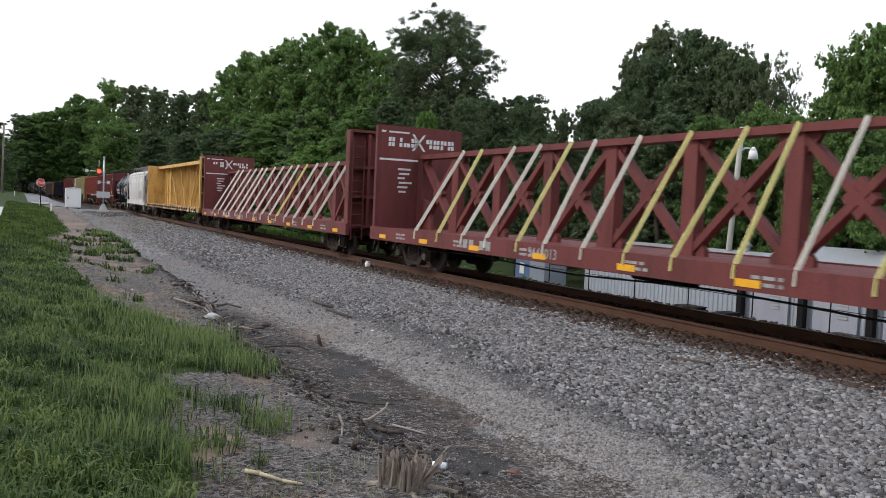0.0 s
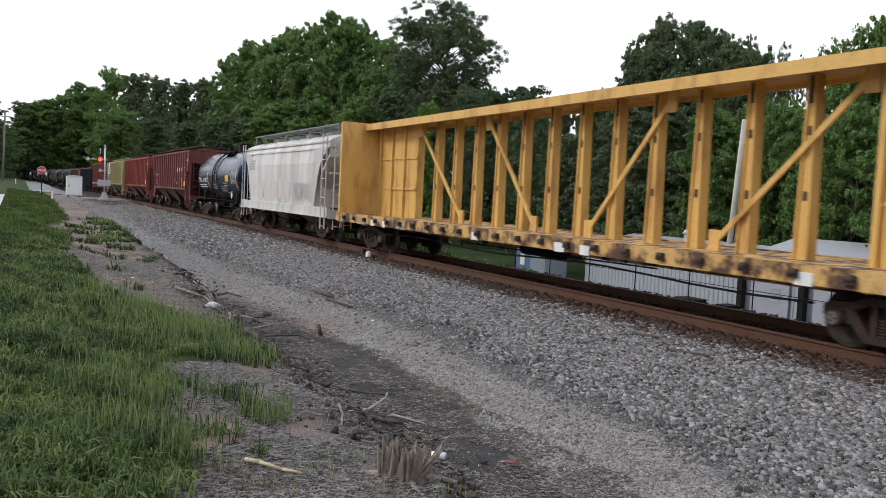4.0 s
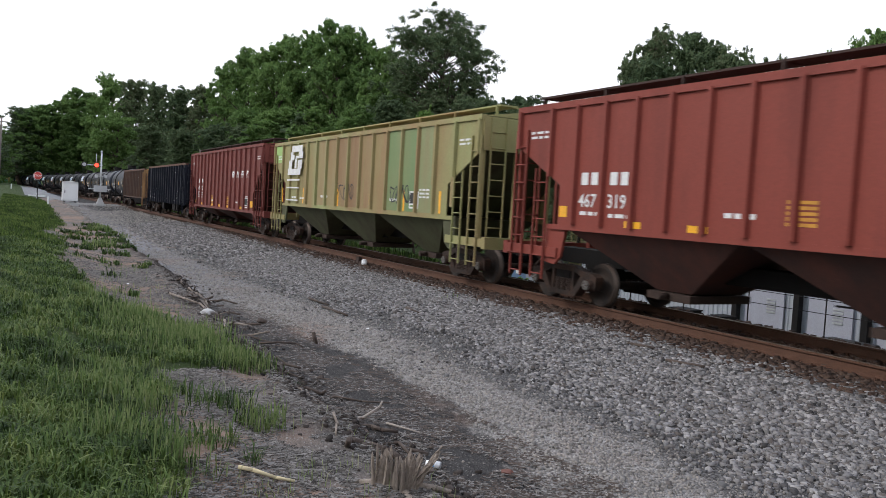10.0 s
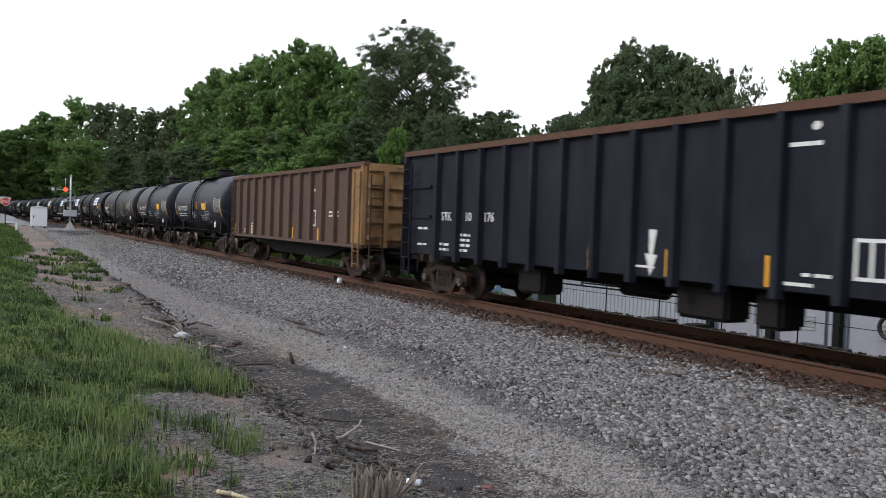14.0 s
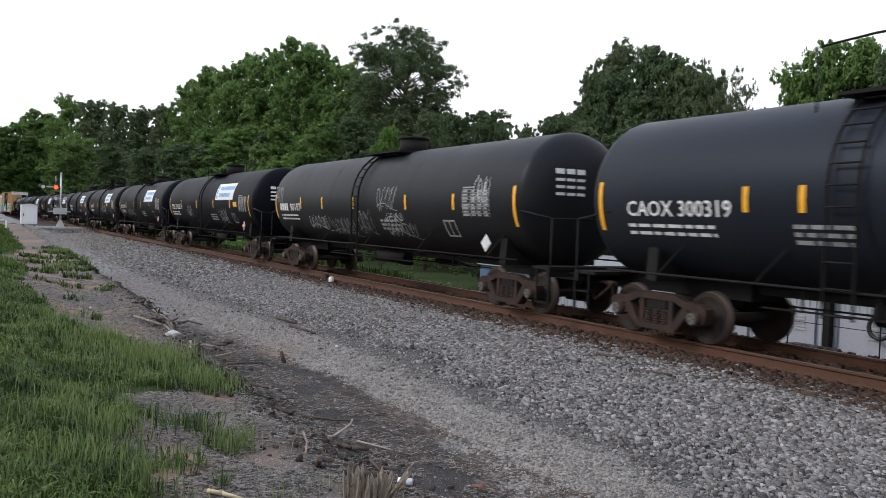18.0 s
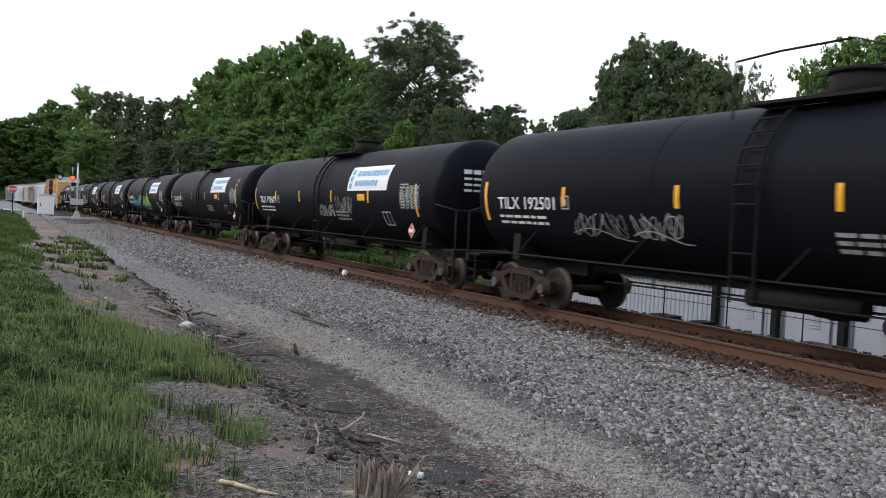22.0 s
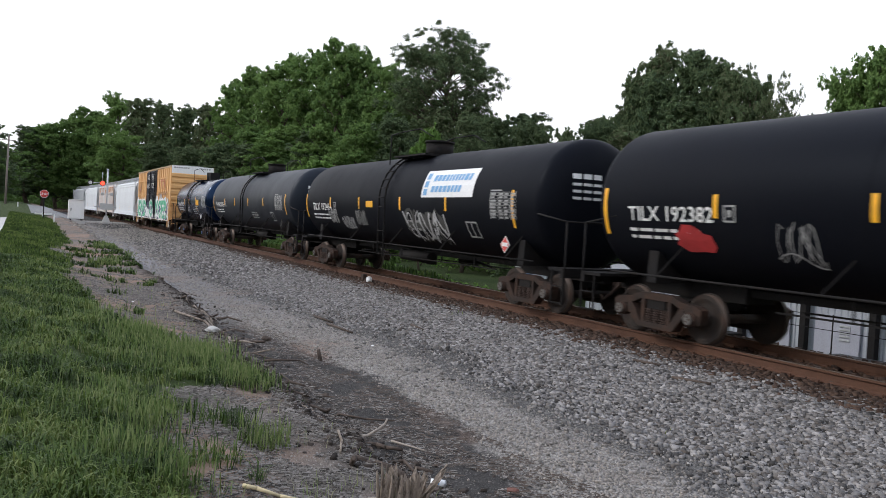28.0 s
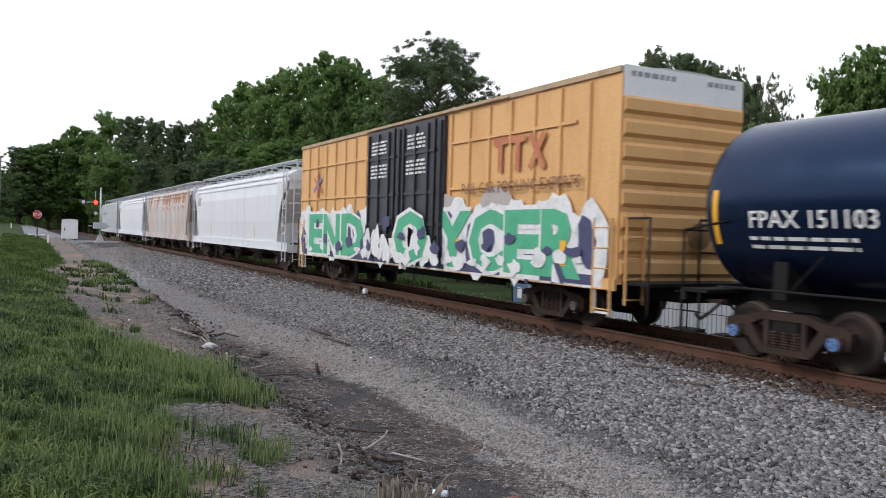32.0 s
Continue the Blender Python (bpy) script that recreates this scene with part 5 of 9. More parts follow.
            decal(bm, *a, flat_side(-y - 0.095), 0.05, 1)
            part("company_mark", bm, MARK_WHITE, car, "large white company mark")
        # single bays that weathered to other shades
        for k, tint in ((4, "tan"), (5, "tan"), (6, "brown"), (7, "brown"), (8, "tan"), (10, "leaf"), (11, "leaf"), (12, "olive")):
            if k + 1 < n:
                bm = bmesh.new()
                decal(bm, ribs_at[k] + 0.07, ribs_at[k + 1] - 0.07, sill + 0.03, eave - 0.08, flat_side(-y - 0.003), 0, 1)
                part("weathered_bay", bm, {"tan": mat("bay_tan", (0.30, 0.25, 0.11), 0.65, 0, (0.27, 0.14, 0.065), 0.85, 0.8, 4, 0.1), "brown": mat("bay_brown", (0.29, 0.20, 0.095), 0.65, 0, (0.22, 0.11, 0.05), 0.85, 0.9, 4, 0.1), "leaf": mat("bay_leaf", (0.15, 0.24, 0.095), 0.65, 0, (0.24, 0.24, 0.11), 0.7, 0.7, 4, 0.1), "olive": mat("bay_olive", (0.23, 0.27, 0.12), 0.65, 0, (0.26, 0.2, 0.1), 0.7, 0.8, 4, 0.1)}[tint], car, "side bay weathered to another shade")
        bm = bmesh.new()
        for k in range(9):
            x = -half + 0.6 + rnd.uniform(0, 2 * half - 1.2)
            bm = bmesh.new()
            decal(bm, x, x + rnd.uniform(0.06, 0.22), rnd.uniform(sill + 0.05, 2.6), eave - 0.06, flat_side(-y - 0.005), 0, 3)
            part("rust_streak", bm, mat("faint_rust", (0.27, 0.19, 0.085), 0.75, 0, (0.29, 0.25, 0.11), 0.8, 2.0, 5), car, "faint brown rust streak")
        bm = bmesh.new()
        decal(bm, -half + 0.02, -half + 1.28, shoulder + 0.02, eave - 0.1, flat_side(-y - 0.003), 0, 2)
        part("fresh_patch", bm, mat("fresh_green_paint", (0.33, 0.50, 0.16), 0.6, 0, (0.22, 0.32, 0.1), 0.3, 1.2, 5), car, "fresher green repaint patch")
        bm = bmesh.new()
        scrawl(bm, -half + 7.5, sill + 0.3, 1.6, 0.5, ls, rnd, 0.04, 4)
        scrawl(bm, -half + 12.2, sill + 0.25, 1.2, 0.5, ls, rnd, 0.04, 3)
        part("graffiti", bm, MARK_BLACK, car, "dark sprayed tag")
    couplers(car, half + 0.45)
    add_bogies(car, -half + 1.35, half - 1.35)
    brake_gear(car, 3.0, 1.0)
    car["q"] = (q_left + q_right) / 2
    CARS.append(car)
    return car


def smooth_hopper(q_left, q_right, paint, label, seed=1, top=4.0, ghost=True, group="hopper cars of the train", stripes=None, long=False):
    """A covered hopper with plain curved sides."""
    rnd = random.Random(seed)
    half = (q_right - q_left) / 2
    car = thing("hopper_car", label, "railcar", group)
    sill = 1.25

    def section(x, shrink=1.0):
        pts = [(-1.50, sill), (-1.56, sill + 0.9), (-1.57, top - 1.1), (-1.50, top - 0.55), (-1.40, top - 0.32), (-1.38, top - 0.24), (-0.95, top - 0.04), (-0.5, top + 0.06)]
        pts = pts + [(-a, b) for a, b in reversed(pts)]
        return [(x, a, sill + (b - sill) * shrink) for a, b in pts]
    bm = bmesh.new()
    loft(bm, [section(x) for x in (-half + 1.33, half - 1.33)], True, True)
    part("shell", bm, paint, car)
    for sg in (-1, 1):
        bm = bmesh.new()
        ends = sorted((sg * (half - 1.335), sg * half))
        loft(bm, [[p for p in section(x) if p[2] > top - 0.6] for x in ends], True, True)
        part("roof_end", bm, paint, car)
    for yy in (-1, 1):
        bm = bmesh.new()
        box(bm, -half, half, yy * 1.50 - 0.045, yy * 1.50 + 0.045, top - 0.60, top - 0.54)
        box(bm, -half, half, yy * 1.43 - 0.05, yy * 1.43 + 0.05, top - 0.36, top - 0.31)
        part("eave_moulding", bm, paint, car)
    # round-cut end sheets
    for sg in (-1, 1):
        for yy in (-1.53, 1.53):
            bm = bmesh.new()
            pts = [(sg * (half - 1.34), top - 0.56), (sg * half, top - 0.56)]
            for off, dz in ((0.03, 0.66), (0.16, 0.74), (0.36, 0.84), (0.56, 0.98), (0.74, 1.18), (0.88, 1.42), (1.0, 1.7), (1.1, 2.0), (1.2, 2.35)):
                pts.append((sg * (half - off), top - 0.02 - dz * (top - sill - 0.02) / 2.73))
            pts += [(sg * (half - 1.30), sill), (sg * (half - 1.34), sill)]
            plate(bm, pts, yy - 0.025, yy + 0.025)
            part("end_wing", bm, paint, car)
    for sg in (-1, 1):
        bm = bmesh.new()
        loft(bm, [[(sg * (half - 0.02), k * 1.45, top - 0.85), (sg * (half - 0.1), k * 1.45, top - 0.78), (sg * (half - 2.2), k * 1.45, sill), (sg * (half - 2.1), k * 1.45, sill)] for k in (-1, 1)])
        part("end_slope", bm, paint, car)
        bm = bmesh.new()
        box(bm, sg * (half - 0.06) - 0.03, sg * (half - 0.06) + 0.03, -1.45, 1.45, top - 0.9, top - 0.3)
        part("end_panel", bm, paint, car)
        bm = bmesh.new()
        box(bm, sg * (half - 0.1) - 0.04, sg * (half - 0.1) + 0.04, -1.4, 1.4, top - 1.5, top - 1.42)
        part("cross_bar", bm, paint, car)
        for yy in (-0.6, 0.6):
            bm = bmesh.new()
            bar(bm, (sg * (half - 0.1), yy, sill - 0.1), (sg * (half - 0.1), yy, top - 0.4), 0.09, 0.07, (0, 1, 0))
            part("end_post", bm, paint, car)
        bm = bmesh.new()
        box(bm, sg * (half + 0.25) - 0.08, sg * (half + 0.25) + 0.08, -1.52, 1.52, sill - 0.38, sill - 0.05)
        part("end_sill", bm, paint, car)
    for sg in (-1, 1):
        bm = bmesh.new()
        box(bm, -half - 0.3, half + 0.3, sg * 1.52 - 0.07, sg * 1.52 + 0.07, sill - 0.32, sill + 0.02)
        box(bm, -half - 0.3, half + 0.3, sg * 1.52 - 0.11, sg * 1.52 + 0.11, sill - 0.34, sill - 0.30)
        part("side_sill", bm, paint, car)
    bm = bmesh.new()
    box(bm, -half - 0.3, half + 0.3, -0.3, 0.3, 0.74, 1.06)
    part("centre_sill", bm, STEEL_DARK, car)
    bays = 4 if long else 2
    bw = (2 * half - 3.6) / bays
    for b in range(bays):
        x0 = -half + 1.8 + b * bw
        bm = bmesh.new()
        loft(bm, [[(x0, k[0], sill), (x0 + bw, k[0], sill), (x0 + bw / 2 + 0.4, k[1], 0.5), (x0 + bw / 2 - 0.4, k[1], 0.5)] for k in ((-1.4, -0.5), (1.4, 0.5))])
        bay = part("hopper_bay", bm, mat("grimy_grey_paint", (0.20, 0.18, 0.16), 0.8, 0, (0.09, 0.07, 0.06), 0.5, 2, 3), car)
        bm = bmesh.new()
        box(bm, x0 + bw / 2 - 0.5, x0 + bw / 2 + 0.5, -0.7, 0.7, 0.34, 0.48)
        tube(bm, (x0 + bw / 2 - 0.7, -0.6, 0.5), (x0 + bw / 2 + 0.9, -0.6, 0.5), 0.1, 8)
        part("discharge_gate", bm, STEEL_RUST, bay)
    for sg in (-1, 1):
        for yy in (-1.6, 1.6):
            ladder(car, sg * (half - 0.12), yy, 0.5, top - 0.1, 0.45, "x", paint, step=0.34)
        ladder(car, sg * (half + 0.2), -1.1, 0.5, top - 0.2, 0.42, "y", paint, "end_ladder")
    def hug(off):
        return lambda x, z: float(np.interp(z, (sill, sill + 0.9, top - 1.1, top - 0.55), (-1.50, -1.56, -1.57, -1.50))) - off
    surf = hug(0.006)
    roof_walk(car, half - 0.1, top + 0.12, mat("dull_walkway_steel", (0.22, 0.22, 0.22), 0.7, 0, (0.1, 0.09, 0.08), 0.5, 3) if not long else GALV, posts=8 if not long else 11, w=0.6)
    bm = bmesh.new()
    for x in ((-half + 3.5, -half + 5.9, -half + 8.85) if not long else (-half + 5, half - 5)):
        decal(bm, x - 0.05, x + 0.05, sill + 0.15, sill + 0.62, surf, nz=1)
    part("reflector", bm, MARK_YELLOW, car)
    bm = bmesh.new()
    stencil(bm, -half + 1.2, top - 0.95, 0.9, 4, surf, rnd, 0.1, 0.02, False)
    part("stencil_lines", bm, MARK_GREY, car, "faded grey stencil block")
    if ghost:
        bm = bmesh.new()
        FADED = mat("faded_pink_spray", (0.55, 0.50, 0.475), 0.7, 0, (0.60, 0.58, 0.55), 0.9, 2.2, 3)
        FADED_LINE = mat("faded_red_spray", (0.50, 0.42, 0.40), 0.7, 0, (0.60, 0.58, 0.55), 0.95, 3, 3)
        FADED_DARK = mat("faded_dark_spray", (0.33, 0.32, 0.32), 0.7, 0, (0.58, 0.56, 0.53), 0.95, 3, 3)
        for k, (gx_, w_, h_) in enumerate(((3.2, 0.45, 0.40), (4.2, 0.55, 0.50), (5.3, 0.45, 0.42), (6.3, 0.5, 0.46), (7.15, 0.42, 0.46))):
            bm = bmesh.new()
            blob(bm, -half + gx_, 1.86, w_, h_, hug(0.008 + 0.0004 * k), rnd, 0.22, 14)
            part("graffiti", bm, FADED, car, "faded pink sprayed letter, partly washed off")
        for k, (gx_, w_, h_) in enumerate(((3.2, 0.48, 0.44), (4.2, 0.58, 0.54), (5.3, 0.48, 0.46), (6.3, 0.53, 0.5), (7.15, 0.45, 0.5))):
            a0 = rnd.uniform(0, 6)
            bm = bmesh.new()
            ribbon(bm, [(-half + gx_ + w_ * rnd.uniform(0.9, 1.1) * math.cos(a0 + a), 1.86 + h_ * rnd.uniform(0.9, 1.1) * math.sin(a0 + a * (1 + 0.4 * (k % 2)))) for a in np.linspace(0, 3.2 + 0.5 * k, 9)], 0.04, hug(0.012 + 0.0004 * k))
            part("graffiti", bm, FADED_LINE, car, "washed-out red outline")
        bm = bmesh.new()
        scrawl(bm, -half + 8.2, 1.5, 1.8, 0.6, hug(0.012), rnd, 0.06, 6)
        part("graffiti", bm, FADED_DARK, car, "worn dark sprayed tag")
        bm = bmesh.new()
        decal(bm, -half + 10.1, -half + 10.3, 1.45, 2.3, hug(0.012), 0.02, 2)
        part("rust_stain", bm, mat("rust_stain", (0.50, 0.36, 0.26), 0.8, 0, (0.58, 0.54, 0.5), 0.8, 3, 4), car, "pale orange rust stain")
    if stripes:
        bm = bmesh.new()
        for k in range(26):
            x = -half + 0.8 + rnd.uniform(0, 2 * half - 1.6)
            bm = bmesh.new()
            decal(bm, x, x + rnd.uniform(0.1, 0.5), top - rnd.uniform(0.7, 1.6), top - 0.35, hug(0.01), rnd.uniform(-0.1, 0.1), 2)
            part("rust_streak", bm, stripes, car, "orange rust streak below the roof")
    couplers(car, half + 0.35)
    add_bogies(car, -half + 1.5, half - 1.5)
    brake_gear(car, 3.0, 1.0)
    car["q"] = (q_left + q_right) / 2
    CARS.append(car)
    return car


# ---- centre-beam lumber flats ----


def centre_beam(q_left, q_right, paint, label, seed=1, straps=True, loaded_yellow=False, number="", top=4.28, group="lumber cars of the train"):
    rnd = random.Random(seed)
    half = (q_right - q_left) / 2
    car = thing("centre_beam_car", label, "railcar", group)
    deck = 1.12
    bm = bmesh.new()
    box(bm, -half, half, -1.50, 1.50, deck - 0.1, deck)
    for sg in (-1, 1):
        box(bm, -half, half, sg * 1.47 - 0.06, sg * 1.47 + 0.06, deck - (0.25 if loaded_yellow else 0.36), deck + 0.03)
    box(bm, -half - 0.4, half + 0.4, -0.35, 0.35, 0.70, 1.04)
    for k in range(13):
        x = -half + 0.8 + k * (2 * half - 1.6) / 12
        box(bm, x - 0.06, x + 0.06, -1.44, 1.44, deck - 0.28, deck - 0.08)
    part("deck", bm, YELLOW_SILL if loaded_yellow else paint, car, "rust-stained yellow deck and sill" if loaded_yellow else "")
    # bulkheads: a flat inner face, a ribbed outer face, side posts
    for sg in (-1, 1):
        xo, xi = sg * (half - 0.02), sg * (half - (0.12 if sg < 0 else 0.30))
        bm = bmesh.new()
        x0, x1 = sorted((xi - sg * 0.004, xi - sg * 0.06))
        box(bm, x0, x1, -1.47, 1.47, deck, top + 0.02)
        # the right-hand face is coloured darker for its rust and shade
        part("bulkhead_face", bm, SHADED_OCHRE_END if loaded_yellow and sg > 0 else paint, car)
        bm = bmesh.new()
        for yy in (-1.42, 1.42):
            x0, x1 = sorted((xi, xo))
            loft(bm, [[(xi, yy + k, deck), (xo, yy + k, deck), (xo - sg * 0.02, yy + k, top), (xi, yy + k, top)] for k in (-0.05, 0.05)])
        for yy in (-0.75, 0.0, 0.75):
            bar(bm, ((xi + xo) / 2, yy, deck), ((xi + xo) / 2, yy, top - 0.1), abs(xo - xi) - 0.02, 0.10, (0, 1, 0))
        for zz in (deck + 0.9, deck + 1.9, top - 0.06):
            x0, x1 = sorted((xi, xo - sg * 0.02))
            box(bm, x0, x1, -1.42, 1.42, zz, zz + 0.09)
        part("bulkhead_frame", bm, paint, car)
        if loaded_yellow and sg > 0:
            continue
        ladder(car, xo + sg * 0.03, -1.15, 0.6, top - 0.3, 0.4, "y", paint, "end_ladder")
        if loaded_yellow:
            continue
        # low gusset next to the bulkhead
        bm = bmesh.new()
        plate(bm, [(xi, deck), (xi - sg * 1.15, deck), (xi - sg * 1.05, deck + 0.45), (xi - sg * 0.75, deck + 0.85), (xi - sg * 0.3, deck + 1.05), (xi, deck + 1.08)], -0.05, 0.05)
        part("gusset_panel", bm, paint, car)
    # the centre truss
    z0, z1 = deck, 3.34
    inner = half - 0.5
    if not loaded_yellow:
        bm = bmesh.new()
        box(bm, -inner, inner, -0.20, 0.20, z1 - 0.06, z1 + 0.08)
        part("top_chord", bm, paint, car)
    n = 10
    w = 2 * inner / n
    if not loaded_yellow:
        for i in range(n + 1):
            x = -inner + i * w
            bm = bmesh.new()
            plate(bm, [(x - 0.17, z0), (x + 0.17, z0), (x + 0.17, z1), (x - 0.17, z1)], -0.12, 0.12)
            for sg in (-1, 1):
                plate(bm, [(x + sg * 0.17, z1), (x + sg * 0.42, z1), (x + sg * 0.42, z1 - 0.12), (x + sg * 0.17, z1 - 0.42)], -0.06, 0.06)
                plate(bm, [(x + sg * 0.17, z0), (x + sg * 0.42, z0), (x + sg * 0.42, z0 + 0.12), (x + sg * 0.17, z0 + 0.42)], -0.06, 0.06)
            part("post", bm, paint, car)
        for i in range(n):
            x = -inner + (i + 0.5) * w
            zm = (z0 + z1) / 2
            bm = bmesh.new()
            plate(bm, [(x - 0.3, zm), (x, zm - 0.34), (x + 0.3, zm), (x, zm + 0.34)], -0.08, 0.08)
            hub = part("cross_brace", bm, paint, car)
            for sx in (-1, 1):
                for sz in (-1, 1):
                    bm = bmesh.new()
                    bar(bm, (x, 0, zm), (x + sx * (w / 2 - 0.12), 0, zm + sz * ((z1 - z0) / 2 - 0.12)), 0.14, 0.20, (0, 1, 0))
                    part("brace_arm", bm, paint, hub)
    else:
        # wedge-shaped posts along the middle, boarded ends, a broad capping above
        bay, edge = (2 * inner - 6.0) / 13, -inner + 3.0
        for i in range(12):
            x = edge + (i + 1) * bay
            bm = bmesh.new()
            plate(bm, [(x - 0.13, z0), (x + 0.13, z0), (x + 0.06, top - 0.15), (x - 0.06, top - 0.15)], -0.07, 0.07)
            for sg in (-1, 1):
                plate(bm, [(x + sg * 0.13 - 0.018, z0), (x + sg * 0.13 + 0.018, z0), (x + sg * 0.06 + 0.018, top - 0.15), (x + sg * 0.06 - 0.018, top - 0.15)], -0.11, 0.11)
            for zz in (z0 + 0.95, z0 + 2.0):
                box(bm, x - 0.035, x + 0.035, -0.082, -0.068, zz, zz + 0.15, 1)
            box(bm, x - 0.05, x + 0.05, -0.082, -0.068, top - 0.42 - 0.1 * (i % 3), top - 0.18, 1)
            part("post", bm, [paint, STEEL_RUST], car)
        for sg in (-1, 1):
            for k in range(3):
                x0, x1 = sorted((sg * (inner - k * 0.98), sg * (inner - k * 0.98 - 0.95)))
                bm = bmesh.new()
                box(bm, x0, x1, -0.12, 0.12, z0, top - 0.15)
                box(bm, x0, x0 + 0.1, -0.2, -0.12, z0, top - 0.15)
                for zz in (z0 + 0.9, z0 + 1.9):
                    box(bm, x0, x1, -0.16, -0.12, zz, zz + 0.07)
                part("side_panel", bm, paint, car)
        bm = bmesh.new()
        box(bm, -inner - 0.3, inner + 0.3, -0.62, 0.62, top - 0.15, top - 0.06)
        for yy in (-0.62, 0.62):
            box(bm, -inner - 0.3, inner + 0.3, yy - 0.03, yy + 0.03, top - 0.24, top - 0.02)
        part("roof_edge", bm, paint, car)
        for low, high in ((1.5, -0.9), (4.6, 2.6), (6.4, 8.4), (9.5, 11.9)):
            bm = bmesh.new()
            xa, xb = edge + (low + 1) * bay, edge + (high + 1) * bay
            bar(bm, (xa, -0.14, z0 + 0.15), (xb, -0.14, top - 0.3), 0.10, 0.05, (0, 1, 0))
            for x, z in ((xa, z0 + 0.18), (xb, top - 0.36)):
                box(bm, x - 0.13, x + 0.13, -0.162, -0.112, z - 0.2, z + 0.2)
            part("brace", bm, paint, car)
        # strap winches and pale placards along the sill
        for k in range(24):
            bm = bmesh.new()
            x = -half + 0.9 + k * (2 * half - 1.8) / 23
            tube(bm, (x - 0.07, -1.56, deck - 0.10), (x + 0.07, -1.56, deck - 0.10), 0.06, 8)
            box(bm, x - 0.09, x + 0.09, -1.60, -1.53, deck - 0.17, deck - 0.13)
            part("winch", bm, STEEL_RUST, car)
        for x, w in ((3.2, 0.25), (4.1, 0.2), (9.6, 0.3), (13.05, 0.34), (13.9, 0.3), (18.9, 0.3), (20.6, 0.25)):
            bm = bmesh.new()
            box(bm, -half + x, -half + x + w, -1.542, -1.53, deck - 0.27, deck - 0.08)
            part("placard", bm, MARK_WHITE, car)
    for x in () if loaded_yellow else np.linspace(-half + 1.0, half - 1.0, 9):
        bm = bmesh.new()
        box(bm, x - 0.24, x + 0.24, -1.542, -1.53, deck - 0.30, deck - 0.18)
        part("reflector", bm, MARK_YELLOW, car)
    bm = bmesh.new()
    surf = flat_side(-1.536)
    for k in range(2 if loaded_yellow else 7):
        stencil(bm, -half + 2.2 + k * 3.2 + rnd.uniform(-0.3, 0.3), deck - 0.16, 0.6, 2, surf, rnd, 0.055, 0.05)
    part("stencil_lines", bm, MARK_GREY, car, "small pale stencils along the sill")
    if number:
        bm = bmesh.new()
        for k in range(4):
            decal(bm, -half + 6.0 + k * 0.3 + (0.2 if k > 1 else 0), -half + 6.22 + k * 0.3 + (0.2 if k > 1 else 0), deck - 0.27, deck - 0.05, surf, nz=1)
        part("stencil_lines", bm, MARK_GREY, car)
        lettering(car, number[:3] + "  " + number[3:], 0.30, -half + 8.9, deck - 0.27, surf, MARK_GREY)
    if not loaded_yellow:
        # worn white mark across each bulkhead's inner face (seen on the trailing end)
        bm = bmesh.new()
        xf = -half + 0.12 + 0.066
        for k in range(9):
            yy = -1.1 + k * 0.26
            zz = top - 0.62
            if k == 4:
                continue
            for a, b, c, d in ((0, 0.09, 0, 0.12), (0.11, 0.21, 0, 0.12), (0, 0.10, 0.15, 0.28), (0.12, 0.21, 0.15, 0.28)):
                if rnd.random() < 0.75:
                    vs = [bm.verts.new((xf, yy + v, zz + w2)) for v, w2 in ((a, c), (b, c), (b, d), (a, d))]
                    bm.faces.new(vs)
        for sgn in (-1, 1):
            vs = [bm.verts.new((xf, -0.06 + sgn * v, zz + w2)) for v, w2 in ((-0.24, -0.1), (-0.16, -0.1), (0.24, 0.42), (0.16, 0.42))]
            bm.faces.new(vs)
        for v0, v1, w0, w1 in ((-1.35, -1.2, 0.42, 0.48), (-1.1, -0.4, 0.42, 0.47), (-1.38, 0.1, -0.44, -0.38)):
            vs = [bm.verts.new((xf, v, top - 0.62 + w2)) for v, w2 in ((v0, w0), (v1, w0), (v1, w1), (v0, w1))]
            bm.faces.new(vs)
        for k in range(6):
            v0 = -0.75 + 0.05 * (k % 2)
            vs = [bm.verts.new((xf, v, top - 1.35 - k * 0.14 + w2)) for v, w2 in ((v0, 0), (v0 + 0.45 - 0.1 * (k % 3), 0), (v0 + 0.45 - 0.1 * (k % 3), 0.06), (v0, 0.06))]
            bm.faces.new(vs)
        part("company_mark", bm, MARK_WHITE, car, "worn white mark on the bulkhead")
    if straps:
        ends = ((3.24, 0.25), (4.61, -0.12), (5.93, 0.2), (7.09, 0.19), (8.44, 0.05), (9.47, -0.1), (10.78, 0.03), (12.04, 0.16), (13.26, 0.26), (14.61, -0.06), (15.73, 0.02), (16.95, 0.15), (18.2, 0.1), (19.45, 0.2), (20.7, 0.05))
        for i, (x, lean) in enumerate(ends):
            x -= half
            for sg in (-1,):
                bm = bmesh.new()
                bar(bm, (x, sg * 1.52, deck + 0.02), (x + lean, sg * 0.22, z1 + 0.09), 0.09, 0.015, (1, 0, 0.3))
                bar(bm, (x, sg * 1.52, deck + 0.02), (x, sg * 1.545, deck - 0.2), 0.09, 0.015, (1, 0, 0))
                part("strap", bm, STRAP_YELLOW if i in ((1, 4, 7, 8, 9, 11, 12, 13) if seed == 1 else (10,)) else STRAP_WHITE, car)
    for sg in (-1, 1):
        bm = bmesh.new()
        for k in (-0.2, 0.2):
            bar(bm, (sg * (half - 0.4) + k, -1.48, 0.35), (sg * (half - 0.4) + k, -1.48, deck - 0.3), 0.03, 0.03, (1, 0, 0))
        bar(bm, (sg * (half - 0.4) - 0.2, -1.48, 0.36), (sg * (half - 0.4) + 0.2, -1.48, 0.36), 0.06, 0.03)
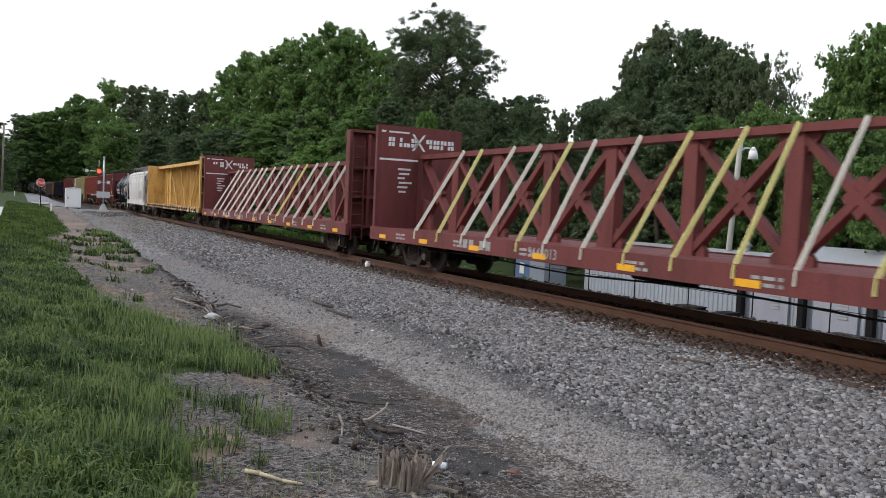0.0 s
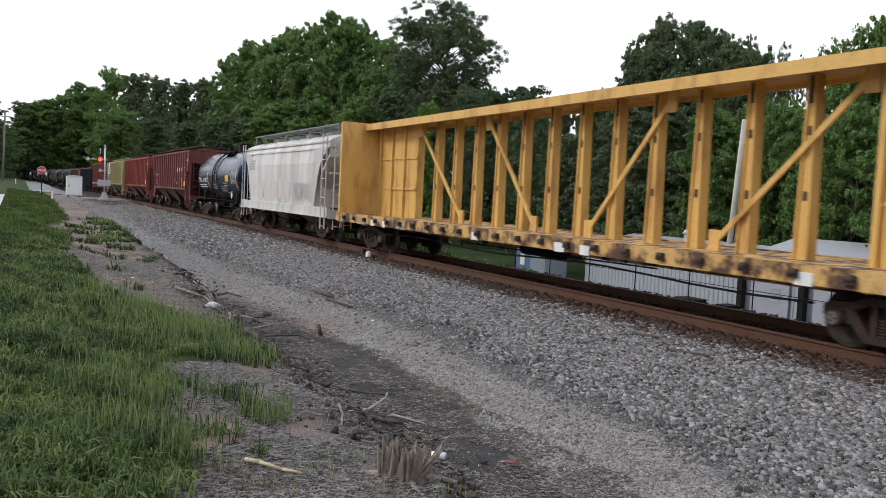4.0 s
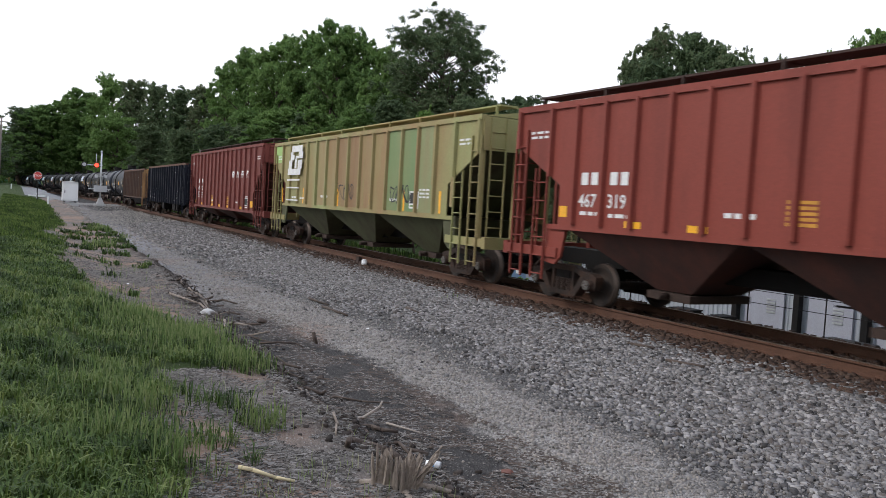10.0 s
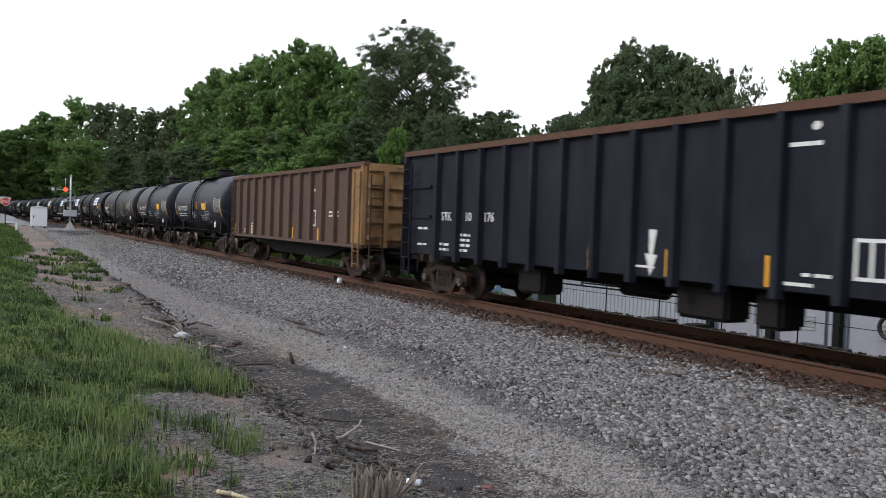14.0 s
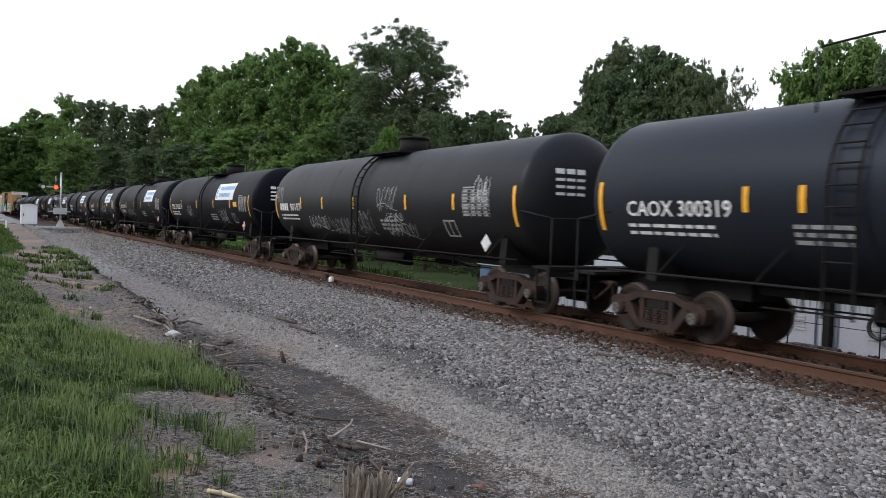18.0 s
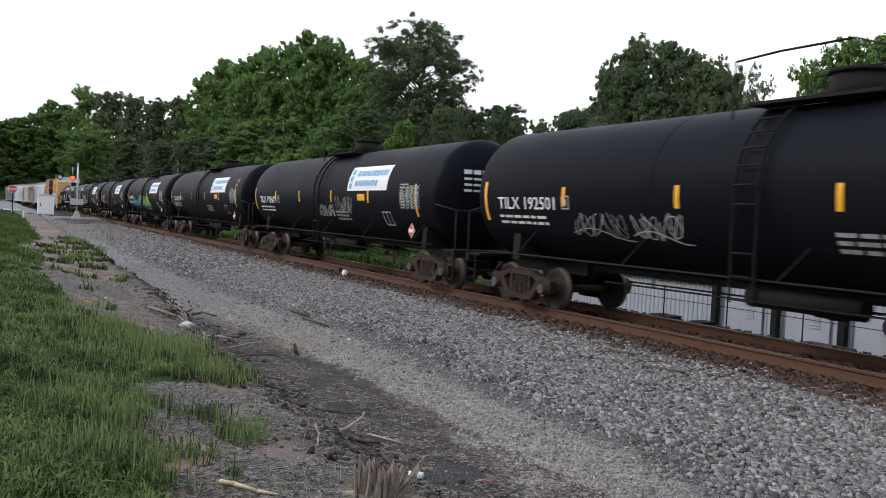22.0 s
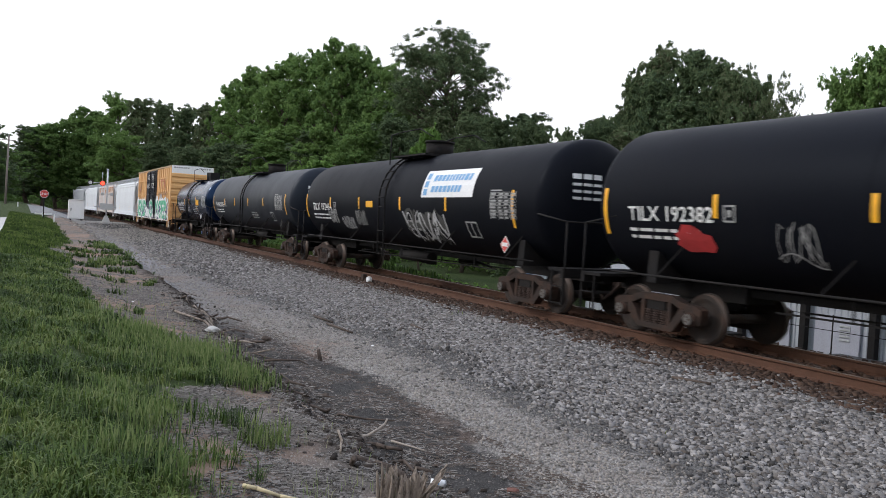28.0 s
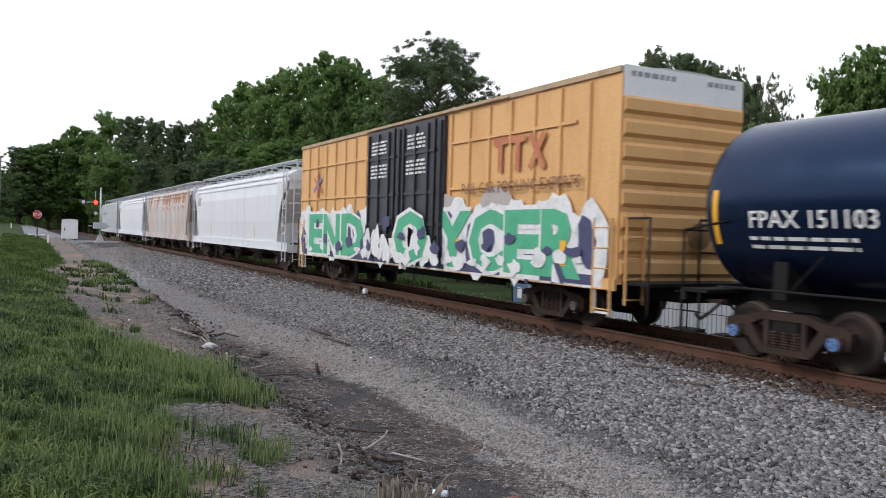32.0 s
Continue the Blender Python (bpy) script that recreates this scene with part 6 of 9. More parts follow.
        part("step", bm, STEEL_DARK, car)
    bm = bmesh.new()
    pts = [(x, -1.2, 0.62 - 0.05 * math.sin((x + half) * 0.8)) for x in np.linspace(-half + 3.5, half - 3.5, 14)]
    for a, b in zip(pts, pts[1:]):
        tube(bm, a, b, 0.02, 5)
    part("brake_cable", bm, STEEL_DARK, car)
    brake_gear(car, 9.0, 0.95)
    couplers(car, half + 0.35)
    add_bogies(car, -half + 2.3, half - 2.3)
    car["q"] = (q_left + q_right) / 2
    CARS.append(car)
    return car


# ---- gondolas ----


def gondola(q_left, q_right, paint, end_paint, label, top, seed=1, ribs=13, number="", fish=False, group="gondola cars of the train", rib_at=None):
    rnd = random.Random(seed)
    half = (q_right - q_left) / 2
    car = thing("gondola_car", label, "railcar", group)
    y, sill = 1.48, 1.05
    low = [(-half, sill), (-half, top), (half, top), (half, sill)]
    if fish:
        # a deep dark centre beam that swells towards the middle, and a bolted flange along the foot
        bm = bmesh.new()
        plate(bm, [(-half + 1.2, sill), (half - 1.2, sill), (half - 1.2, sill - 0.12), (half - 2.8, sill - 0.16), (half - 4.4, sill - 0.52), (-half + 4.4, sill - 0.52), (-half + 2.8, sill - 0.16), (-half + 1.2, sill - 0.12)], -1.0, -0.8)
        part("belly_beam", bm, STEEL_DARK, car, "dark swelling centre beam")
        bm = bmesh.new()
        box(bm, -half + 0.05, half - 0.05, -y - 0.10, -y - 0.002, sill - 0.03, sill + 0.07)
        part("foot_flange", bm, paint, car)
    for sg in (-1, 1):
        bm = bmesh.new()
        plate(bm, low, sg * y, sg * (y - 0.05))
        part("side_sheet", bm, paint, car)
        bm = bmesh.new()
        box(bm, -half, half, sg * y - 0.10, sg * y + 0.10, top - 0.03, top + 0.10)
        part("top_rail", bm, RAIL_STEEL, car, "rust-orange top rail")
    for i in range(ribs + 1):
        x = -half + 0.1 + i * (2 * half - 0.2) / ribs
        if rib_at:
            x = -half + min(0.1 if i == 0 else rib_at[0] + rib_at[1] * (i - 1), 2 * half - 0.1) if i < ribs else half - 0.1
        for sg in (-1, 1):
            bm = bmesh.new()
            zb = sill - 0.12 if not fish else sill + 0.075
            loft(bm, [[(x - 0.10, sg * y, z), (x - 0.06, sg * (y + 0.12), z), (x + 0.06, sg * (y + 0.12), z), (x + 0.10, sg * y, z)] for z in (zb, top - 0.02)])
            part("rib", bm, paint if not (end_paint != paint and i == ribs) else end_paint, car)
    if end_paint != paint:
        bm = bmesh.new()
        box(bm, half - 1.3, half - 0.01, -y - 0.012, -y - 0.002, sill + 0.1, top - 0.05)
        part("repaint_patch", bm, end_paint, car, "ochre repainted corner")
    for sg in (-1, 1):
        bm = bmesh.new()
        x0, x1 = sorted((sg * half, sg * (half - 0.06)))
        box(bm, x0, x1, -y, y, sill, top + 0.06)
        wall = part("end_wall", bm, end_paint if sg > 0 else paint, car)
        for zz in np.linspace(sill + 0.3, top - 0.1, 5):
            bm = bmesh.new()
            x0, x1 = sorted((sg * half, sg * (half + 0.12)))
            box(bm, x0, x1, -y + 0.05, y - 0.05, zz - 0.07, zz + 0.07)
            part("end_rib", bm, end_paint if sg > 0 else paint, wall)
        for yy in (-0.9, 0.9):
            bm = bmesh.new()
            x0, x1 = sorted((sg * half, sg * (half + 0.14)))
            box(bm, x0, x1, yy - 0.08, yy + 0.08, sill, top)
            part("end_post", bm, end_paint if sg > 0 else paint, wall)
        ladder(car, sg * (half + 0.16), -1.2, 0.5, top - 0.3, 0.42, "y", STEEL_RUST if fish else paint, "end_ladder")
        ladder(car, sg * (half - 0.35), -y - 0.15, 0.45, top - 0.2, 0.42, "x", end_paint if sg > 0 else paint)
    bm = bmesh.new()
    box(bm, -half, half, -y + 0.05, y - 0.05, sill - 0.02, sill + 0.08)
    box(bm, -half - 0.3, half + 0.3, -0.35, 0.35, 0.72, 1.02)
    part("floor_frame", bm, STEEL_DARK, car)
    surf = flat_side(-y - 0.008)
    for x in ([-half + k for k in (0.25, 2.75, 5.35, 7.9, 10.45, 12.95)] if not rib_at else [-half + k for k in (0.15, 3.66, 5.66, 7.57, 9.55, 11.52, 15.2)]):
        bm = bmesh.new()
        decal(bm, x - 0.05, x + 0.05, sill + 0.03, sill + 0.48, flat_side(-y - 0.01), nz=1)
        part("reflector", bm, MARK_YELLOW, car)
    bm = bmesh.new()
    stencil(bm, -half + 0.72, sill + 0.62, 0.55, 1, surf, rnd, 0.06, 0.3)
    stencil(bm, -half + 0.72, sill + 0.22, 0.55, 1, surf, rnd, 0.05, 0.3)
    stencil(bm, -half + 1.72, sill + 0.25, 0.6, 2, surf, rnd, 0.06, 0.06)
    stencil(bm, -half + 2.75, sill + 0.5, 0.55, 4, surf, rnd, 0.06, 0.06)
    if rib_at:
        plate(bm, [(-half + 9.10, sill + 0.80), (-half + 9.28, sill + 0.80), (-half + 9.20, sill + 0.38), (-half + 9.30, sill + 0.38), (-half + 9.16, sill + 0.02), (-half + 9.02, sill + 0.40), (-half + 9.12, sill + 0.38)], -y - 0.010, -y - 0.006)
        blob(bm, -half + 12.2, top - 0.25, 0.07, 0.06, surf, rnd, 0.1, 10)
        stencil(bm, -half + 11.75, top - 0.52, 0.55, 1, surf, rnd, 0.06, 0.06, False)
        stencil(bm, -half + 11.75, sill + 0.08, 0.5, 1, surf, rnd, 0.05, 0.06, False)
        stencil(bm, -half + 8.75, sill + 0.15, 0.5, 1, surf, rnd, 0.04, 0.06, False)
    if not rib_at:
        stencil(bm, half - 2.9, sill + 1.0, 0.8, 2, surf, rnd, 0.06, 0.06)
        stencil(bm, half - 4.8, top - 0.7, 0.6, 1, surf, rnd, 0.08, 0.06)
    x0, z0 = (half - 4.6, sill + 0.55) if not rib_at else (-half + 12.83, sill + 0.22)
    for a in ((x0, x0 + 0.5, z0, z0 + 0.05), (x0, x0 + 0.5, z0 + 0.5, z0 + 0.55), (x0, x0 + 0.05, z0, z0 + 0.55), (x0 + 0.45, x0 + 0.5, z0, z0 + 0.55), (x0 + 0.22, x0 + 0.27, z0, z0 + 0.55)):
        decal(bm, *a, surf, nz=1)
    if rib_at:
        stencil(bm, -half + 14.15, sill + 0.62, 0.6, 2, surf, rnd, 0.06, 0.05)
        stencil(bm, -half + 13.92, sill + 0.22, 0.62, 1, surf, rnd, 0.05, 0.05)
        stencil(bm, -half + 12.07, sill + 0.22, 0.55, 1, surf, rnd, 0.05, 0.05)
    part("stencil_lines", bm, MARK_WHITE, car, "white stencils between the ribs")
    if rib_at:
        for zz in (sill + 0.95, sill + 1.7):
            for a, b in ((-half + 0.2, -half + 1.4), (half - 2.2, half - 0.2)):
                bm = bmesh.new()
                box(bm, a, b, -y - 0.05, -y - 0.002, zz - 0.04, zz + 0.04)
                part("end_brace", bm, paint, car)
        for x, w in ((-3.2, 0.9), (1.4, 1.1), (3.0, 0.5)):
            bm = bmesh.new()
            box(bm, x, x + w, -1.2, -0.6, 0.42, sill - 0.05)
            bmesh.ops.bevel(bm, geom=bm.edges[:], offset=0.06, segments=2, affect="EDGES")
            part("underfloor_box", bm, STEEL_DARK, car)
    if number:
        for k, txt in enumerate(number):
            lettering(car, txt, 0.29, -half + (1.93, 3.05, 3.86)[k], sill + 0.86, surf, MARK_WHITE)
    couplers(car, half + 0.4)
    add_bogies(car, -half + 1.5, half - 1.5)
    if not fish:
        brake_gear(car, 6.0, 0.95)
    car["q"] = (q_left + q_right) / 2
    CARS.append(car)
    return car


# ---- the box car ----


def box_car(q_left, q_right, label, seed=1):
    rnd = random.Random(seed)
    half = (q_right - q_left) / 2
    car = thing("box_car", label, "railcar")
    y, z0, z1 = 1.53, 0.98, 4.93
    for sg in (-1, 1):
        bm = bmesh.new()
        box(bm, -half, half, min(sg * y, sg * (y - 0.05)), max(sg * y, sg * (y - 0.05)), z0, z1)
        part("side_sheet", bm, BOX_YELLOW, car)
    dx0, dx1 = -half + 6.85, -half + 11.85
    xs = [x for x in np.arange(-half + 0.95, half - 0.5, 0.93) if not dx0 - 0.15 < x < dx1 + 0.15]
    for x in xs:
        bm = bmesh.new()
        loft(bm, [[(x - 0.055, -y, z), (x - 0.035, -y - 0.055, z), (x + 0.035, -y - 0.055, z), (x + 0.055, -y, z)] for z in (z0 + 0.2, z1 - 0.12)])
        part("rib", bm, BOX_YELLOW, car)
    for a, b in ((-half + 0.05, dx0 - 0.1), (dx1 + 0.1, half - 1.3)):
        for zz in (2.05, 2.95, 4.1):
            bm = bmesh.new()
            box(bm, a, b, -y - 0.045, -y - 0.002, zz - 0.035, zz + 0.035)
            part("side_rail", bm, BOX_YELLOW, car)
    bm = bmesh.new()
    box(bm, half - 0.12, half + 0.0, -y - 0.012, -y, z0, z1)
    box(bm, -half, -half + 0.12, -y - 0.012, -y, z0, z1)
    box(bm, -half, half, -y - 0.06, -y, z0 - 0.12, z0 + 0.1)
    part("sill", bm, BOX_YELLOW, car)
    bm = bmesh.new()
    box(bm, -half, half, -y - 0.05, -y + 0.02, z1 - 0.06, z1 + 0.05)
    box(bm, dx0 - 0.3, dx1 + 3.0, -y - 0.1, -y - 0.04, z1 - 0.04, z1 + 0.0)
    part("top_rail", bm, mat("dusty_tan_steel", (0.42, 0.30, 0.18), 0.7, 0, (0.2, 0.14, 0.1), 0.5, 2), car, "dusty top rail and door track")
    bm = bmesh.new()
    loft(bm, [[(x, -y, z1), (x, -0.5, z1 + 0.12), (x, 0.5, z1 + 0.12), (x, y, z1)] for x in (-half, half)])
    part("roof", bm, GALV, car, "galvanised roof")
    # two plug doors
    DOOR = mat("door_blue_black_paint", (0.030, 0.034, 0.045), 0.5, 0, (0.06, 0.06, 0.065), 0.4, 2, 4)
    for k, (a, b) in enumerate(((dx0, (dx0 + dx1) / 2 - 0.03), ((dx0 + dx1) / 2 + 0.03, dx1))):
        bm = bmesh.new()
        box(bm, a, b, -y - 0.10, -y - 0.005, z0 + 0.12, z1 - 0.1)
        d = part("door", bm, DOOR, car, "dark plug door")
        for x in np.linspace(a + 0.12, b - 0.12, 4):
            bm = bmesh.new()
            bar(bm, (x, -y - 0.13, z0 + 0.2), (x, -y - 0.13, z1 - 0.2), 0.07, 0.06, (1, 0, 0))
            part("door_stiffener", bm, DOOR, d)
        for zz in (1.5, 2.05, 2.9, 4.0):
            bm = bmesh.new()
            box(bm, a + 0.03, b - 0.03, -y - 0.135, -y - 0.095, zz - 0.04, zz + 0.04)
            part("door_stiffener", bm, DOOR, d)
        bm = bmesh.new()
        bar(bm, (b - 0.35, -y - 0.17, z0 + 0.15), (b - 0.35, -y - 0.17, z1 - 0.15), 0.05, 0.05, (1, 0, 0))
        bar(bm, (b - 0.75, -y - 0.18, z0 + 0.75), (b - 0.2, -y - 0.18, z0 + 0.75), 0.05, 0.05)
        tube(bm, (b - 0.5, -y - 0.15, 1.35), (b - 0.5, -y - 0.2, 1.35), 0.16, 12)
        part("lock_gear", bm, STEEL_DARK, d)
        bm = bmesh.new()
        stencil(bm, a + 0.35, 4.45, 1.1, 4, flat_side(-y - 0.142), rnd, 0.06, 0.05)
        stencil(bm, a + 0.3, 3.75, 1.2, 4, flat_side(-y - 0.142), rnd, 0.06, 0.05)
        part("stencil_lines", bm, MARK_WHITE, d)
    # ends: corrugated, white band above
    for sg in (-1, 1):
        bm = bmesh.new()
        box(bm, min(sg * half, sg * (half - 0.06)), max(sg * half, sg * (half - 0.06)), -y + 0.05, y, z0, z1 + 0.05)
        wall = part("end_wall", bm, BOX_YELLOW, car)
        for i in range(8):
            zz = z0 + 0.3 + i * 0.43
            bm = bmesh.new()
            loft(bm, [[(sg * half, yy, zz - 0.17), (sg * (half + 0.07), yy, zz - 0.10), (sg * (half + 0.07), yy, zz + 0.10), (sg * half, yy, zz + 0.17)] for yy in (-y + 0.04, y - 0.04)])
            part("corrugation", bm, BOX_YELLOW, wall)
        bm = bmesh.new()
        x0, x1 = sorted((sg * half, sg * (half + 0.012)))
        box(bm, x0, x1, -y + 0.02, y - 0.02, z1 - 0.5, z1 + 0.08)
        part("white_band", bm, WHITE_PAINT, car, "white painted band on the end")
        bm = bmesh.new()
        for a, b in ((-1.35, -0.3), (0.55, 1.3)):
            yy = a
            while yy < b:
                x = sg * (half + 0.016)
                w = rnd.uniform(0.08, 0.16)
                bm.faces.new([bm.verts.new((x, v, w2)) for v, w2 in ((yy, z1 - 0.12), (yy + w, z1 - 0.12), (yy + w, z1 - 0.02), (yy, z1 - 0.02))])
                yy += w + 0.04
        part("end_stencil", bm, MARK_GREY, car)
        # end platform, ladder, brake gear
        bm = bmesh.new()
        x0, x1 = sorted((sg * half, sg * (half + 0.75)))
        box(bm, x0, x1, -1.4, 1.4, 0.98, 1.04)
        part("end_platform", bm, STEEL_DARK, car)
        rail_of(car, [(sg * (half + 0.7), -1.4, 0.5), (sg * (half + 0.7), -1.4, 2.2), (sg * (half + 0.08), -1.4, 2.2)], 0.025, STEEL_RUST, "grab_iron")
        rail_of(car, [(sg * (half + 0.7), -0.2, 1.0), (sg * (half + 0.7), -0.2, 2.2), (sg * (half + 0.7), 1.4, 2.2), (sg * (half + 0.7), 1.4, 0.5)], 0.025, STEEL_DARK, "end_rail")
        rail_of(car, [(sg * (half + 0.7), -0.2, 1.6), (sg * (half + 0.7), 1.4, 1.6)], 0.02, STEEL_DARK, "end_rail")
        ladder(car, sg * (half + 0.1), -1.2, 0.6, 2.3, 0.42, "y", BOX_YELLOW, "end_ladder")
        ladder(car, sg * (half - 0.35), -y - 0.07, 0.4, 2.2, 0.5, "x", BOX_YELLOW)
        bm = bmesh.new()
        tube(bm, (sg * (half + 0.16), 0.3, 1.9), (sg * (half + 0.22), 0.3, 1.9), 0.26, 16)
        tube(bm, (sg * (half + 0.08), 0.3, 1.9), (sg * (half + 0.3), 0.3, 1.9), 0.1, 8)
        part("brake_wheel", bm, GON_OCHRE, car)
        bm = bmesh.new()
        for k in (-0.22, 0.22):
            bar(bm, (sg * (half - 0.4) + k, -1.53, 0.42), (sg * (half - 0.4) + k, -1.53, 0.9), 0.04, 0.04, (1, 0, 0))
        bar(bm, (sg * (half - 0.4) - 0.22, -1.53, 0.43), (sg * (half - 0.4) + 0.22, -1.53, 0.43), 0.08, 0.04)
        part("step", bm, WHITE_PAINT, car)
    bm = bmesh.new()
    box(bm, -half - 0.5, half + 0.5, -0.35, 0.35, 0.66, 1.0)
    box(bm, -half + 5, half - 5, -0.9, -0.75, 0.62, 0.95)
    part("underframe", bm, STEEL_DARK, car)
    # writing
    ls = flat_side(-y - 0.062)
    bm = bmesh.new()
    tx = dx1 + 2.35
    for k in range(2):
        decal(bm, tx + k * 0.72, tx + k * 0.72 + 0.62, 3.86, 4.02, ls, nz=1)
        decal(bm, tx + k * 0.72 + 0.22, tx + k * 0.72 + 0.40, 3.25, 3.86, ls, nz=1)
    for sgn in (-1, 1):
        pts = [(tx + 1.78 - sgn * 0.26, 3.26), (tx + 1.78 + sgn * 0.26, 4.0)]
        ribbon(bm, pts, 0.17, ls)
    part("company_mark", bm, mat("faded_red_stencil", (0.47, 0.14, 0.07), 0.7, 0, (0.55, 0.30, 0.11), 0.6, 6), car, "faded red company mark")
    lettering(car, "RAIL CAR POOLING EXPERTS", 0.36, dx1 + 0.95, 2.80, flat_side(-y - 0.088), mat("faded_brown_stencil", (0.22, 0.11, 0.06), 0.7, 0, (0.4, 0.2, 0.08), 0.5, 6), span=4.75)
    bm = bmesh.new()
    for a in np.linspace(0, math.pi, 4)[:-1]:
        ribbon(bm, [(-half + 2.0 - 0.45 * math.cos(a + 0.5), 3.45 - 0.5 * math.sin(a + 0.5)), (-half + 2.0 + 0.45 * math.cos(a + 0.5), 3.45 + 0.5 * math.sin(a + 0.5))], 0.12, ls, 0 if a < 1 else 1)
    part("star_mark", bm, [mat("faded_blue_stencil", (0.12, 0.16, 0.42), 0.7), mat("faded_red_stencil", (0.44, 0.10, 0.06))], car, "faded blue and red star mark")
    # the long painted piece along the foot: white cloud outline, navy edge, green letters
    bm = bmesh.new()
    decal(bm, -half + 0.1, half - 0.35, z0 - 0.1, z0 + 0.28, flat_side(-y - 0.064), 0, 1)
    for k in range(34):
        x = -half + 0.5 + k * (2 * half - 1.2) / 33
        blob(bm, x, 1.75 + 0.12 * math.sin(k * 1.7), 0.52, 0.78 + 0.14 * math.sin(k * 2.3), flat_side(-y - 0.0665 - 0.0002 * k), rnd, 0.1, 16)
    part("graffiti", bm, SPRAY_WHITE, car, "sprayed white cloud outline")
    bm = bmesh.new()
    for k in range(20):
        x = -half + 0.7 + k * (2 * half - 1.6) / 19 + rnd.uniform(-0.2, 0.2)
        blob(bm, x, rnd.uniform(1.3, 1.9), rnd.uniform(0.18, 0.4), rnd.uniform(0.35, 0.6), flat_side(-y - 0.076 - 0.0002 * k), rnd, 0.25, 12)
    decal(bm, -half + 0.6, half - 0.6, z0 - 0.06, z0 + 0.14, flat_side(-y - 0.0775), 0, 1)
    part("graffiti", bm, SPRAY_NAVY, car, "sprayed navy shading")
    # the green letters, fat and close-set; one runs over the doors
    for k, (ch, la, lb, out) in enumerate((("E", 1.1, 2.7, 0.084), ("N", 2.7, 4.4, 0.085), ("D", 4.45, 6.5, 0.086), ("O", 9.1, 11.2, 0.215), ("Y", 11.6, 13.3, 0.084), ("C", 13.2, 14.75, 0.085), ("E", 14.7, 16.2, 0.086), ("R", 16.15, 17.6, 0.087))):
        for face, grow, zz in ((SPRAY_WHITE, 0.10, 0.0), (SPRAY_GREEN, 0.045, 0.004)):
            lettering(car, ch, 1.8, -half + la + 0.05, 1.08, flat_side(-y - out - zz), face, "graffiti", "sprayed white outline" if face == SPRAY_WHITE else "sprayed green letter", lb - la, 0.0, grow)
    bm = bmesh.new()
    for k in range(7):
        blob(bm, dx0 + 0.3 + k * 0.66, 1.45 + 0.12 * math.sin(k * 2.0), 0.34, 0.42, flat_side(-y - 0.205 - 0.0004 * k), rnd, 0.3, 14)
    part("graffiti", bm, SPRAY_WHITE, car, "sprayed white patch across the doors")
    # white and navy sprayed over the letters
    for face, count, what in ((SPRAY_WHITE, 26, "white fill running over the letters"), (SPRAY_NAVY, 16, "navy dabs over the letters")):
        bm = bmesh.new()
        for k in range(count):
            x = -half + 0.9 + k * (2 * half - 2.0) / (count - 1) + rnd.uniform(-0.25, 0.25)
            on_door = dx0 - 0.2 < x < dx1 + 0.2
            blob(bm, x, rnd.uniform(1.05, 1.5) if face == SPRAY_WHITE else rnd.uniform(1.2, 2.2), rnd.uniform(0.10, 0.30), rnd.uniform(0.08, 0.26), flat_side(-y - (0.228 if on_door else 0.1) - 0.0004 * k - (0.0 if face == SPRAY_WHITE else 0.012)), rnd, 0.35, 11)
        part("graffiti", bm, face, car, what)
    bm = bmesh.new()
    for x, z, rx, rz in ((dx1 + 2.6, 2.45, 0.75, 0.5), (half - 1.9, 1.95, 0.7, 0.6), (dx1 + 0.2, 2.2, 0.6, 0.6)):
        blob(bm, x, z, rx, rz, flat_side(-y - 0.0645), rnd, 0.12, 18)
    part("graffiti", bm, SPRAY_GREY, car, "grey overspray")
    bm = bmesh.new()
    decal(bm, half - 1.65, half - 1.45, 1.25, 1.75, flat_side(-y - 0.092), 0, 1)
    decal(bm, -half + 12.6, -half + 12.8, 1.45, 1.7, flat_side(-y - 0.092), 0, 1)
    part("reflector", bm, MARK_YELLOW, car)
    couplers(car, half + 0.75)
    add_bogies(car, -half + 2.6, half - 2.6)
    brake_gear(car, 7.0, 0.95)
    car["q"] = (q_left + q_right) / 2
    CARS.append(car)
    return car


# ---- the train, from its head end ----
CARS = []
RED_FLAT = "dark red steel centre-beam lumber flatcar with loose yellow straps"
centre_beam(-23.6, 0.6, OXIDE_OLD, RED_FLAT, 1, number="564013")
centre_beam(-49.8, -25.75, OXIDE_OLD, RED_FLAT, 2, number="564134")
centre_beam(-73.4, -50.9, YELLOW_CAR, "weathered yellow centre-beam lumber car with close stakes", 3, False, True, top=4.25)
smooth_hopper(-86.5, -74.5, WHITE_CAR, "grey-white two-bay covered hopper with faded graffiti", 4, 3.98)
tank_car(-98.6, -88.0, TANK_GLOSS, "glossy blue-black short tank car with white stencils", "FPAX", "141072", r=1.42, zc=2.42, bars=(2.8, 4.86, 9.8), seed=5, panel_yellow=7.3, dome="twin", text=(0.2, 2.6), data=8.6)
ribbed_hopper(-117.7, -100.9, OXIDE_OLD, "dull red three-bay ribbed covered hopper", "431687", "swoosh", 6, top=4.10, pitch=0.88, reflect=(3.82, 6.33, 8.21, 10.07, 12.63), warnings_at=(5.44, 10.98))
ribbed_hopper(-136.7, -119.5, OXIDE_BRIGHT, "brick red three-bay ribbed covered hopper", "467319", "swoosh", 7, top=4.08, pitch=0.88, reflect=(3.89, 5.46, 9.34, 11.92, 13.64), warnings_at=(7.41,), logo_x=11.75, test_box=14.46)
ribbed_hopper(-155.6, -138.3, GREEN_PAINT, "faded green rust-streaked covered hopper", "", "block", 8, top=4.08, pitch=1.05, reflect=(1.3, 3.98, 7.75, 10.58, 13.08, 15.3), test_box=13.75)
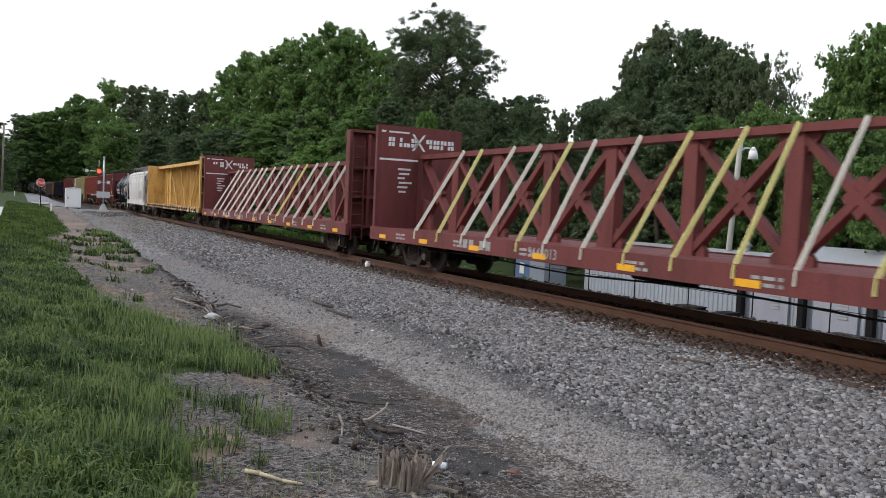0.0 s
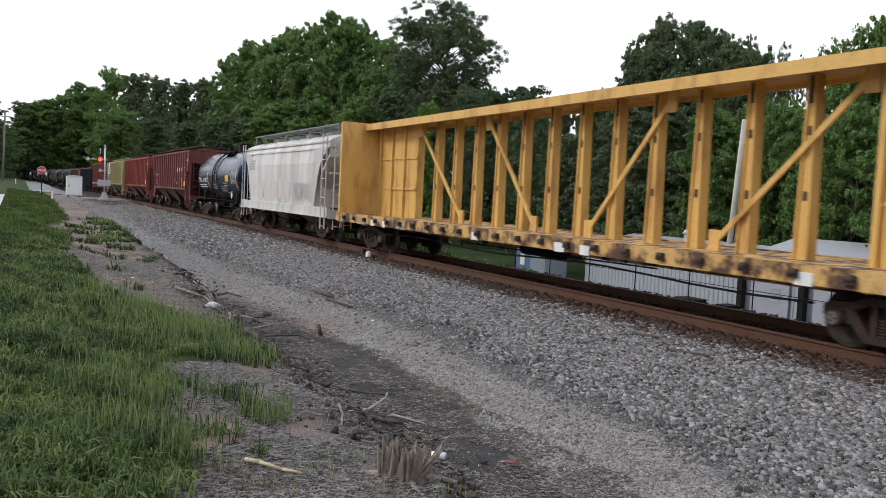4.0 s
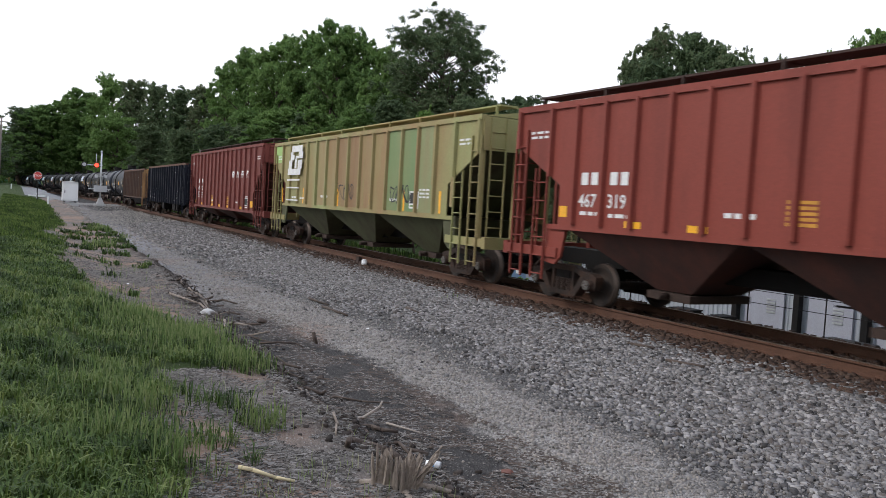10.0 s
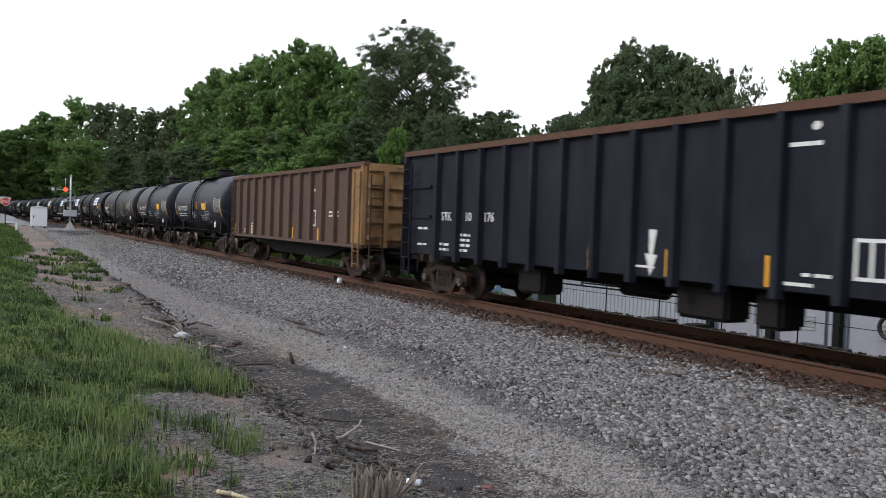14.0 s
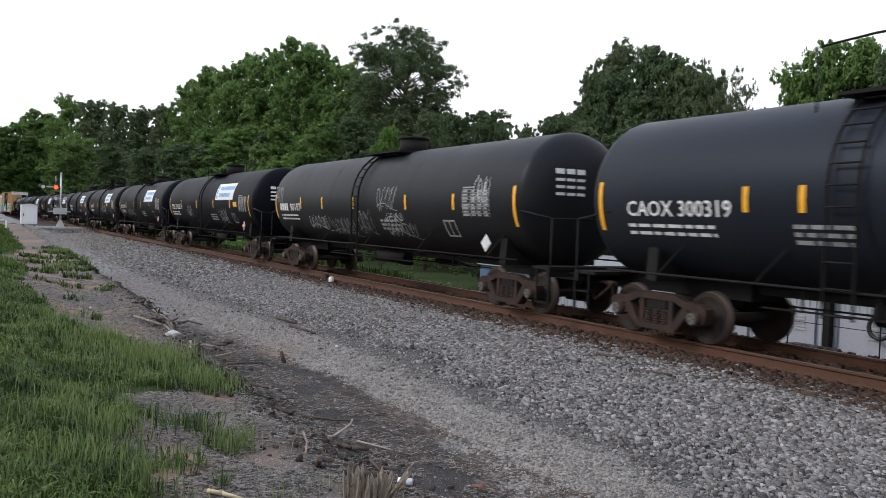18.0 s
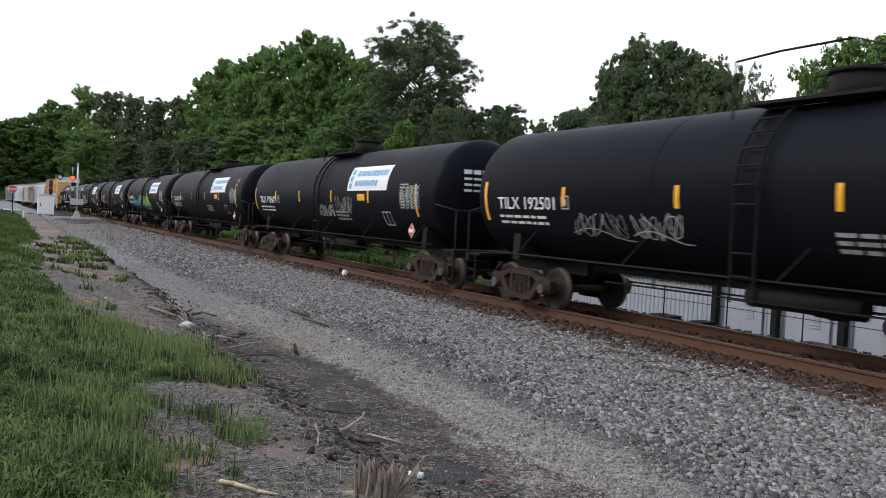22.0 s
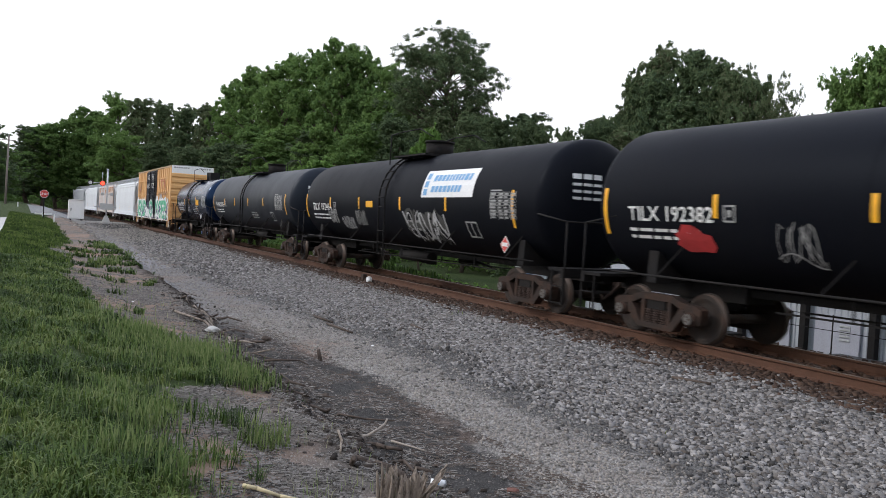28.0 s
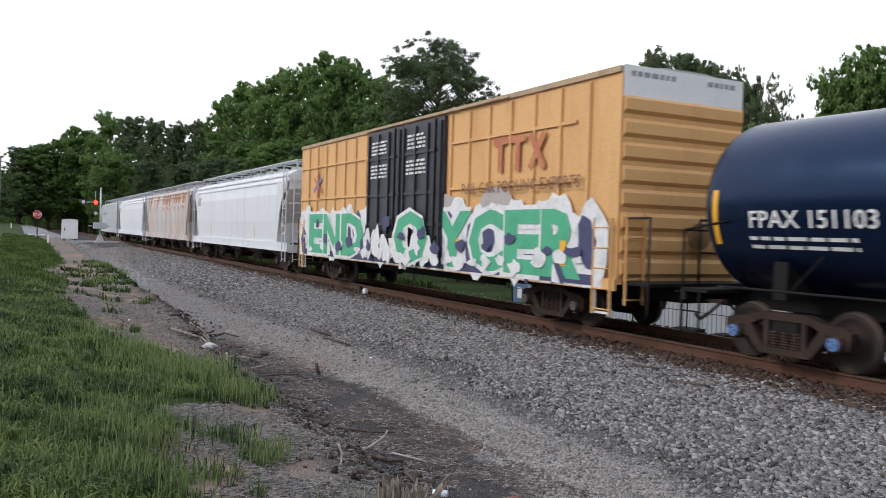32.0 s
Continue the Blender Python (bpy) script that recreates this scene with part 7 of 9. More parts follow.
ribbed_hopper(-174.0, -157.4, OXIDE, "dark red three-bay ribbed covered hopper", "435931", "swoosh", 9, top=4.19, sill=1.10, pitch=0.935, reflect=(3.49, 6.24, 8.07, 9.94, 12.74), warnings_at=(6.21, 9.91), logo_x=10.6, logo_step=0.955, test_box=13.75)
gondola(-192.0, -175.9, GON_BLACK, GON_BLACK, "blue-black high-sided ribbed gondola with rusty top rail", 3.58, 10, 15, ("STK", "10", "176"), rib_at=(1.78, 0.99))
gondola(-208.9, -194.6, GON_BROWN, GON_OCHRE, "rusty brown gondola with ochre ends and deep sides", 3.48, 11, 13, (), True)
tank_car(-221.8, -211.0, TANK_GREY, "charcoal tank car with yellow bars and white stencils", "CAOX", "300280", bars=(0.12, 3.15, 5.36, 7.36, 10.2), panel_yellow=6.5, seed=12, text=(0.71, 3.05), data=8.95)
tank_car(-235.0, -224.1, TANK_GREY, "charcoal tank car with yellow bars and white stencils", "CAOX", "300319", bars=(0.12, 3.3, 4.25, 7.28, 10.27), panel_yellow=7.45, seed=13, text=(0.79, 3.04), data=9.0)
tank_car(-253.1, -237.0, TANK_BROWN, "dusty black long tank car covered in white tags", "", "90197", bars=(0.12, 2.72, 4.68, 7.15, 10.54, 13.0, 15.5), tags=((0.1, 2.4, 0.75, 0.55), (3.3, 1.5, 1.5, 0.42), (5.1, 1.38, 1.8, 0.48), (7.25, 1.46, 1.0, 0.66), (8.85, 2.15, 1.1, 0.6), (9.3, 1.84, 0.95, 0.2), (9.2, 1.44, 1.6, 0.34), (13.9, 2.3, 0.6, 0.6)), seed=14, mark_block=True, text=(0.58, 2.64), data=13.4)
TANK_LABEL = "matt black long tank car with a white banner"
T_ROWS = (("191528", ((4.4, 1.75, 0.9, 0.5), (10.6, 1.5, 1.2, 0.6)), "", TANK_BLACK), ("192501", ((3.3, 1.6, 1.5, 0.42), (5.0, 1.6, 1.2, 0.45)), "", TANK_BLACK), ("192407", 2, "", TANK_BLACK), ("192378", 0, "script", TANK_BLACK), ("192390", 0, "mural", TANK_BLACK), ("192382", ((4.0, 1.5, 0.7, 0.6),), "red", TANK_BLACK), ("192464", 3, "bubble", TANK_BLACK))
T_BARS = {"191528": (0.25, 3.05, 6.48, 9.75, 12.57, 15.35), "192501": (0.25, 3.1, 6.12, 9.06, 12.0, 14.9), "192390": (0.18, 2.93, 6.05, 9.1, 12.0, 14.9), "192464": (0.0, 2.7, 5.47, 8.72, 11.62, 14.9)}
for i, (num, tags, special, paint) in enumerate(T_ROWS):
    lab = {"mural": "matt black long tank car with teal and lime graffiti", "red": "matt black long tank car with a red sprayed patch", "bubble": "matt black tank car with bubble-letter graffiti"}.get(special, TANK_LABEL)
    left = -271.9 - 18.12 * i
    tank_car(left, left + 16.3, paint, lab, "TILX", num, bars=T_BARS.get(num, (0.1, 2.85, 5.6, 8.75, 11.75, 14.85)), placard=True, tags=tags, seed=20 + i, special=special, panel_yellow=(13.1 if i == 0 else 10.95 if i in (2, 3) else 6.1 if i == 6 else None))
tank_car(-398.1, -382.5, TANK_GREY, "charcoal grey long tank car with yellow bars", "SHPX", "209361", bars=(0.3, 3.1, 5.4, 8.2, 11.0, 14.5), seed=31, text=(1.0, 2.95), data=12.9)
tank_car(-410.7, -400.1, TANK_GLOSS, "glossy blue-black short tank car with white stencils", "FPAX", "151103", r=1.43, zc=2.40, bars=(0.12, 3.21, 4.93, 7.2), seed=32, gloss_caps=CAP_BLUE, panel_yellow=7.35, dome="twin", text=(0.77, 2.89), data=9.1)
box_car(-431.4, -412.8, "yellow high-cube box car with green and white graffiti", 33)
RUSTY_STREAK = mat("orange_rust_streak", (0.40, 0.16, 0.05), 0.8, 0, (0.5, 0.3, 0.15), 0.6, 3)
smooth_hopper(-452.4, -433.3, WHITE_CLEAN, "pale grey clean curved-side covered hopper", 34, 4.35, False, long=True)
smooth_hopper(-472.8, -453.8, WHITE_RUSTED, "grey covered hopper with orange rust streaks", 35, 4.35, False, stripes=RUSTY_STREAK, long=True)
smooth_hopper(-492.6, -474.2, WHITE_CLEAN, "pale grey curved-side covered hopper", 36, 4.35, False, long=True)
smooth_hopper(-512.4, -494.0, mat("mid_grey_paint", (0.40, 0.41, 0.43), 0.5, 0, (0.25, 0.25, 0.25), 0.4, 1.2, 5), "mid-grey curved-side covered hopper", 37, 4.35, False, long=True)

# ---- trees ----


def leaf_quads(r, centres, per, spread_r, size, flat=1.0, slim=0.6, puffs=6):
    """Leaves set as small shells round puffs, facing out and up, so that each puff catches light above and shades below."""
    puff = np.repeat(centres, puffs, 0)
    puff = puff + r.randn(len(puff), 3) * np.array([spread_r, spread_r, spread_r * flat])
    k = max(1, per // puffs)
    rad = np.repeat(spread_r * (0.35 + 0.45 * r.rand(len(puff))), k)[:, None]
    c = np.repeat(puff, k, 0)
    n = len(c)
    d = r.randn(n, 3)
    d /= np.linalg.norm(d, axis=1, keepdims=True)
    c = c + d * rad * (0.3 + 1.05 * r.rand(n, 1)) * np.array([1, 1, 0.75])
    nrm = d + np.array([0, 0, 0.55]) + 0.55 * r.randn(n, 3)
    nrm /= np.linalg.norm(nrm, axis=1, keepdims=True)
    a = np.cross(nrm, r.randn(n, 3))
    a /= np.linalg.norm(a, axis=1, keepdims=True)
    b = np.cross(nrm, a)
    s = size * (0.5 + r.rand(n))[:, None]
    v = np.stack([c - a * s, c + b * s * slim, c + a * s, c - b * s * slim], 1).reshape(-1, 3)
    return v, np.arange(4 * n).reshape(-1, 4)


def limb(bm, a, b, r0, r1, rnd, steps=3):
    a, b = Vector(a), Vector(b)
    p, rr = a, r0
    for i in range(1, steps + 1):
        q = a.lerp(b, i / steps) + Vector((rnd.uniform(-1, 1), rnd.uniform(-1, 1), rnd.uniform(-0.4, 0.4))) * (b - a).length * 0.05
        r2 = r0 + (r1 - r0) * i / steps
        tube(bm, p, q, rr, 7, r2)
        p, rr = q, r2


def tree(name, label, h, rad, seed, leafm, style, group):
    """A trunk with limbs, and a crown of many small leaf sprays hung about the limb ends."""
    rnd, r = random.Random(seed), np.random.RandomState(seed)
    t = thing(name, label, "tree", group)
    bm = bmesh.new()
    base = {"b": 0.16, "n": 0.14, "p": 0.42, "u": 0.48, "l": 0.12}[style]
    limb(bm, (0, 0, -0.4), (rnd.uniform(-0.3, 0.3), rnd.uniform(-0.3, 0.3), h * 0.93), 0.022 * h, 0.004 * h, rnd, 6)
    centres = []
    n = {"b": 46, "n": 52, "p": 40, "u": 98, "l": 24}[style]
    for i in range(n):
        u = (i + rnd.random()) / n
        zz = h * (base + (1 - base) * u)
        if style == "n":
            k = (1 - u) ** 0.75 * 1.05 + 0.08
        elif style == "p":
            k = 0.35 + 0.9 * math.sin(math.pi * min(1, 0.12 + 0.8 * u)) if u > 0.25 else 0.45
        elif style == "u":
            k = 0.5 + 0.3 * (i % 3) / 2 if u < 0.4 else math.sqrt(max(0.02, 1 - ((u - 0.58) / 0.43) ** 2))
        else:
            k = math.sin(math.pi * (0.16 + 0.80 * u)) ** 0.7
        a = i * 2.4 + rnd.uniform(-0.5, 0.5)
        reach = rad * k * (rnd.uniform(0.55, 1.12) if style != "u" else rnd.uniform(0.62, 1.05))
        end = (reach * math.cos(a), reach * math.sin(a), zz + (0.12 * h * (rnd.random() - 0.3) if style != "n" else -0.02 * h))
        limb(bm, (0, 0, zz - 0.08 * h if style != "n" else zz), end, 0.0065 * h * (1.1 - 0.6 * u), 0.0012 * h, rnd, 2)
        m = {"b": 5, "n": 4, "p": 3, "u": 3, "l": 4}[style]
        for j in range(m):
            f = (0.45 if style != "u" else 0.62) + (0.6 if style != "u" else 0.42) * (j + rnd.random()) / m
            centres.append((end[0] * f + rnd.gauss(0, 0.12 * rad), end[1] * f + rnd.gauss(0, 0.12 * rad), zz + (end[2] - zz) * f + rnd.gauss(0, 0.05 * rad)))
    size = {"b": 0.155, "n": 0.15, "p": 0.14, "u": 0.125, "l": 0.12}[style]
    v, f = leaf_quads(r, np.array(centres), {"b": 270, "n": 270, "p": 220, "u": 360, "l": 160}[style], rad * {"b": 0.105, "n": 0.10, "p": 0.11, "u": 0.10, "l": 0.15}[style], size, 0.7, {"b": 0.62, "l": 0.6}.get(style, 0.34))
    kz, kr = h / v[:, 2].max(), rad / np.percentile(np.hypot(v[:, 0], v[:, 1]), 96)
    v = v * np.array([kr, kr, kz])
    for w in bm.verts:
        w.co = (w.co.x * kr * 0.92, w.co.y * kr * 0.92, w.co.z * kz * 0.96)
    part("trunk", bm, BARK, t)
    part("crown", raw_mesh("crown", v, f, leafm), None, t)
    return t


TREES = [(x, y, h * (1.02 if x < -140 else 1.0), rad, kind) for x, y, h, rad, kind in [
    (-260.0, 1.7, 21.7, 6.4, "n"), (-260.0, 5.5, 23.5, 6.4, "b"), (-260.0, 9.1, 25.8, 6.5, "b"), (-260.0, 13.1, 28.0, 5.7, "b"),
    (-260.0, 17.8, 31.3, 6.6, "b"), (-243.8, 23.0, 34.5, 6.6, "b"), (-210.8, 25.0, 29.5, 5.8, "n"), (-181.4, 26.0, 25.8, 4.8, "n"),
    (-159.9, 27.0, 22.7, 4.8, "n"), (-143.9, 28.0, 21.4, 3.9, "n"), (-260.0, 16.6, 23.0, 6.6, "b"), (-176.7, 18.0, 18.5, 5.1, "b"),
    (-139.9, 19.0, 14.0, 3.7, "n"), (-115.0, 20.0, 12.1, 3.5, "n"), (-100.2, 21.0, 12.0, 2.9, "n"), (-134.5, 30.0, 25.0, 3.5, "b"),
    (-124.2, 31.0, 25.5, 4.7, "b"), (-111.5, 32.0, 26.1, 4.9, "b"), (-101.0, 33.0, 25.0, 4.5, "b"), (-90.7, 33.0, 23.7, 3.6, "b"),
    (-87.6, 35.0, 22.1, 3.6, "b"), (-101.7, 25.0, 14.6, 3.5, "b"), (-86.6, 25.0, 12.1, 3.4, "b"), (-76.7, 26.0, 12.6, 3.3, "b"),
    (-68.8, 27.0, 12.3, 2.9, "b"), (-66.0, 29.0, 13.0, 3.0, "n"), (-82.5, 36.0, 20.5, 3.7, "b"), (-72.6, 37.0, 23.3, 5.6, "u"),
    (-69.5, 35.0, 14.5, 3.0, "n"), (-65.0, 38.0, 13.8, 2.6, "n"), (-51.4, 25.0, 10.5, 1.1, "l"), (-50.9, 28.0, 11.6, 1.8, "n"),
    (-52.0, 31.0, 11.9, 1.8, "n"), (-50.1, 32.0, 11.3, 1.5, "n"), (-49.0, 33.0, 11.0, 1.4, "n"), (-46.2, 33.0, 10.7, 1.3, "n"),
    (-43.7, 33.0, 10.6, 1.3, "n"), (-43.0, 34.0, 11.2, 1.7, "n"), (-61.0, 20.0, 8.2, 1.8, "l"), (-53.7, 20.0, 7.0, 1.2, "b"),
    (-45.9, 20.0, 6.9, 1.2, "b"), (-37.1, 24.0, 7.5, 1.5, "n"), (-33.0, 24.0, 7.0, 1.4, "n"), (-45.0, 38.0, 15.1, 2.0, "n"),
    (-43.9, 39.0, 16.9, 2.4, "n"), (-40.7, 39.0, 16.1, 2.2, "n"), (-39.4, 40.0, 15.2, 1.6, "n"), (-34.8, 38.0, 14.2, 1.2, "p"),
    (-33.1, 38.0, 13.1, 1.0, "p"), (-32.9, 39.0, 13.5, 1.0, "p"), (-31.3, 26.0, 8.8, 1.7, "n"), (-29.3, 27.0, 8.4, 1.9, "n"),
    (-26.4, 27.0, 8.0, 1.5, "b"), (-25.2, 28.0, 8.7, 1.5, "b"), (-23.4, 28.0, 8.3, 1.3, "b"), (-21.3, 27.0, 7.6, 1.3, "b"),
    (-25.6, 34.0, 11.9, 1.6, "b"), (-23.9, 34.0, 12.7, 1.8, "b"), (-22.4, 34.0, 12.7, 1.8, "b"), (-20.0, 33.0, 11.5, 1.6, "n"),
    (-18.3, 33.0, 11.6, 1.7, "b"), (-18.9, 26.0, 7.5, 1.3, "b"), (-16.5, 25.0, 6.9, 1.3, "b"), (-14.8, 25.0, 6.6, 1.3, "n"),
]]
TREE_KINDS = {
    "b": [tree("broadleaf_tree", "tall broadleaf tree in full green leaf", 20, 5.5, 41 + i, LEAF, "b", "woods behind the track") for i in range(3)],
    "n": [tree("pine_tree", "dense dark green pine in the woods", 16, 4.0, 51 + i, NEEDLE, "n", "woods behind the track") for i in range(3)],
    "p": [tree("tall_pine_tree", "tall old pine with an open ragged crown", 22, 4.6, 61 + i, NEEDLE, "p", "woods behind the track") for i in range(2)],
    "u": [tree("spreading_pine_tree", "tall old pine with a round open umbrella crown", 23, 5.6, 66, NEEDLE, "u", "woods behind the track")],
    "l": [tree("young_tree", "young pale green tree at the wood's edge", 8, 2.2, 71, LEAF_PALE, "l", "woods behind the track")],
}
KIND_SIZE = {"b": (20, 5.5), "n": (16, 4.0), "p": (22, 4.6), "u": (23, 5.6), "l": (8, 2.2)}
TREES += [
    (-44.6, 38.0, 13.9, 2.0, "n"), (-46.2, 38.0, 12.9, 2.0, "n"), (-37.7, 38.0, 14.6, 1.9, "n"), (-36.1, 38.0, 14.2, 1.9, "n"),
    (-35.0, 38.5, 13.6, 1.7, "n"), (-48.0, 37.0, 11.9, 2.0, "n"), (-42.4, 37.5, 14.6, 2.2, "n"), (-39.0, 37.0, 12.5, 2.4, "n"),
]
rng = random.Random(9)
EXTRA = [(-190 + 9 * i, -4.5 - 2.2 * (i % 3) - 0.35 * i, 12.5 + 2 * (i % 2), 4.5, "bn"[i % 2]) for i in range(5)]
EXTRA += [(-255 + 8 * i, 30 + 3 * (i % 3), 21, 6.0, "nb"[i % 2]) for i in range(8)]
EXTRA += [(-185 + 7.5 * i, 36 + 4 * (i % 3), 19 + 2 * (i % 2), 5.0, "bnb"[i % 3]) for i in range(13)]
EXTRA += [(-88 + 5.0 * i, 44 + 3 * (i % 2), 9.5 if i > 4 else 15, 3.6, "nb"[i % 2]) for i in range(16)]
EXTRA += [(-150 + 6.5 * i, 23.5 + 2 * (i % 2), 8 + 2 * (i % 3), 3.2, "bbn"[i % 3]) for i in range(13)]
EXTRA += [(-44 + 4.2 * i, 31 + 1.5 * (i % 2), 7.0, 2.4, "bn"[i % 2]) for i in range(9)]
EXTRA += [(-640, -150 + 11 * i, 24, 8, "bn"[i % 2]) for i in range(26)]
EXTRA += [(-330 + 6 * i, 27 - 11.3 + on_track(-330 + 6 * i)[1] + 3 * (i % 2), 20, 6, "nb"[i % 2]) for i in range(12)]
EXTRA += [(-560 + 14 * i, 15 + on_track(-560 + 14 * i)[1] + 3 * (i % 2), 20, 7, "nb"[i % 2]) for i in range(16)]
EXTRA += [(-520 + 18 * i, on_track(-520 + 18 * i)[1] - 16 - 4 * (i % 2), 17, 7, "bn"[i % 2]) for i in range(18)]
# unseen row behind the camera, added to darken reflections in the car sides
EXTRA += [(-66 + 7.5 * i, -34 - 3 * (i % 2), 9.5 + 1.5 * (i % 3), 4.5, "bbn"[i % 3]) for i in range(16)]
# unseen woods carried on to the right, added to dim the tank heads
EXTRA += [(-9 + 5.5 * i, 25 + 3.5 * (i % 3), 13 + 2 * (i % 3), 4.0, "bnb"[i % 3]) for i in range(14)]
# unseen trees across the right end, added to block light from there
EXTRA += [(64 + 4 * (i % 2), -30 + 6.5 * i, 15 + 2 * (i % 3), 5.0, "nb"[i % 2]) for i in range(9) if not 1 < -30 + 6.5 * i < 19]
used = set()
for k, (x, y, h, rad, kind) in enumerate(TREES + EXTRA):
    pool = TREE_KINDS[kind]
    src = pool[k % len(pool)]
    h0, r0 = KIND_SIZE[kind]
    m = pose(x, y, float(height(np.array(x), np.array(y))) - 0.05, 0, 0, rng.uniform(0, 360))
    if src.name in used:
        ob = copy_thing(src, m)
    else:
        ob, _ = src, used.add(src.name)
        ob.matrix_basis = m
    s = max(rad * 1.12 / r0, 0.36 * h / h0) if kind != "u" else 1.0
    ob.scale = (s, s, h / h0)


# undergrowth along the foot of the woods and in the strip behind the track
def bushes(name, count, xr, yr, hh, seed, material, label, size=0.16):
    r = np.random.RandomState(seed)
    x, y = r.uniform(*xr, count), r.uniform(*yr, count)
    z = height(x, y)
    c = np.stack([x, y, z + hh * (0.2 + 0.6 * r.rand(count) ** 1.5)], -1)
    v, f = leaf_quads(r, c, 24, hh * 0.30, size * 0.6, 0.8, 0.5, 3)
    return tagged(new(name, raw_mesh(name, v, f, material)), label, "undergrowth", kind="stuff")


bushes("undergrowth", 2600, (-330, -268), (-75, 24), 6.5, 84, LEAF, "dark brush closing the far end of the line", 0.6)
bushes("undergrowth", 4200, (-200, -8), (30, 36), 3.2, 81, LEAF, "tangled green undergrowth below the trees", 0.3)
bushes("undergrowth", 3000, (-190, -60), (17.5, 22), 1.6, 82, LEAF, "green brush at the wood's edge", 0.22)
bushes("weeds", 2600, (-60, -29.5), (15.0, 20), 0.5, 83, LEAF_PALE, "long pale weeds behind the track", 0.12)

# ---- metal sheds below the track ----


def shed(x0, x1, y0, y1, z0, eave, label, ridge=0.6, seed=1):
    s = thing("metal_shed", label, "building", "low metal sheds")
    n = int((x1 - x0) / 0.22)
    w = (x1 - x0) / n
    bm = bmesh.new()
    prof = []
    for i in range(n):
        a = x0 + i * w
        prof += [(a, y0), (a + 0.12 * w, y0 - 0.03), (a + 0.3 * w, y0 - 0.03), (a + 0.42 * w, y0)]
    prof.append((x1, y0))
    lo, hi = [bm.verts.new((x, y, z0)) for x, y in prof], [bm.verts.new((x, y, eave)) for x, y in prof]
    for i in range(len(prof) - 1):
        bm.faces.new((lo[i], lo[i + 1], hi[i + 1], hi[i]))
    part("front_wall", bm, SIDING, s)
    bm = bmesh.new()
    for x in (x0, x1):
        loft(bm, [[(x - 0.04, y0 + 0.01, z0), (x - 0.04, y1, z0), (x - 0.04, y1, eave), (x - 0.04, (y0 + y1) / 2, eave + ridge), (x - 0.04, y0 + 0.01, eave)], [(x + 0.04, y0 + 0.01, z0), (x + 0.04, y1, z0), (x + 0.04, y1, eave), (x + 0.04, (y0 + y1) / 2, eave + ridge), (x + 0.04, y0 + 0.01, eave)]])
    box(bm, x0, x1, y1 - 0.05, y1, z0, eave)
    part("end_wall", bm, SIDING, s)
    bm = bmesh.new()
    ym = (y0 + y1) / 2
    loft(bm, [[(x, y0 - 0.25, eave - 0.02), (x, ym, eave + ridge), (x, y1 + 0.25, eave - 0.02), (x, y1 + 0.25, eave + 0.04), (x, ym, eave + ridge + 0.06), (x, y0 - 0.25, eave + 0.04)] for x in (x0 - 0.2, x1 + 0.2)])
    roof = part("roof", bm, GALV, s, "pale metal roof")
    for k in (0.35, 0.7):
        bm = bmesh.new()
        xv = x0 + (x1 - x0) * k
        tube(bm, (xv, ym, eave + ridge), (xv, ym, eave + ridge + 0.25), 0.14, 12)
        tube(bm, (xv, ym, eave + ridge + 0.25), (xv, ym, eave + ridge + 0.42), 0.24, 12, 0.1)
        part("roof_vent", bm, GALV, roof)
    return s


SHED_DOOR = mat("lilac_grey_paint", (0.36, 0.365, 0.42), 0.5, 0, (0.24, 0.24, 0.27), 0.4, 1.0, 4)
sa = shed(-29.2, -19.9, 22.5, 28.0, -1.75, -0.02, "long pale corrugated metal shed with a low roof")
sb = shed(-19.5, -9.0, 21.6, 27.0, -1.75, 0.25, "pale metal shed with doors and a shallow roof", 0.75)
for k, x in enumerate((-18.3, -15.9, -13.6, -11.4)):
    bm = bmesh.new()
    box(bm, x - 0.75, x + 0.75, 21.50, 21.56, -1.72, -0.25)
    d = part("door", bm, SHED_DOOR, sb, "pale lilac-grey metal door")
    bm = bmesh.new()
    for i in range(5):
        box(bm, x + 0.1, x + 0.45, 21.475, 21.498, -0.95 + i * 0.1, -0.90 + i * 0.1)
    part("vent_slats", bm, GALV, d)
    bm = bmesh.new()
    box(bm, x - 1.15, x - 0.95, 21.3, 21.5, -1.75, 0.12)
    part("post", bm, STEEL_DARK, sb, "dark steel post")
bm = bmesh.new()
ring = [[(-13.0 + (0.3 + 0.06 * math.cos(q * math.pi / 4)) * math.cos(i * math.pi / 10), 21.2 + 0.06 * math.sin(q * math.pi / 4), -0.55 + (0.3 + 0.06 * math.cos(q * math.pi / 4)) * math.sin(i * math.pi / 10)) for q in range(8)] for i in range(21)]
loft(bm, ring, True, False, True)
solo("hose_reel", bm, MARK_BLACK, "black coiled hose hung on a shed post", "hose reel")
for (x, y, w, h, c, lab) in ((-21.0, 20.8, 0.9, 0.35, STEEL_DARK, "dark low crate beside the shed"), (-19.4, 20.9, 0.5, 0.3, STEEL_DARK, "small dark crate beside the shed"), (-14.6, 20.6, 1.4, 0.3, MARK_BLACK, "black low trailer bed before the shed")):
    bm = bmesh.new()
    zg = float(height(np.array(x), np.array(y)))
    box(bm, x - w / 2, x + w / 2, y - 0.3, y + 0.3, zg, zg + h)
    box(bm, x - w / 2 - 0.03, x + w / 2 + 0.03, y - 0.33, y + 0.33, zg + h, zg + h + 0.04)
    bmesh.ops.bevel(bm, geom=bm.edges[:], offset=0.015, segments=1, affect="EDGES")
    solo("crate", bm, c, lab, "crate")
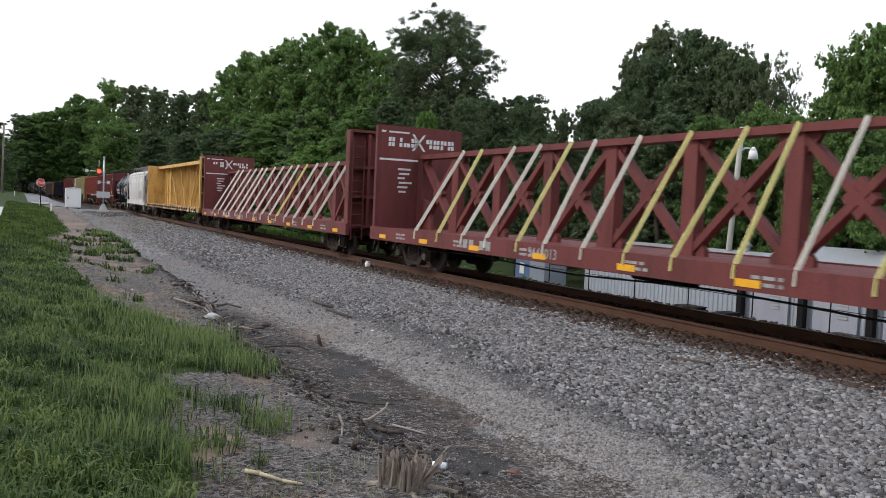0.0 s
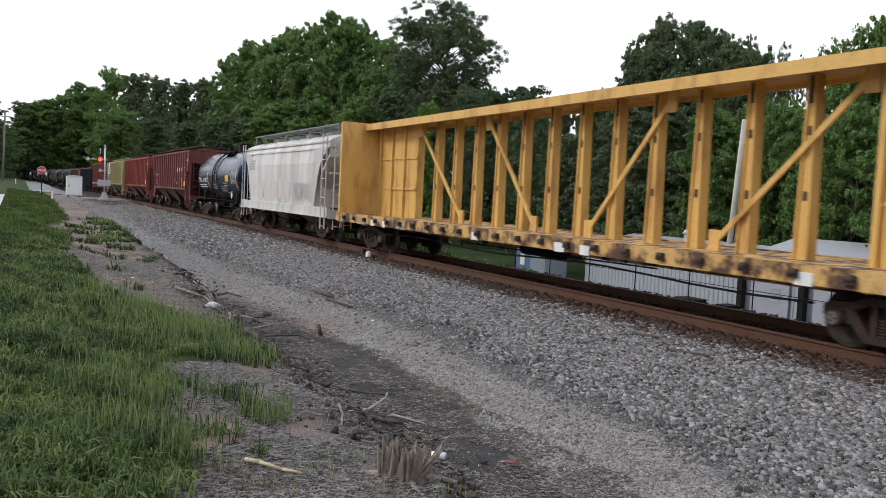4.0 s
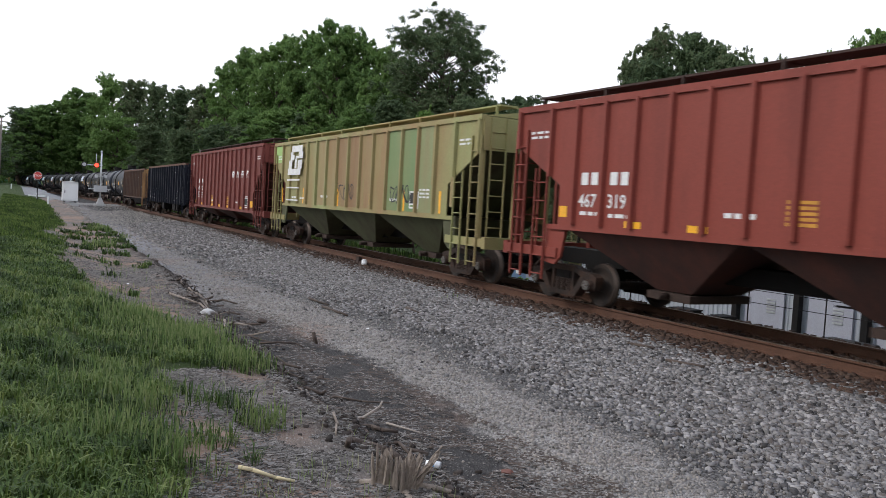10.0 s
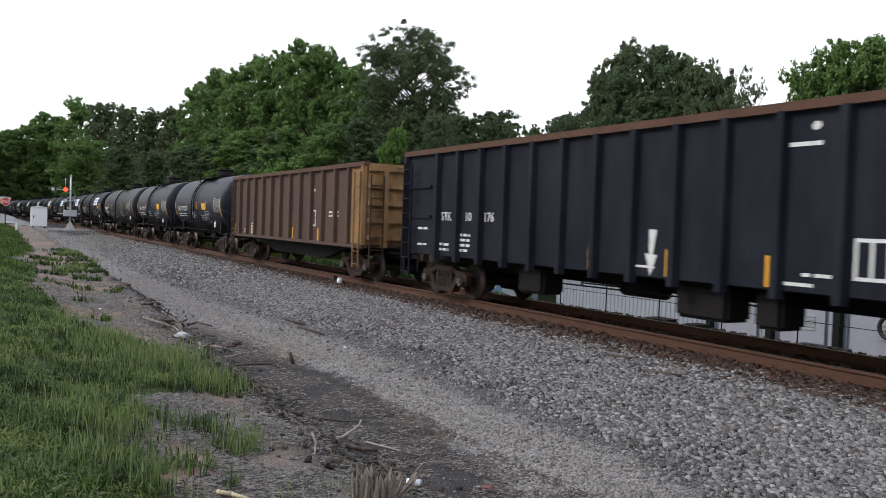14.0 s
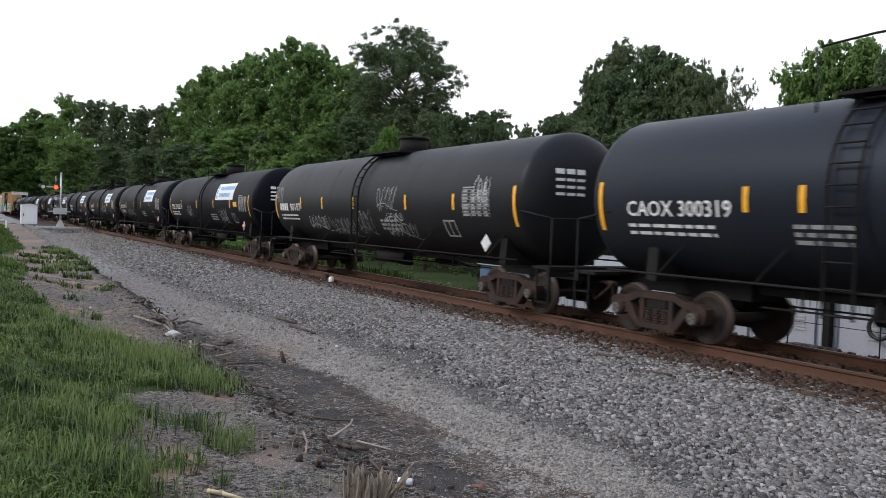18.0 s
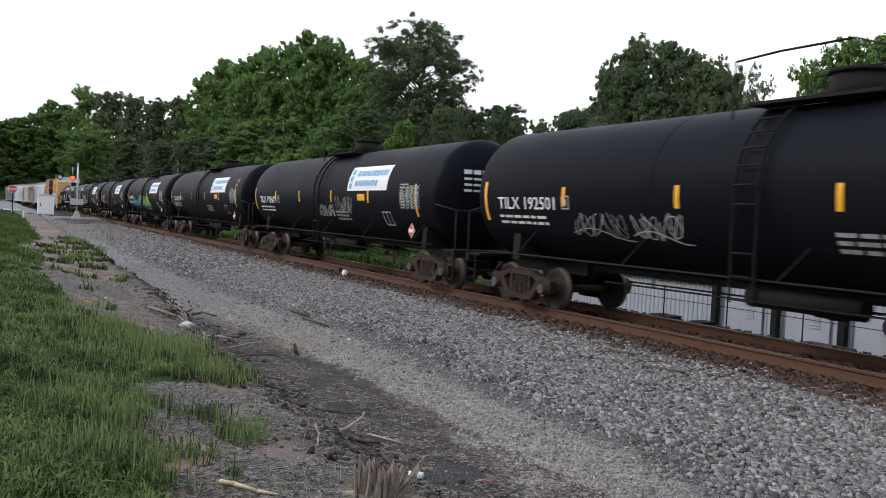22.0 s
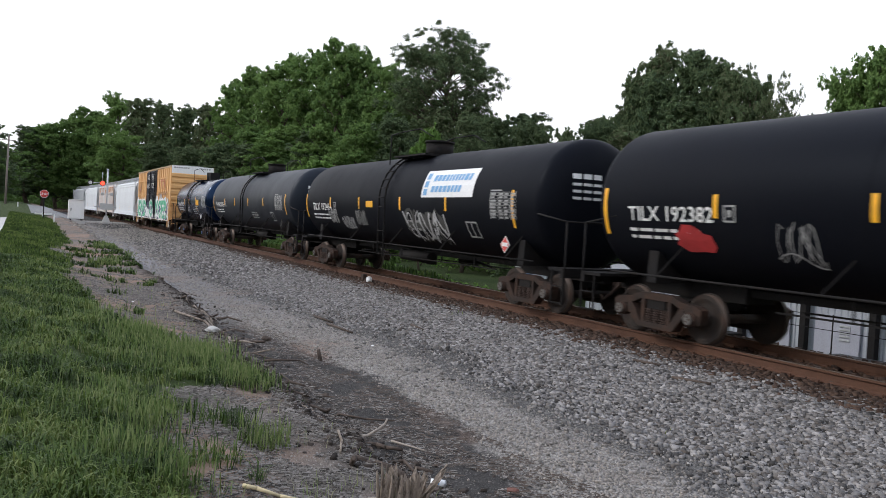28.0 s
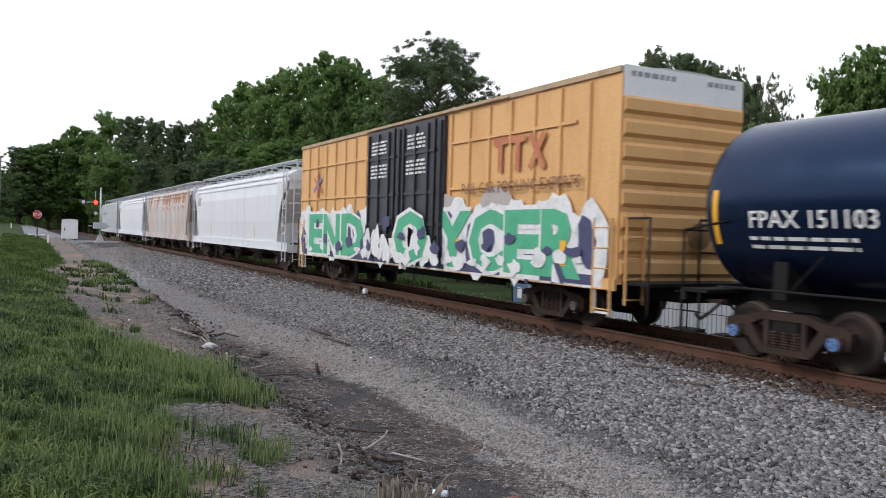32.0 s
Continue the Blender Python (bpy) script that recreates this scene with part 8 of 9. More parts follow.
# blue cabin
cab = thing("portable_cabin", "small blue and grey portable cabin in the weeds", "cabin")
zg = float(height(np.array(-31.5), np.array(21.5)))
for a, b, c in ((-32.6, -31.4, mat("blue_panel", (0.09, 0.15, 0.26), 0.5, 0, (0.2, 0.25, 0.3), 0.3, 2)), (-31.39, -30.2, mat("grey_panel", (0.24, 0.27, 0.31), 0.5, 0, (0.15, 0.16, 0.18), 0.3, 2))):
    bm = bmesh.new()
    box(bm, a, b, 21.0, 22.2, zg, zg + 1.55)
    part("panel", bm, c, cab)
bm = bmesh.new()
box(bm, -32.7, -30.1, 20.9, 22.3, zg + 1.55, zg + 1.65)
part("roof", bm, GALV, cab)
bm = bmesh.new()
box(bm, -32.2, -31.85, 20.97, 20.995, zg + 0.5, zg + 1.0)
part("window", bm, MARK_WHITE, cab)
# yard fence of thin rails between track and sheds
fence = thing("wire_fence", "thin dark post and rail fence below the track", "fence")
for i in range(10):
    x = -30 + i * 2.6
    bm = bmesh.new()
    z = float(height(np.array(x), np.array(19.3)))
    tube(bm, (x, 19.3, z - 0.1), (x, 19.3, -0.02), 0.02, 6)
    part("post", bm, STEEL_DARK, fence)
for zz in (-0.08, -0.45):
    bm = bmesh.new()
    tube(bm, (-30, 19.3, zz), (-6, 19.3, zz), 0.011, 6)
    part("rail", bm, STEEL_DARK, fence)
# yard lamp pole among the trees
lamp = thing("yard_lamp", "leaning pale wooden lamp post with a white lamp head", "lamp")
zg = float(height(np.array(-23.5), np.array(25.0)))
bm = bmesh.new()
tube(bm, (-23.5, 25.0, zg), (-23.05, 25.0, 5.46), 0.12, 10, 0.10)
part("pole", bm, mat("pale_post_wood", (0.42, 0.40, 0.35), 0.85, 0, (0.25, 0.23, 0.2), 0.5, 2, 6), lamp)
bm = bmesh.new()
pts = [(-23.15, 25.0, 4.2), (-23.0, 24.95, 4.5), (-22.75, 24.9, 4.62), (-22.4, 24.9, 4.58)]
for a, b in zip(pts, pts[1:]):
    tube(bm, a, b, 0.03, 8)
part("arm", bm, GALV, lamp)
bm = bmesh.new()
tube(bm, (-22.35, 24.9, 4.18), (-22.35, 24.9, 4.5), 0.20, 14, 0.14)
tube(bm, (-22.35, 24.9, 4.5), (-22.35, 24.9, 4.64), 0.14, 14, 0.05)
part("lamp_head", bm, WHITE_PAINT, lamp)

# ---- the level crossing ----
sig = thing("crossing_signal", "grey level-crossing signal mast with red lamps lit", "signal")
SX, SY = -86.0, 7.45
sz = float(height(np.array(SX), np.array(SY)))
bm = bmesh.new()
box(bm, SX - 0.5, SX + 0.5, SY - 0.5, SY + 0.5, sz - 0.3, sz + 0.12)
loft(bm, [[(SX + a * k, SY + b * k, z) for a, b in ((-1, -1), (1, -1), (1, 1), (-1, 1))] for k, z in ((0.36, sz + 0.12), (0.30, sz + 0.3), (0.14, sz + 0.75))])
part("pedestal", bm, CONCRETE, sig)
bm = bmesh.new()
tube(bm, (SX, SY, sz + 0.7), (SX, SY, sz + 5.2), 0.075, 12)
part("mast", bm, GALV, sig)
bm = bmesh.new()
tube(bm, (SX - 0.0, SY - 1.7, sz + 3.9), (SX, SY + 0.15, sz + 3.9), 0.04, 8)
arm = part("lamp_arm", bm, GALV, sig)
GLOW = bpy.data.materials.new("lit_red_lens")
GLOW.use_nodes = True
gb = GLOW.node_tree.nodes["Principled BSDF"]
gb.inputs["Base Color"].default_value = (0.7, 0.02, 0.01, 1)
gb.inputs["Emission Color"].default_value, gb.inputs["Emission Strength"].default_value = (1.0, 0.045, 0.02, 1), 3.5
for yy, lit in ((-1.55, False), (-0.45, True)):
    for sg in (1,):
        bm = bmesh.new()
        tube(bm, (SX + 0.05, SY + yy, sz + 3.9), (SX + 0.2, SY + yy, sz + 3.9), 0.16, 16)
        tube(bm, (SX + 0.19, SY + yy, sz + 3.9), (SX + 0.22, SY + yy, sz + 3.9), 0.26, 20)
        hood = part("lamp_hood", bm, MARK_BLACK, sig)
        bm = bmesh.new()
        tube(bm, (SX + 0.215, SY + yy, sz + 3.9), (SX + 0.25, SY + yy, sz + 3.9), 0.2 if lit else 0.17, 18)
        part("lens", bm, GLOW if lit else GALV, hood, "lit red lens" if lit else "unlit lens")
bm = bmesh.new()
tube(bm, (SX, SY - 0.45, sz + 4.0), (SX, SY - 0.45, sz + 5.0), 0.03, 8)
part("spare_mast", bm, GALV, sig)
bm = bmesh.new()
tube(bm, (SX, SY, sz + 5.2), (SX, SY, sz + 5.35), 0.15, 12, 0.05)
part("bell", bm, GALV, sig)
bm = bmesh.new()
box(bm, SX - 0.2, SX + 0.35, SY - 0.6, SY + 0.55, sz + 1.35, sz + 1.95)
bar(bm, (SX, SY - 1.1, sz + 1.6), (SX, SY + 0.9, sz + 1.6), 0.12, 0.10)
part("gate_motor", bm, GALV, sig)
bm = bmesh.new()
box(bm, SX + 0.06, SX + 0.12, SY - 0.55, SY - 0.3, sz + 2.7, sz + 3.0)
box(bm, SX + 0.06, SX + 0.12, SY + 0.3, SY + 0.55, sz + 2.7, sz + 3.0)
bar(bm, (SX, SY - 0.4, sz + 2.85), (SX, SY + 0.4, sz + 2.85), 0.05, 0.05)
part("side_lamps", bm, GALV, sig)
# equipment cabinet
CX, CY = -85.4, 4.72
zc_ = float(height(np.array(CX), np.array(CY))) + 0.35
cbx = thing("equipment_cabinet", "white metal signal equipment cabinet on a low concrete base", "cabinet")
bm = bmesh.new()
box(bm, CX - 0.75, CX + 0.75, CY - 0.8, CY + 0.8, zc_ - 0.6, zc_)
part("base", bm, CONCRETE, cbx, "low concrete base")
for yy in (-0.5, 0.5):
    bm = bmesh.new()
    box(bm, CX - 0.5, CX + 0.5, CY + yy - 0.06, CY + yy + 0.06, zc_, zc_ + 0.16)
    part("leg", bm, STEEL_DARK, cbx)
bm = bmesh.new()
box(bm, CX - 0.6, CX + 0.6, CY - 0.68, CY + 0.68, zc_ + 0.15, zc_ + 1.95)
bmesh.ops.bevel(bm, geom=bm.edges[:], offset=0.03, segments=2, affect="EDGES")
part("body", bm, WHITE_PAINT, cbx)
bm = bmesh.new()
box(bm, CX + 0.595, CX + 0.63, CY - 0.58, CY + 0.58, zc_ + 0.24, zc_ + 1.86)
door = part("door", bm, WHITE_PAINT, cbx)
bm = bmesh.new()
box(bm, CX + 0.63, CX + 0.67, CY - 0.5, CY - 0.44, zc_ + 0.9, zc_ + 1.15)
part("handle", bm, STEEL_DARK, door)
bm = bmesh.new()
loft(bm, [[(x, CY - 0.74, zc_ + 1.95), (x, CY, zc_ + 2.04), (x, CY + 0.74, zc_ + 1.95)] for x in (CX - 0.7, CX + 0.7)], True)
part("roof", bm, WHITE_PAINT, cbx)
# stop sign
zs = float(height(np.array(-74.0), np.array(1.9)))
st = thing("stop_sign", "red octagonal stop sign on a dark post", "road sign")
bm = bmesh.new()
tube(bm, (-74.0, 1.68, zs - 0.3), (-74.0, 1.68, 2.75), 0.04, 8)
part("post", bm, STEEL_DARK, st)
bm = bmesh.new()
oct_ = [(0.34 * math.cos(math.pi / 8 + k * math.pi / 4), 0.34 * math.sin(math.pi / 8 + k * math.pi / 4)) for k in range(8)]
loft(bm, [[(x, 1.68 + a, 2.42 + b) for a, b in oct_] for x in (-73.96, -73.94)])
plt = part("plate", bm, WHITE_PAINT, st, "white rim")
bm = bmesh.new()
loft(bm, [[(x, 1.68 + a * 0.92, 2.42 + b * 0.92) for a, b in oct_] for x in (-73.939, -73.934)])
part("face", bm, MARK_RED, plt, "red face")
cu = lettering(plt, "STOP", 0.24, 0, 0, flat_side(0), WHITE_PAINT, "lettering")
for v in cu.data.vertices:
    v.co = (-73.93, 1.38 + v.co.x, 2.33 + v.co.z)
# white stub posts and a low white T post on the grass
for k, (x, y, z1, t) in enumerate(((-78.0, 1.75, 0.55, True), (-70.0, 2.35, 0.62, False), (-115.0, -0.3, 0.6, False))):
    zb = float(height(np.array(x), np.array(y)))
    mp_ = thing("marker_post", "short white painted marker post in the grass", "post", "white marker posts")
    bm = bmesh.new()
    box(bm, x - 0.05, x + 0.05, y - 0.06, y + 0.06, zb - 0.1, zb + z1)
    part("post", bm, WHITE_PAINT, mp_)
    if t:
        bm = bmesh.new()
        box(bm, x - 0.04, x + 0.04, y - 0.65, y + 0.65, zb + z1 - 0.25, zb + z1 - 0.12)
        part("crossbar", bm, WHITE_PAINT, mp_)
# utility pole
pl = thing("utility_pole", "leaning grey wooden utility pole by the far road", "pole")
bm = bmesh.new()
tube(bm, (-128, -1.9, -0.2), (-128, -1.75, 10.6), 0.17, 10, 0.11)
part("pole", bm, WOOD_POLE, pl)
bm = bmesh.new()
box(bm, -128.1, -127.9, -2.6, -0.9, 9.9, 10.0)
part("crossarm", bm, WOOD_POLE, pl)
pl2 = thing("utility_pole", "thin dark pole at the wood's edge beyond the crossing", "pole")
bm = bmesh.new()
tube(bm, (-100, 19.5, -1.4), (-100, 19.5, 6.9), 0.12, 8, 0.09)
part("pole", bm, WOOD_POLE, pl2)
bm = bmesh.new()
box(bm, -100.06, -99.94, 18.9, 20.1, 6.2, 6.32)
part("crossarm", bm, WOOD_POLE, pl2)


# ---- grass, weeds and litter on the near bank ----
BLADE = ((0, 1, 2), (0, 2, 4), (4, 2, 3))


def blades(name, count, xr, yr, hgt, width, material, label, seed, keep=None, power=1.0, droop=0.4, zig=1):
    r = np.random.RandomState(seed)
    x = xr[1] + (xr[0] - xr[1]) * r.rand(count) ** power
    y = r.uniform(*yr, count)
    if keep is not None:
        k = keep(x, y, r)
        x, y = x[k], y[k]
    n = len(x)
    z = height(x, y) - 0.01
    a, h = r.uniform(0, 2 * math.pi, n), hgt * (0.5 + r.rand(n))
    w = width * (0.7 + 0.6 * r.rand(n)) * (1 + np.clip((-x - 9) / 14, 0, 3))
    bx, by = np.cos(a), np.sin(a)
    la, ld = r.uniform(0, 2 * math.pi, n), droop * h * r.rand(n)
    tip = np.stack([x + np.cos(la) * ld, y + np.sin(la) * ld, z + h * (1 - 0.25 * droop)], -1)
    midp = np.stack([x + np.cos(la) * ld * 0.3, y + np.sin(la) * ld * 0.3, z + h * 0.6], -1)
    side = np.stack([bx * w, by * w, np.zeros(n)], -1)
    root = np.stack([x, y, z], -1)
    v = np.stack([root - side, root + side, midp + side * 0.7, tip, midp - side * 0.7], 1).reshape(-1, 3)
    f = (np.array(BLADE)[None] + 5 * np.arange(n)[:, None, None]).reshape(-1, 3)
    return tagged(new(name, raw_mesh(name, v, f, material)), label, "grass", kind="stuff")


def lawn(x, y, r):
    edge = border(LAWN_EDGE, x) + 0.22 * waves(x, y, 1.4, 21) + 0.12 * waves(x, y, 0.5, 22)
    thin = 0.30 + 0.70 * smooth(-0.55, 0.25, waves(x, y, 1.1, 23) - 0.35 * smooth(0.0, 1.6, y))
    for cx, cy, rr in ((-10.3, 0.55, 0.32), (-8.2, 0.5, 0.25), (-9.1, 1.75, 0.42), (-8.45, 1.36, 0.3), (-12.2, 0.9, 0.3)):
        thin = thin * (1 - 0.9 * np.exp(-((x - cx) ** 2 + (y - cy) ** 2) / (rr * rr)))
    return r.rand(len(x)) < np.clip((edge - y) * 3.0 + 0.2, 0, 1) * thin


def tufts(x, y, r):
    return waves(x, y, 0.9, 31) + 0.7 * waves(x, y, 3.0, 32) > 0.55


def tussocks(name, clumps, per, xr, yr, hgt, width, material, label, seed, keep, power=1.3):
    """Grass in small tussocks: blades that fan out from common roots and bow over."""
    r = np.random.RandomState(seed)
    cx = xr[1] + (xr[0] - xr[1]) * r.rand(clumps) ** power
    cy = r.uniform(*yr, clumps)
    k = keep(cx, cy, r)
    cx, cy = np.repeat(cx[k], per), np.repeat(cy[k], per)
    n = len(cx)
    lush = np.repeat(0.6 + 0.8 * r.rand(n // per), per)
    x, y = cx + 0.022 * r.randn(n), cy + 0.022 * r.randn(n)
    z = height(x, y) - 0.01
    a, h = r.uniform(0, 2 * math.pi, n), hgt * lush * (0.45 + 0.8 * r.rand(n))
    w = width * (0.6 + 0.8 * r.rand(n)) * (1 + np.clip((-x - 8) / 12, 0, 2))
    out = h * r.uniform(0.15, 1.05, n)
    ux, uy = np.cos(a), np.sin(a)
    side = np.stack([-uy * w, ux * w, np.zeros(n)], -1)
    root = np.stack([x, y, z], -1)
    midp = np.stack([x + ux * out * 0.45, y + uy * out * 0.45, z + h * 0.75], -1)
    tip = np.stack([x + ux * out * 1.15, y + uy * out * 1.15, z + h * (0.95 - 0.45 * r.rand(n))], -1)
    v = np.stack([root - side * 0.6, root + side * 0.6, midp + side, tip, midp - side], 1).reshape(-1, 3)
    return tagged(new(name, raw_mesh(name, v, (np.array(BLADE)[None] + 5 * np.arange(n)[:, None, None]).reshape(-1, 3), material)), label, "grass", kind="stuff")


tussocks("grass", 21000, 10, (-26, -4.0), (-0.85, 3.0), 0.125, 0.0050, GRASS, "short green lawn grass in tussocks on the bank", 91, lawn, 1.5)
blades("grass", 60000, (-80, -20), (-0.8, 2.9), 0.11, 0.006, GRASS, "short green lawn grass further along", 92, lawn, 1.3)
blades("grass", 26000, (-4.2, 6.0), (-0.85, 1.3), 0.11, 0.0045, GRASS, "short green lawn grass where the camera stands", 104, lawn)
blades("weeds", 5000, (-24, -4.5), (0.6, 2.9), 0.13, 0.003, SEED, "thin dry weed stalks along the bank edge", 93, tufts, 1.3, 0.5)
TUFTS = ((-12.6, 1.65, 0.55), (-11.3, 2.1, 0.6), (-10.8, 2.15, 0.5), (-9.5, 2.4, 0.42), (-9.5, 2.15, 0.35), (-7.7, 1.33, 0.28), (-7.4, 1.76, 0.3), (-7.1, 1.53, 0.22), (-5.96, 1.28, 0.26), (-6.88, 1.97, 0.24), (-5.7, 1.53, 0.14), (-5.4, 0.96, 0.2), (-6.9, 0.94, 0.3), (-5.96, 0.78, 0.3), (-7.5, 2.08, 0.16), (-19.5, 2.0, 0.3), (-30.4, 2.7, 0.5), (-33, 2.1, 0.5), (-26, 2.95, 0.3), (-41.8, 4.0, 0.8), (-37, 3.4, 0.7), (-24, 1.8, 0.3), (-36.4, 2.2, 0.6), (-28.2, 1.9, 0.45), (-40.7, 3.66, 0.8), (-29.5, 3.4, 0.6), (-33, 3.6, 0.7), (-22.5, 3.1, 0.3), (-16, 2.0, 0.2), (-45, 3.9, 0.9), (-26.9, 2.7, 0.35), (-23, 2.4, 0.25))
PALE_TUFTS = (0, 1, 2, 3, 9, 11, 12, 13, 16, 19)


def in_tufts(x, y, r):
    near = np.zeros(len(x))
    for cx, cy, rr in TUFTS:
        near = np.maximum(near, np.exp(-((x - cx) ** 2 + (y - cy) ** 2) / (2 * (0.55 * rr) ** 2)))
    return r.rand(len(x)) < near


def stalks(name, tufts_, density, hgt, width, material, label, seed):
    """Upright stalks standing thick in each tuft, thinning outwards, with a feathery head on each."""
    r = np.random.RandomState(seed)
    n = [int(density * rr * rr * (1 if x > -14 else 0.4)) for x, y, rr in tufts_]
    cx, cy, rr = (np.repeat([t[i] for t in tufts_], n) for i in range(3))
    k = len(cx)
    x, y = cx + 0.55 * rr * r.randn(k), cy + 0.45 * rr * r.randn(k)
    z, h = height(x, y) - 0.01, hgt * (0.45 + 0.75 * r.rand(k))
    a, w = r.uniform(0, 2 * math.pi, k), width * (0.7 + 0.6 * r.rand(k)) * (1 + np.clip((-x - 9) / 12, 0, 3))
    lean, la = h * 0.35 * r.rand(k), r.uniform(0, 2 * math.pi, k)
    side = np.stack([np.cos(a) * w, np.sin(a) * w, 0 * w], -1)
    at = lambda f, bow: np.stack([x + np.cos(la) * lean * bow, y + np.sin(la) * lean * bow, z + h * f], -1)
    v = np.stack([at(0, 0) - side, at(0, 0) + side, at(0.72, 0.5) + side * 2.0, at(1.0, 1.0), at(0.72, 0.5) - side * 2.0], 1).reshape(-1, 3)
    return tagged(new(name, raw_mesh(name, v, (np.array(BLADE)[None] + 5 * np.arange(k)[:, None, None]).reshape(-1, 3), material)), label, "grass", kind="stuff")


stalks("seeding_grass", [TUFTS[i] for i in PALE_TUFTS], 2300, 0.25, 0.0022, SEED, "pale seeding grass in clumps along the bank", 94)
stalks("seeding_grass", [(-11.8, 1.5, 0.8), (-10.2, 1.5, 0.7), (-8.2, 0.9, 0.5), (-7.2, 0.6, 0.4), (-14.5, 1.1, 0.8), (-6.2, 0.55, 0.3)], 500, 0.22, 0.0020, SEED, "thin seeding stalks scattered in the lawn", 101)
tussocks("grass", 16000, 9, (-46, -4.5), (0.4, 4.5), 0.16, 0.0042, GRASS, "taller green grass clumps along the bank", 98, in_tufts, 1.3)
blades("grass", 30000, (-90, -27.5), (13.8, 20), 0.30, 0.014, GRASS, "rough grass behind the track", 95, None, 1.0, 0.4)
blades("grass", 900, (-30, -4), (6.0, 9.6), 0.12, 0.006, GRASS, "sparse weeds in the ballast", 96, lambda x, y, r: waves(x, y, 2.0, 35) > 0.95, 1.0)


def litter(name, count, xr, yr, length, seed, label, material=None):
    r = np.random.RandomState(seed)
    x, y = xr[1] + (xr[0] - xr[1]) * r.rand(count) ** 1.8, r.uniform(*yr, count)
    keep = (waves(x, y, 1.6, 41) > -0.35) & (y > border(LAWN_EDGE, x) - 0.1)
    x, y = x[keep], y[keep]
    n = len(x)
    z = height(x, y) + 0.006 + 0.012 * r.rand(n)
    a, l = r.uniform(0, math.pi, n), length * (0.3 + r.rand(n))
    dx, dy, t = np.cos(a) * l, np.sin(a) * l, r.uniform(-0.12, 0.2, n) * l
    w = 0.0018 + 0.003 * r.rand(n)
    px, py = -np.sin(a) * w, np.cos(a) * w
    v = np.stack([np.stack([x - dx - px, y - dy - py, z], -1), np.stack([x + dx - px, y + dy - py, z + t], -1), np.stack([x + dx + px, y + dy + py, z + t + 0.004], -1), np.stack([x - dx + px, y - dy + py, z + 0.004], -1)], 1).reshape(-1, 3)
    return tagged(new(name, raw_mesh(name, v, np.arange(4 * n).reshape(-1, 4), material or LITTER)), label, "litter", kind="stuff")


litter("dry_litter", 90000, (-26, -4.0), (0.5, 3.6), 0.024, 97, "dry straw and twigs on bare earth")
litter("dry_litter", 26000, (-22, -4.0), (2.4, 4.5), 0.026, 103, "dry straw and splinters down the bank")
litter("dry_litter", 14000, (6.0, -4.3), (0.9, 3.6), 0.024, 105, "dry straw on the bare earth of the near bank")
litter("bark_chips", 20000, (-17, -4.0), (2.7, 4.8), 0.03, 99, "dark bark chips on black earth", BARK)


# splintered stump
def gz_at(x, y):
    return float(height(np.array(x), np.array(y)))


stump = thing("tree_stump", "splintered grey-brown tree stump on the bank", "stump")
STUMP_WOOD = mat("split_wood", (0.30, 0.245, 0.195), 0.9, 0, (0.05, 0.038, 0.030), 0.7, 14, 9, 0.8, 60)
rnd = random.Random(12)
TX, TY = -5.15, 2.45
tz = gz_at(TX, TY)
bm = bmesh.new()
core = []
tops = [rnd.uniform(0.12, 0.26) for i in range(14)]
for s_ in (-0.08, 0.0, 0.35, 0.7, 1.0):
    ring = []
    for i in range(56):
        a = 2 * math.pi * i / 56
        rr = (0.125 + 0.04 * max(0.0, 0.25 - s_) + 0.018 * math.sin(a * 11 + 1) + 0.012 * math.sin(a * 23)) * (1 - 0.22 * max(0, s_))
        top_ = tops[i // 4 % 14] + 0.03 * math.sin(i * 2.1)
        ring.append((TX + rr * math.cos(a), TY + rr * math.sin(a), tz + (s_ if s_ <= 0 else s_ * top_)))
    core.append(ring)
loft(bm, core, True, False)
low = [bm.verts.new((TX + 0.6 * (x - TX), TY + 0.6 * (y - TY), z - 0.06 - 0.05 * (i % 5) / 4)) for i, (x, y, z) in enumerate(core[-1])]
bm.verts.ensure_lookup_table()
rim = [bm.verts[4 * 56 + i] for i in range(56)]
for i in range(56):
    j = (i + 1) % 56
    bm.faces.new((rim[i], rim[j], low[j], low[i]))
bm.faces.new(low)
part("trunk", bm, STUMP_WOOD, stump, "grooved broken trunk")
for i in range(26):
    a = rnd.uniform(0, 2 * math.pi) if i % 2 else rnd.uniform(0.4, 1.6)
    rr = 0.135 * rnd.uniform(0.75, 1.12)
    x, y = TX + rr * math.cos(a), TY + rr * math.sin(a)
    h = rnd.uniform(0.12, 0.29)
    lean = rnd.uniform(0.0, 0.25) if i % 2 else rnd.uniform(0.2, 0.75)
    bm = bmesh.new()
    wd, th, tw = rnd.uniform(0.016, 0.034), rnd.uniform(0.008, 0.016), a + math.pi / 2 + rnd.uniform(-0.4, 0.4)
    ring = [(wd * math.cos(q) * math.cos(tw) - th * math.sin(q) * math.sin(tw), wd * math.cos(q) * math.sin(tw) + th * math.sin(q) * math.cos(tw)) for q in (0.3, 1.2, 2.4, 3.3, 4.2, 5.4)]
    secs = []
    for s_, kk in ((-0.06, 1.15), (h * 0.4, 1.0), (h * 0.8, 0.75), (h, 0.3)):
        secs.append([(x + lean * max(0, s_) * math.cos(a) + px * kk, y + lean * max(0, s_) * math.sin(a) + py * kk, tz + s_ + rnd.uniform(-0.02, 0.02) * (s_ > 0)) for px, py in ring])
    loft(bm, secs)
    part("splinter", bm, STUMP_WOOD, stump)
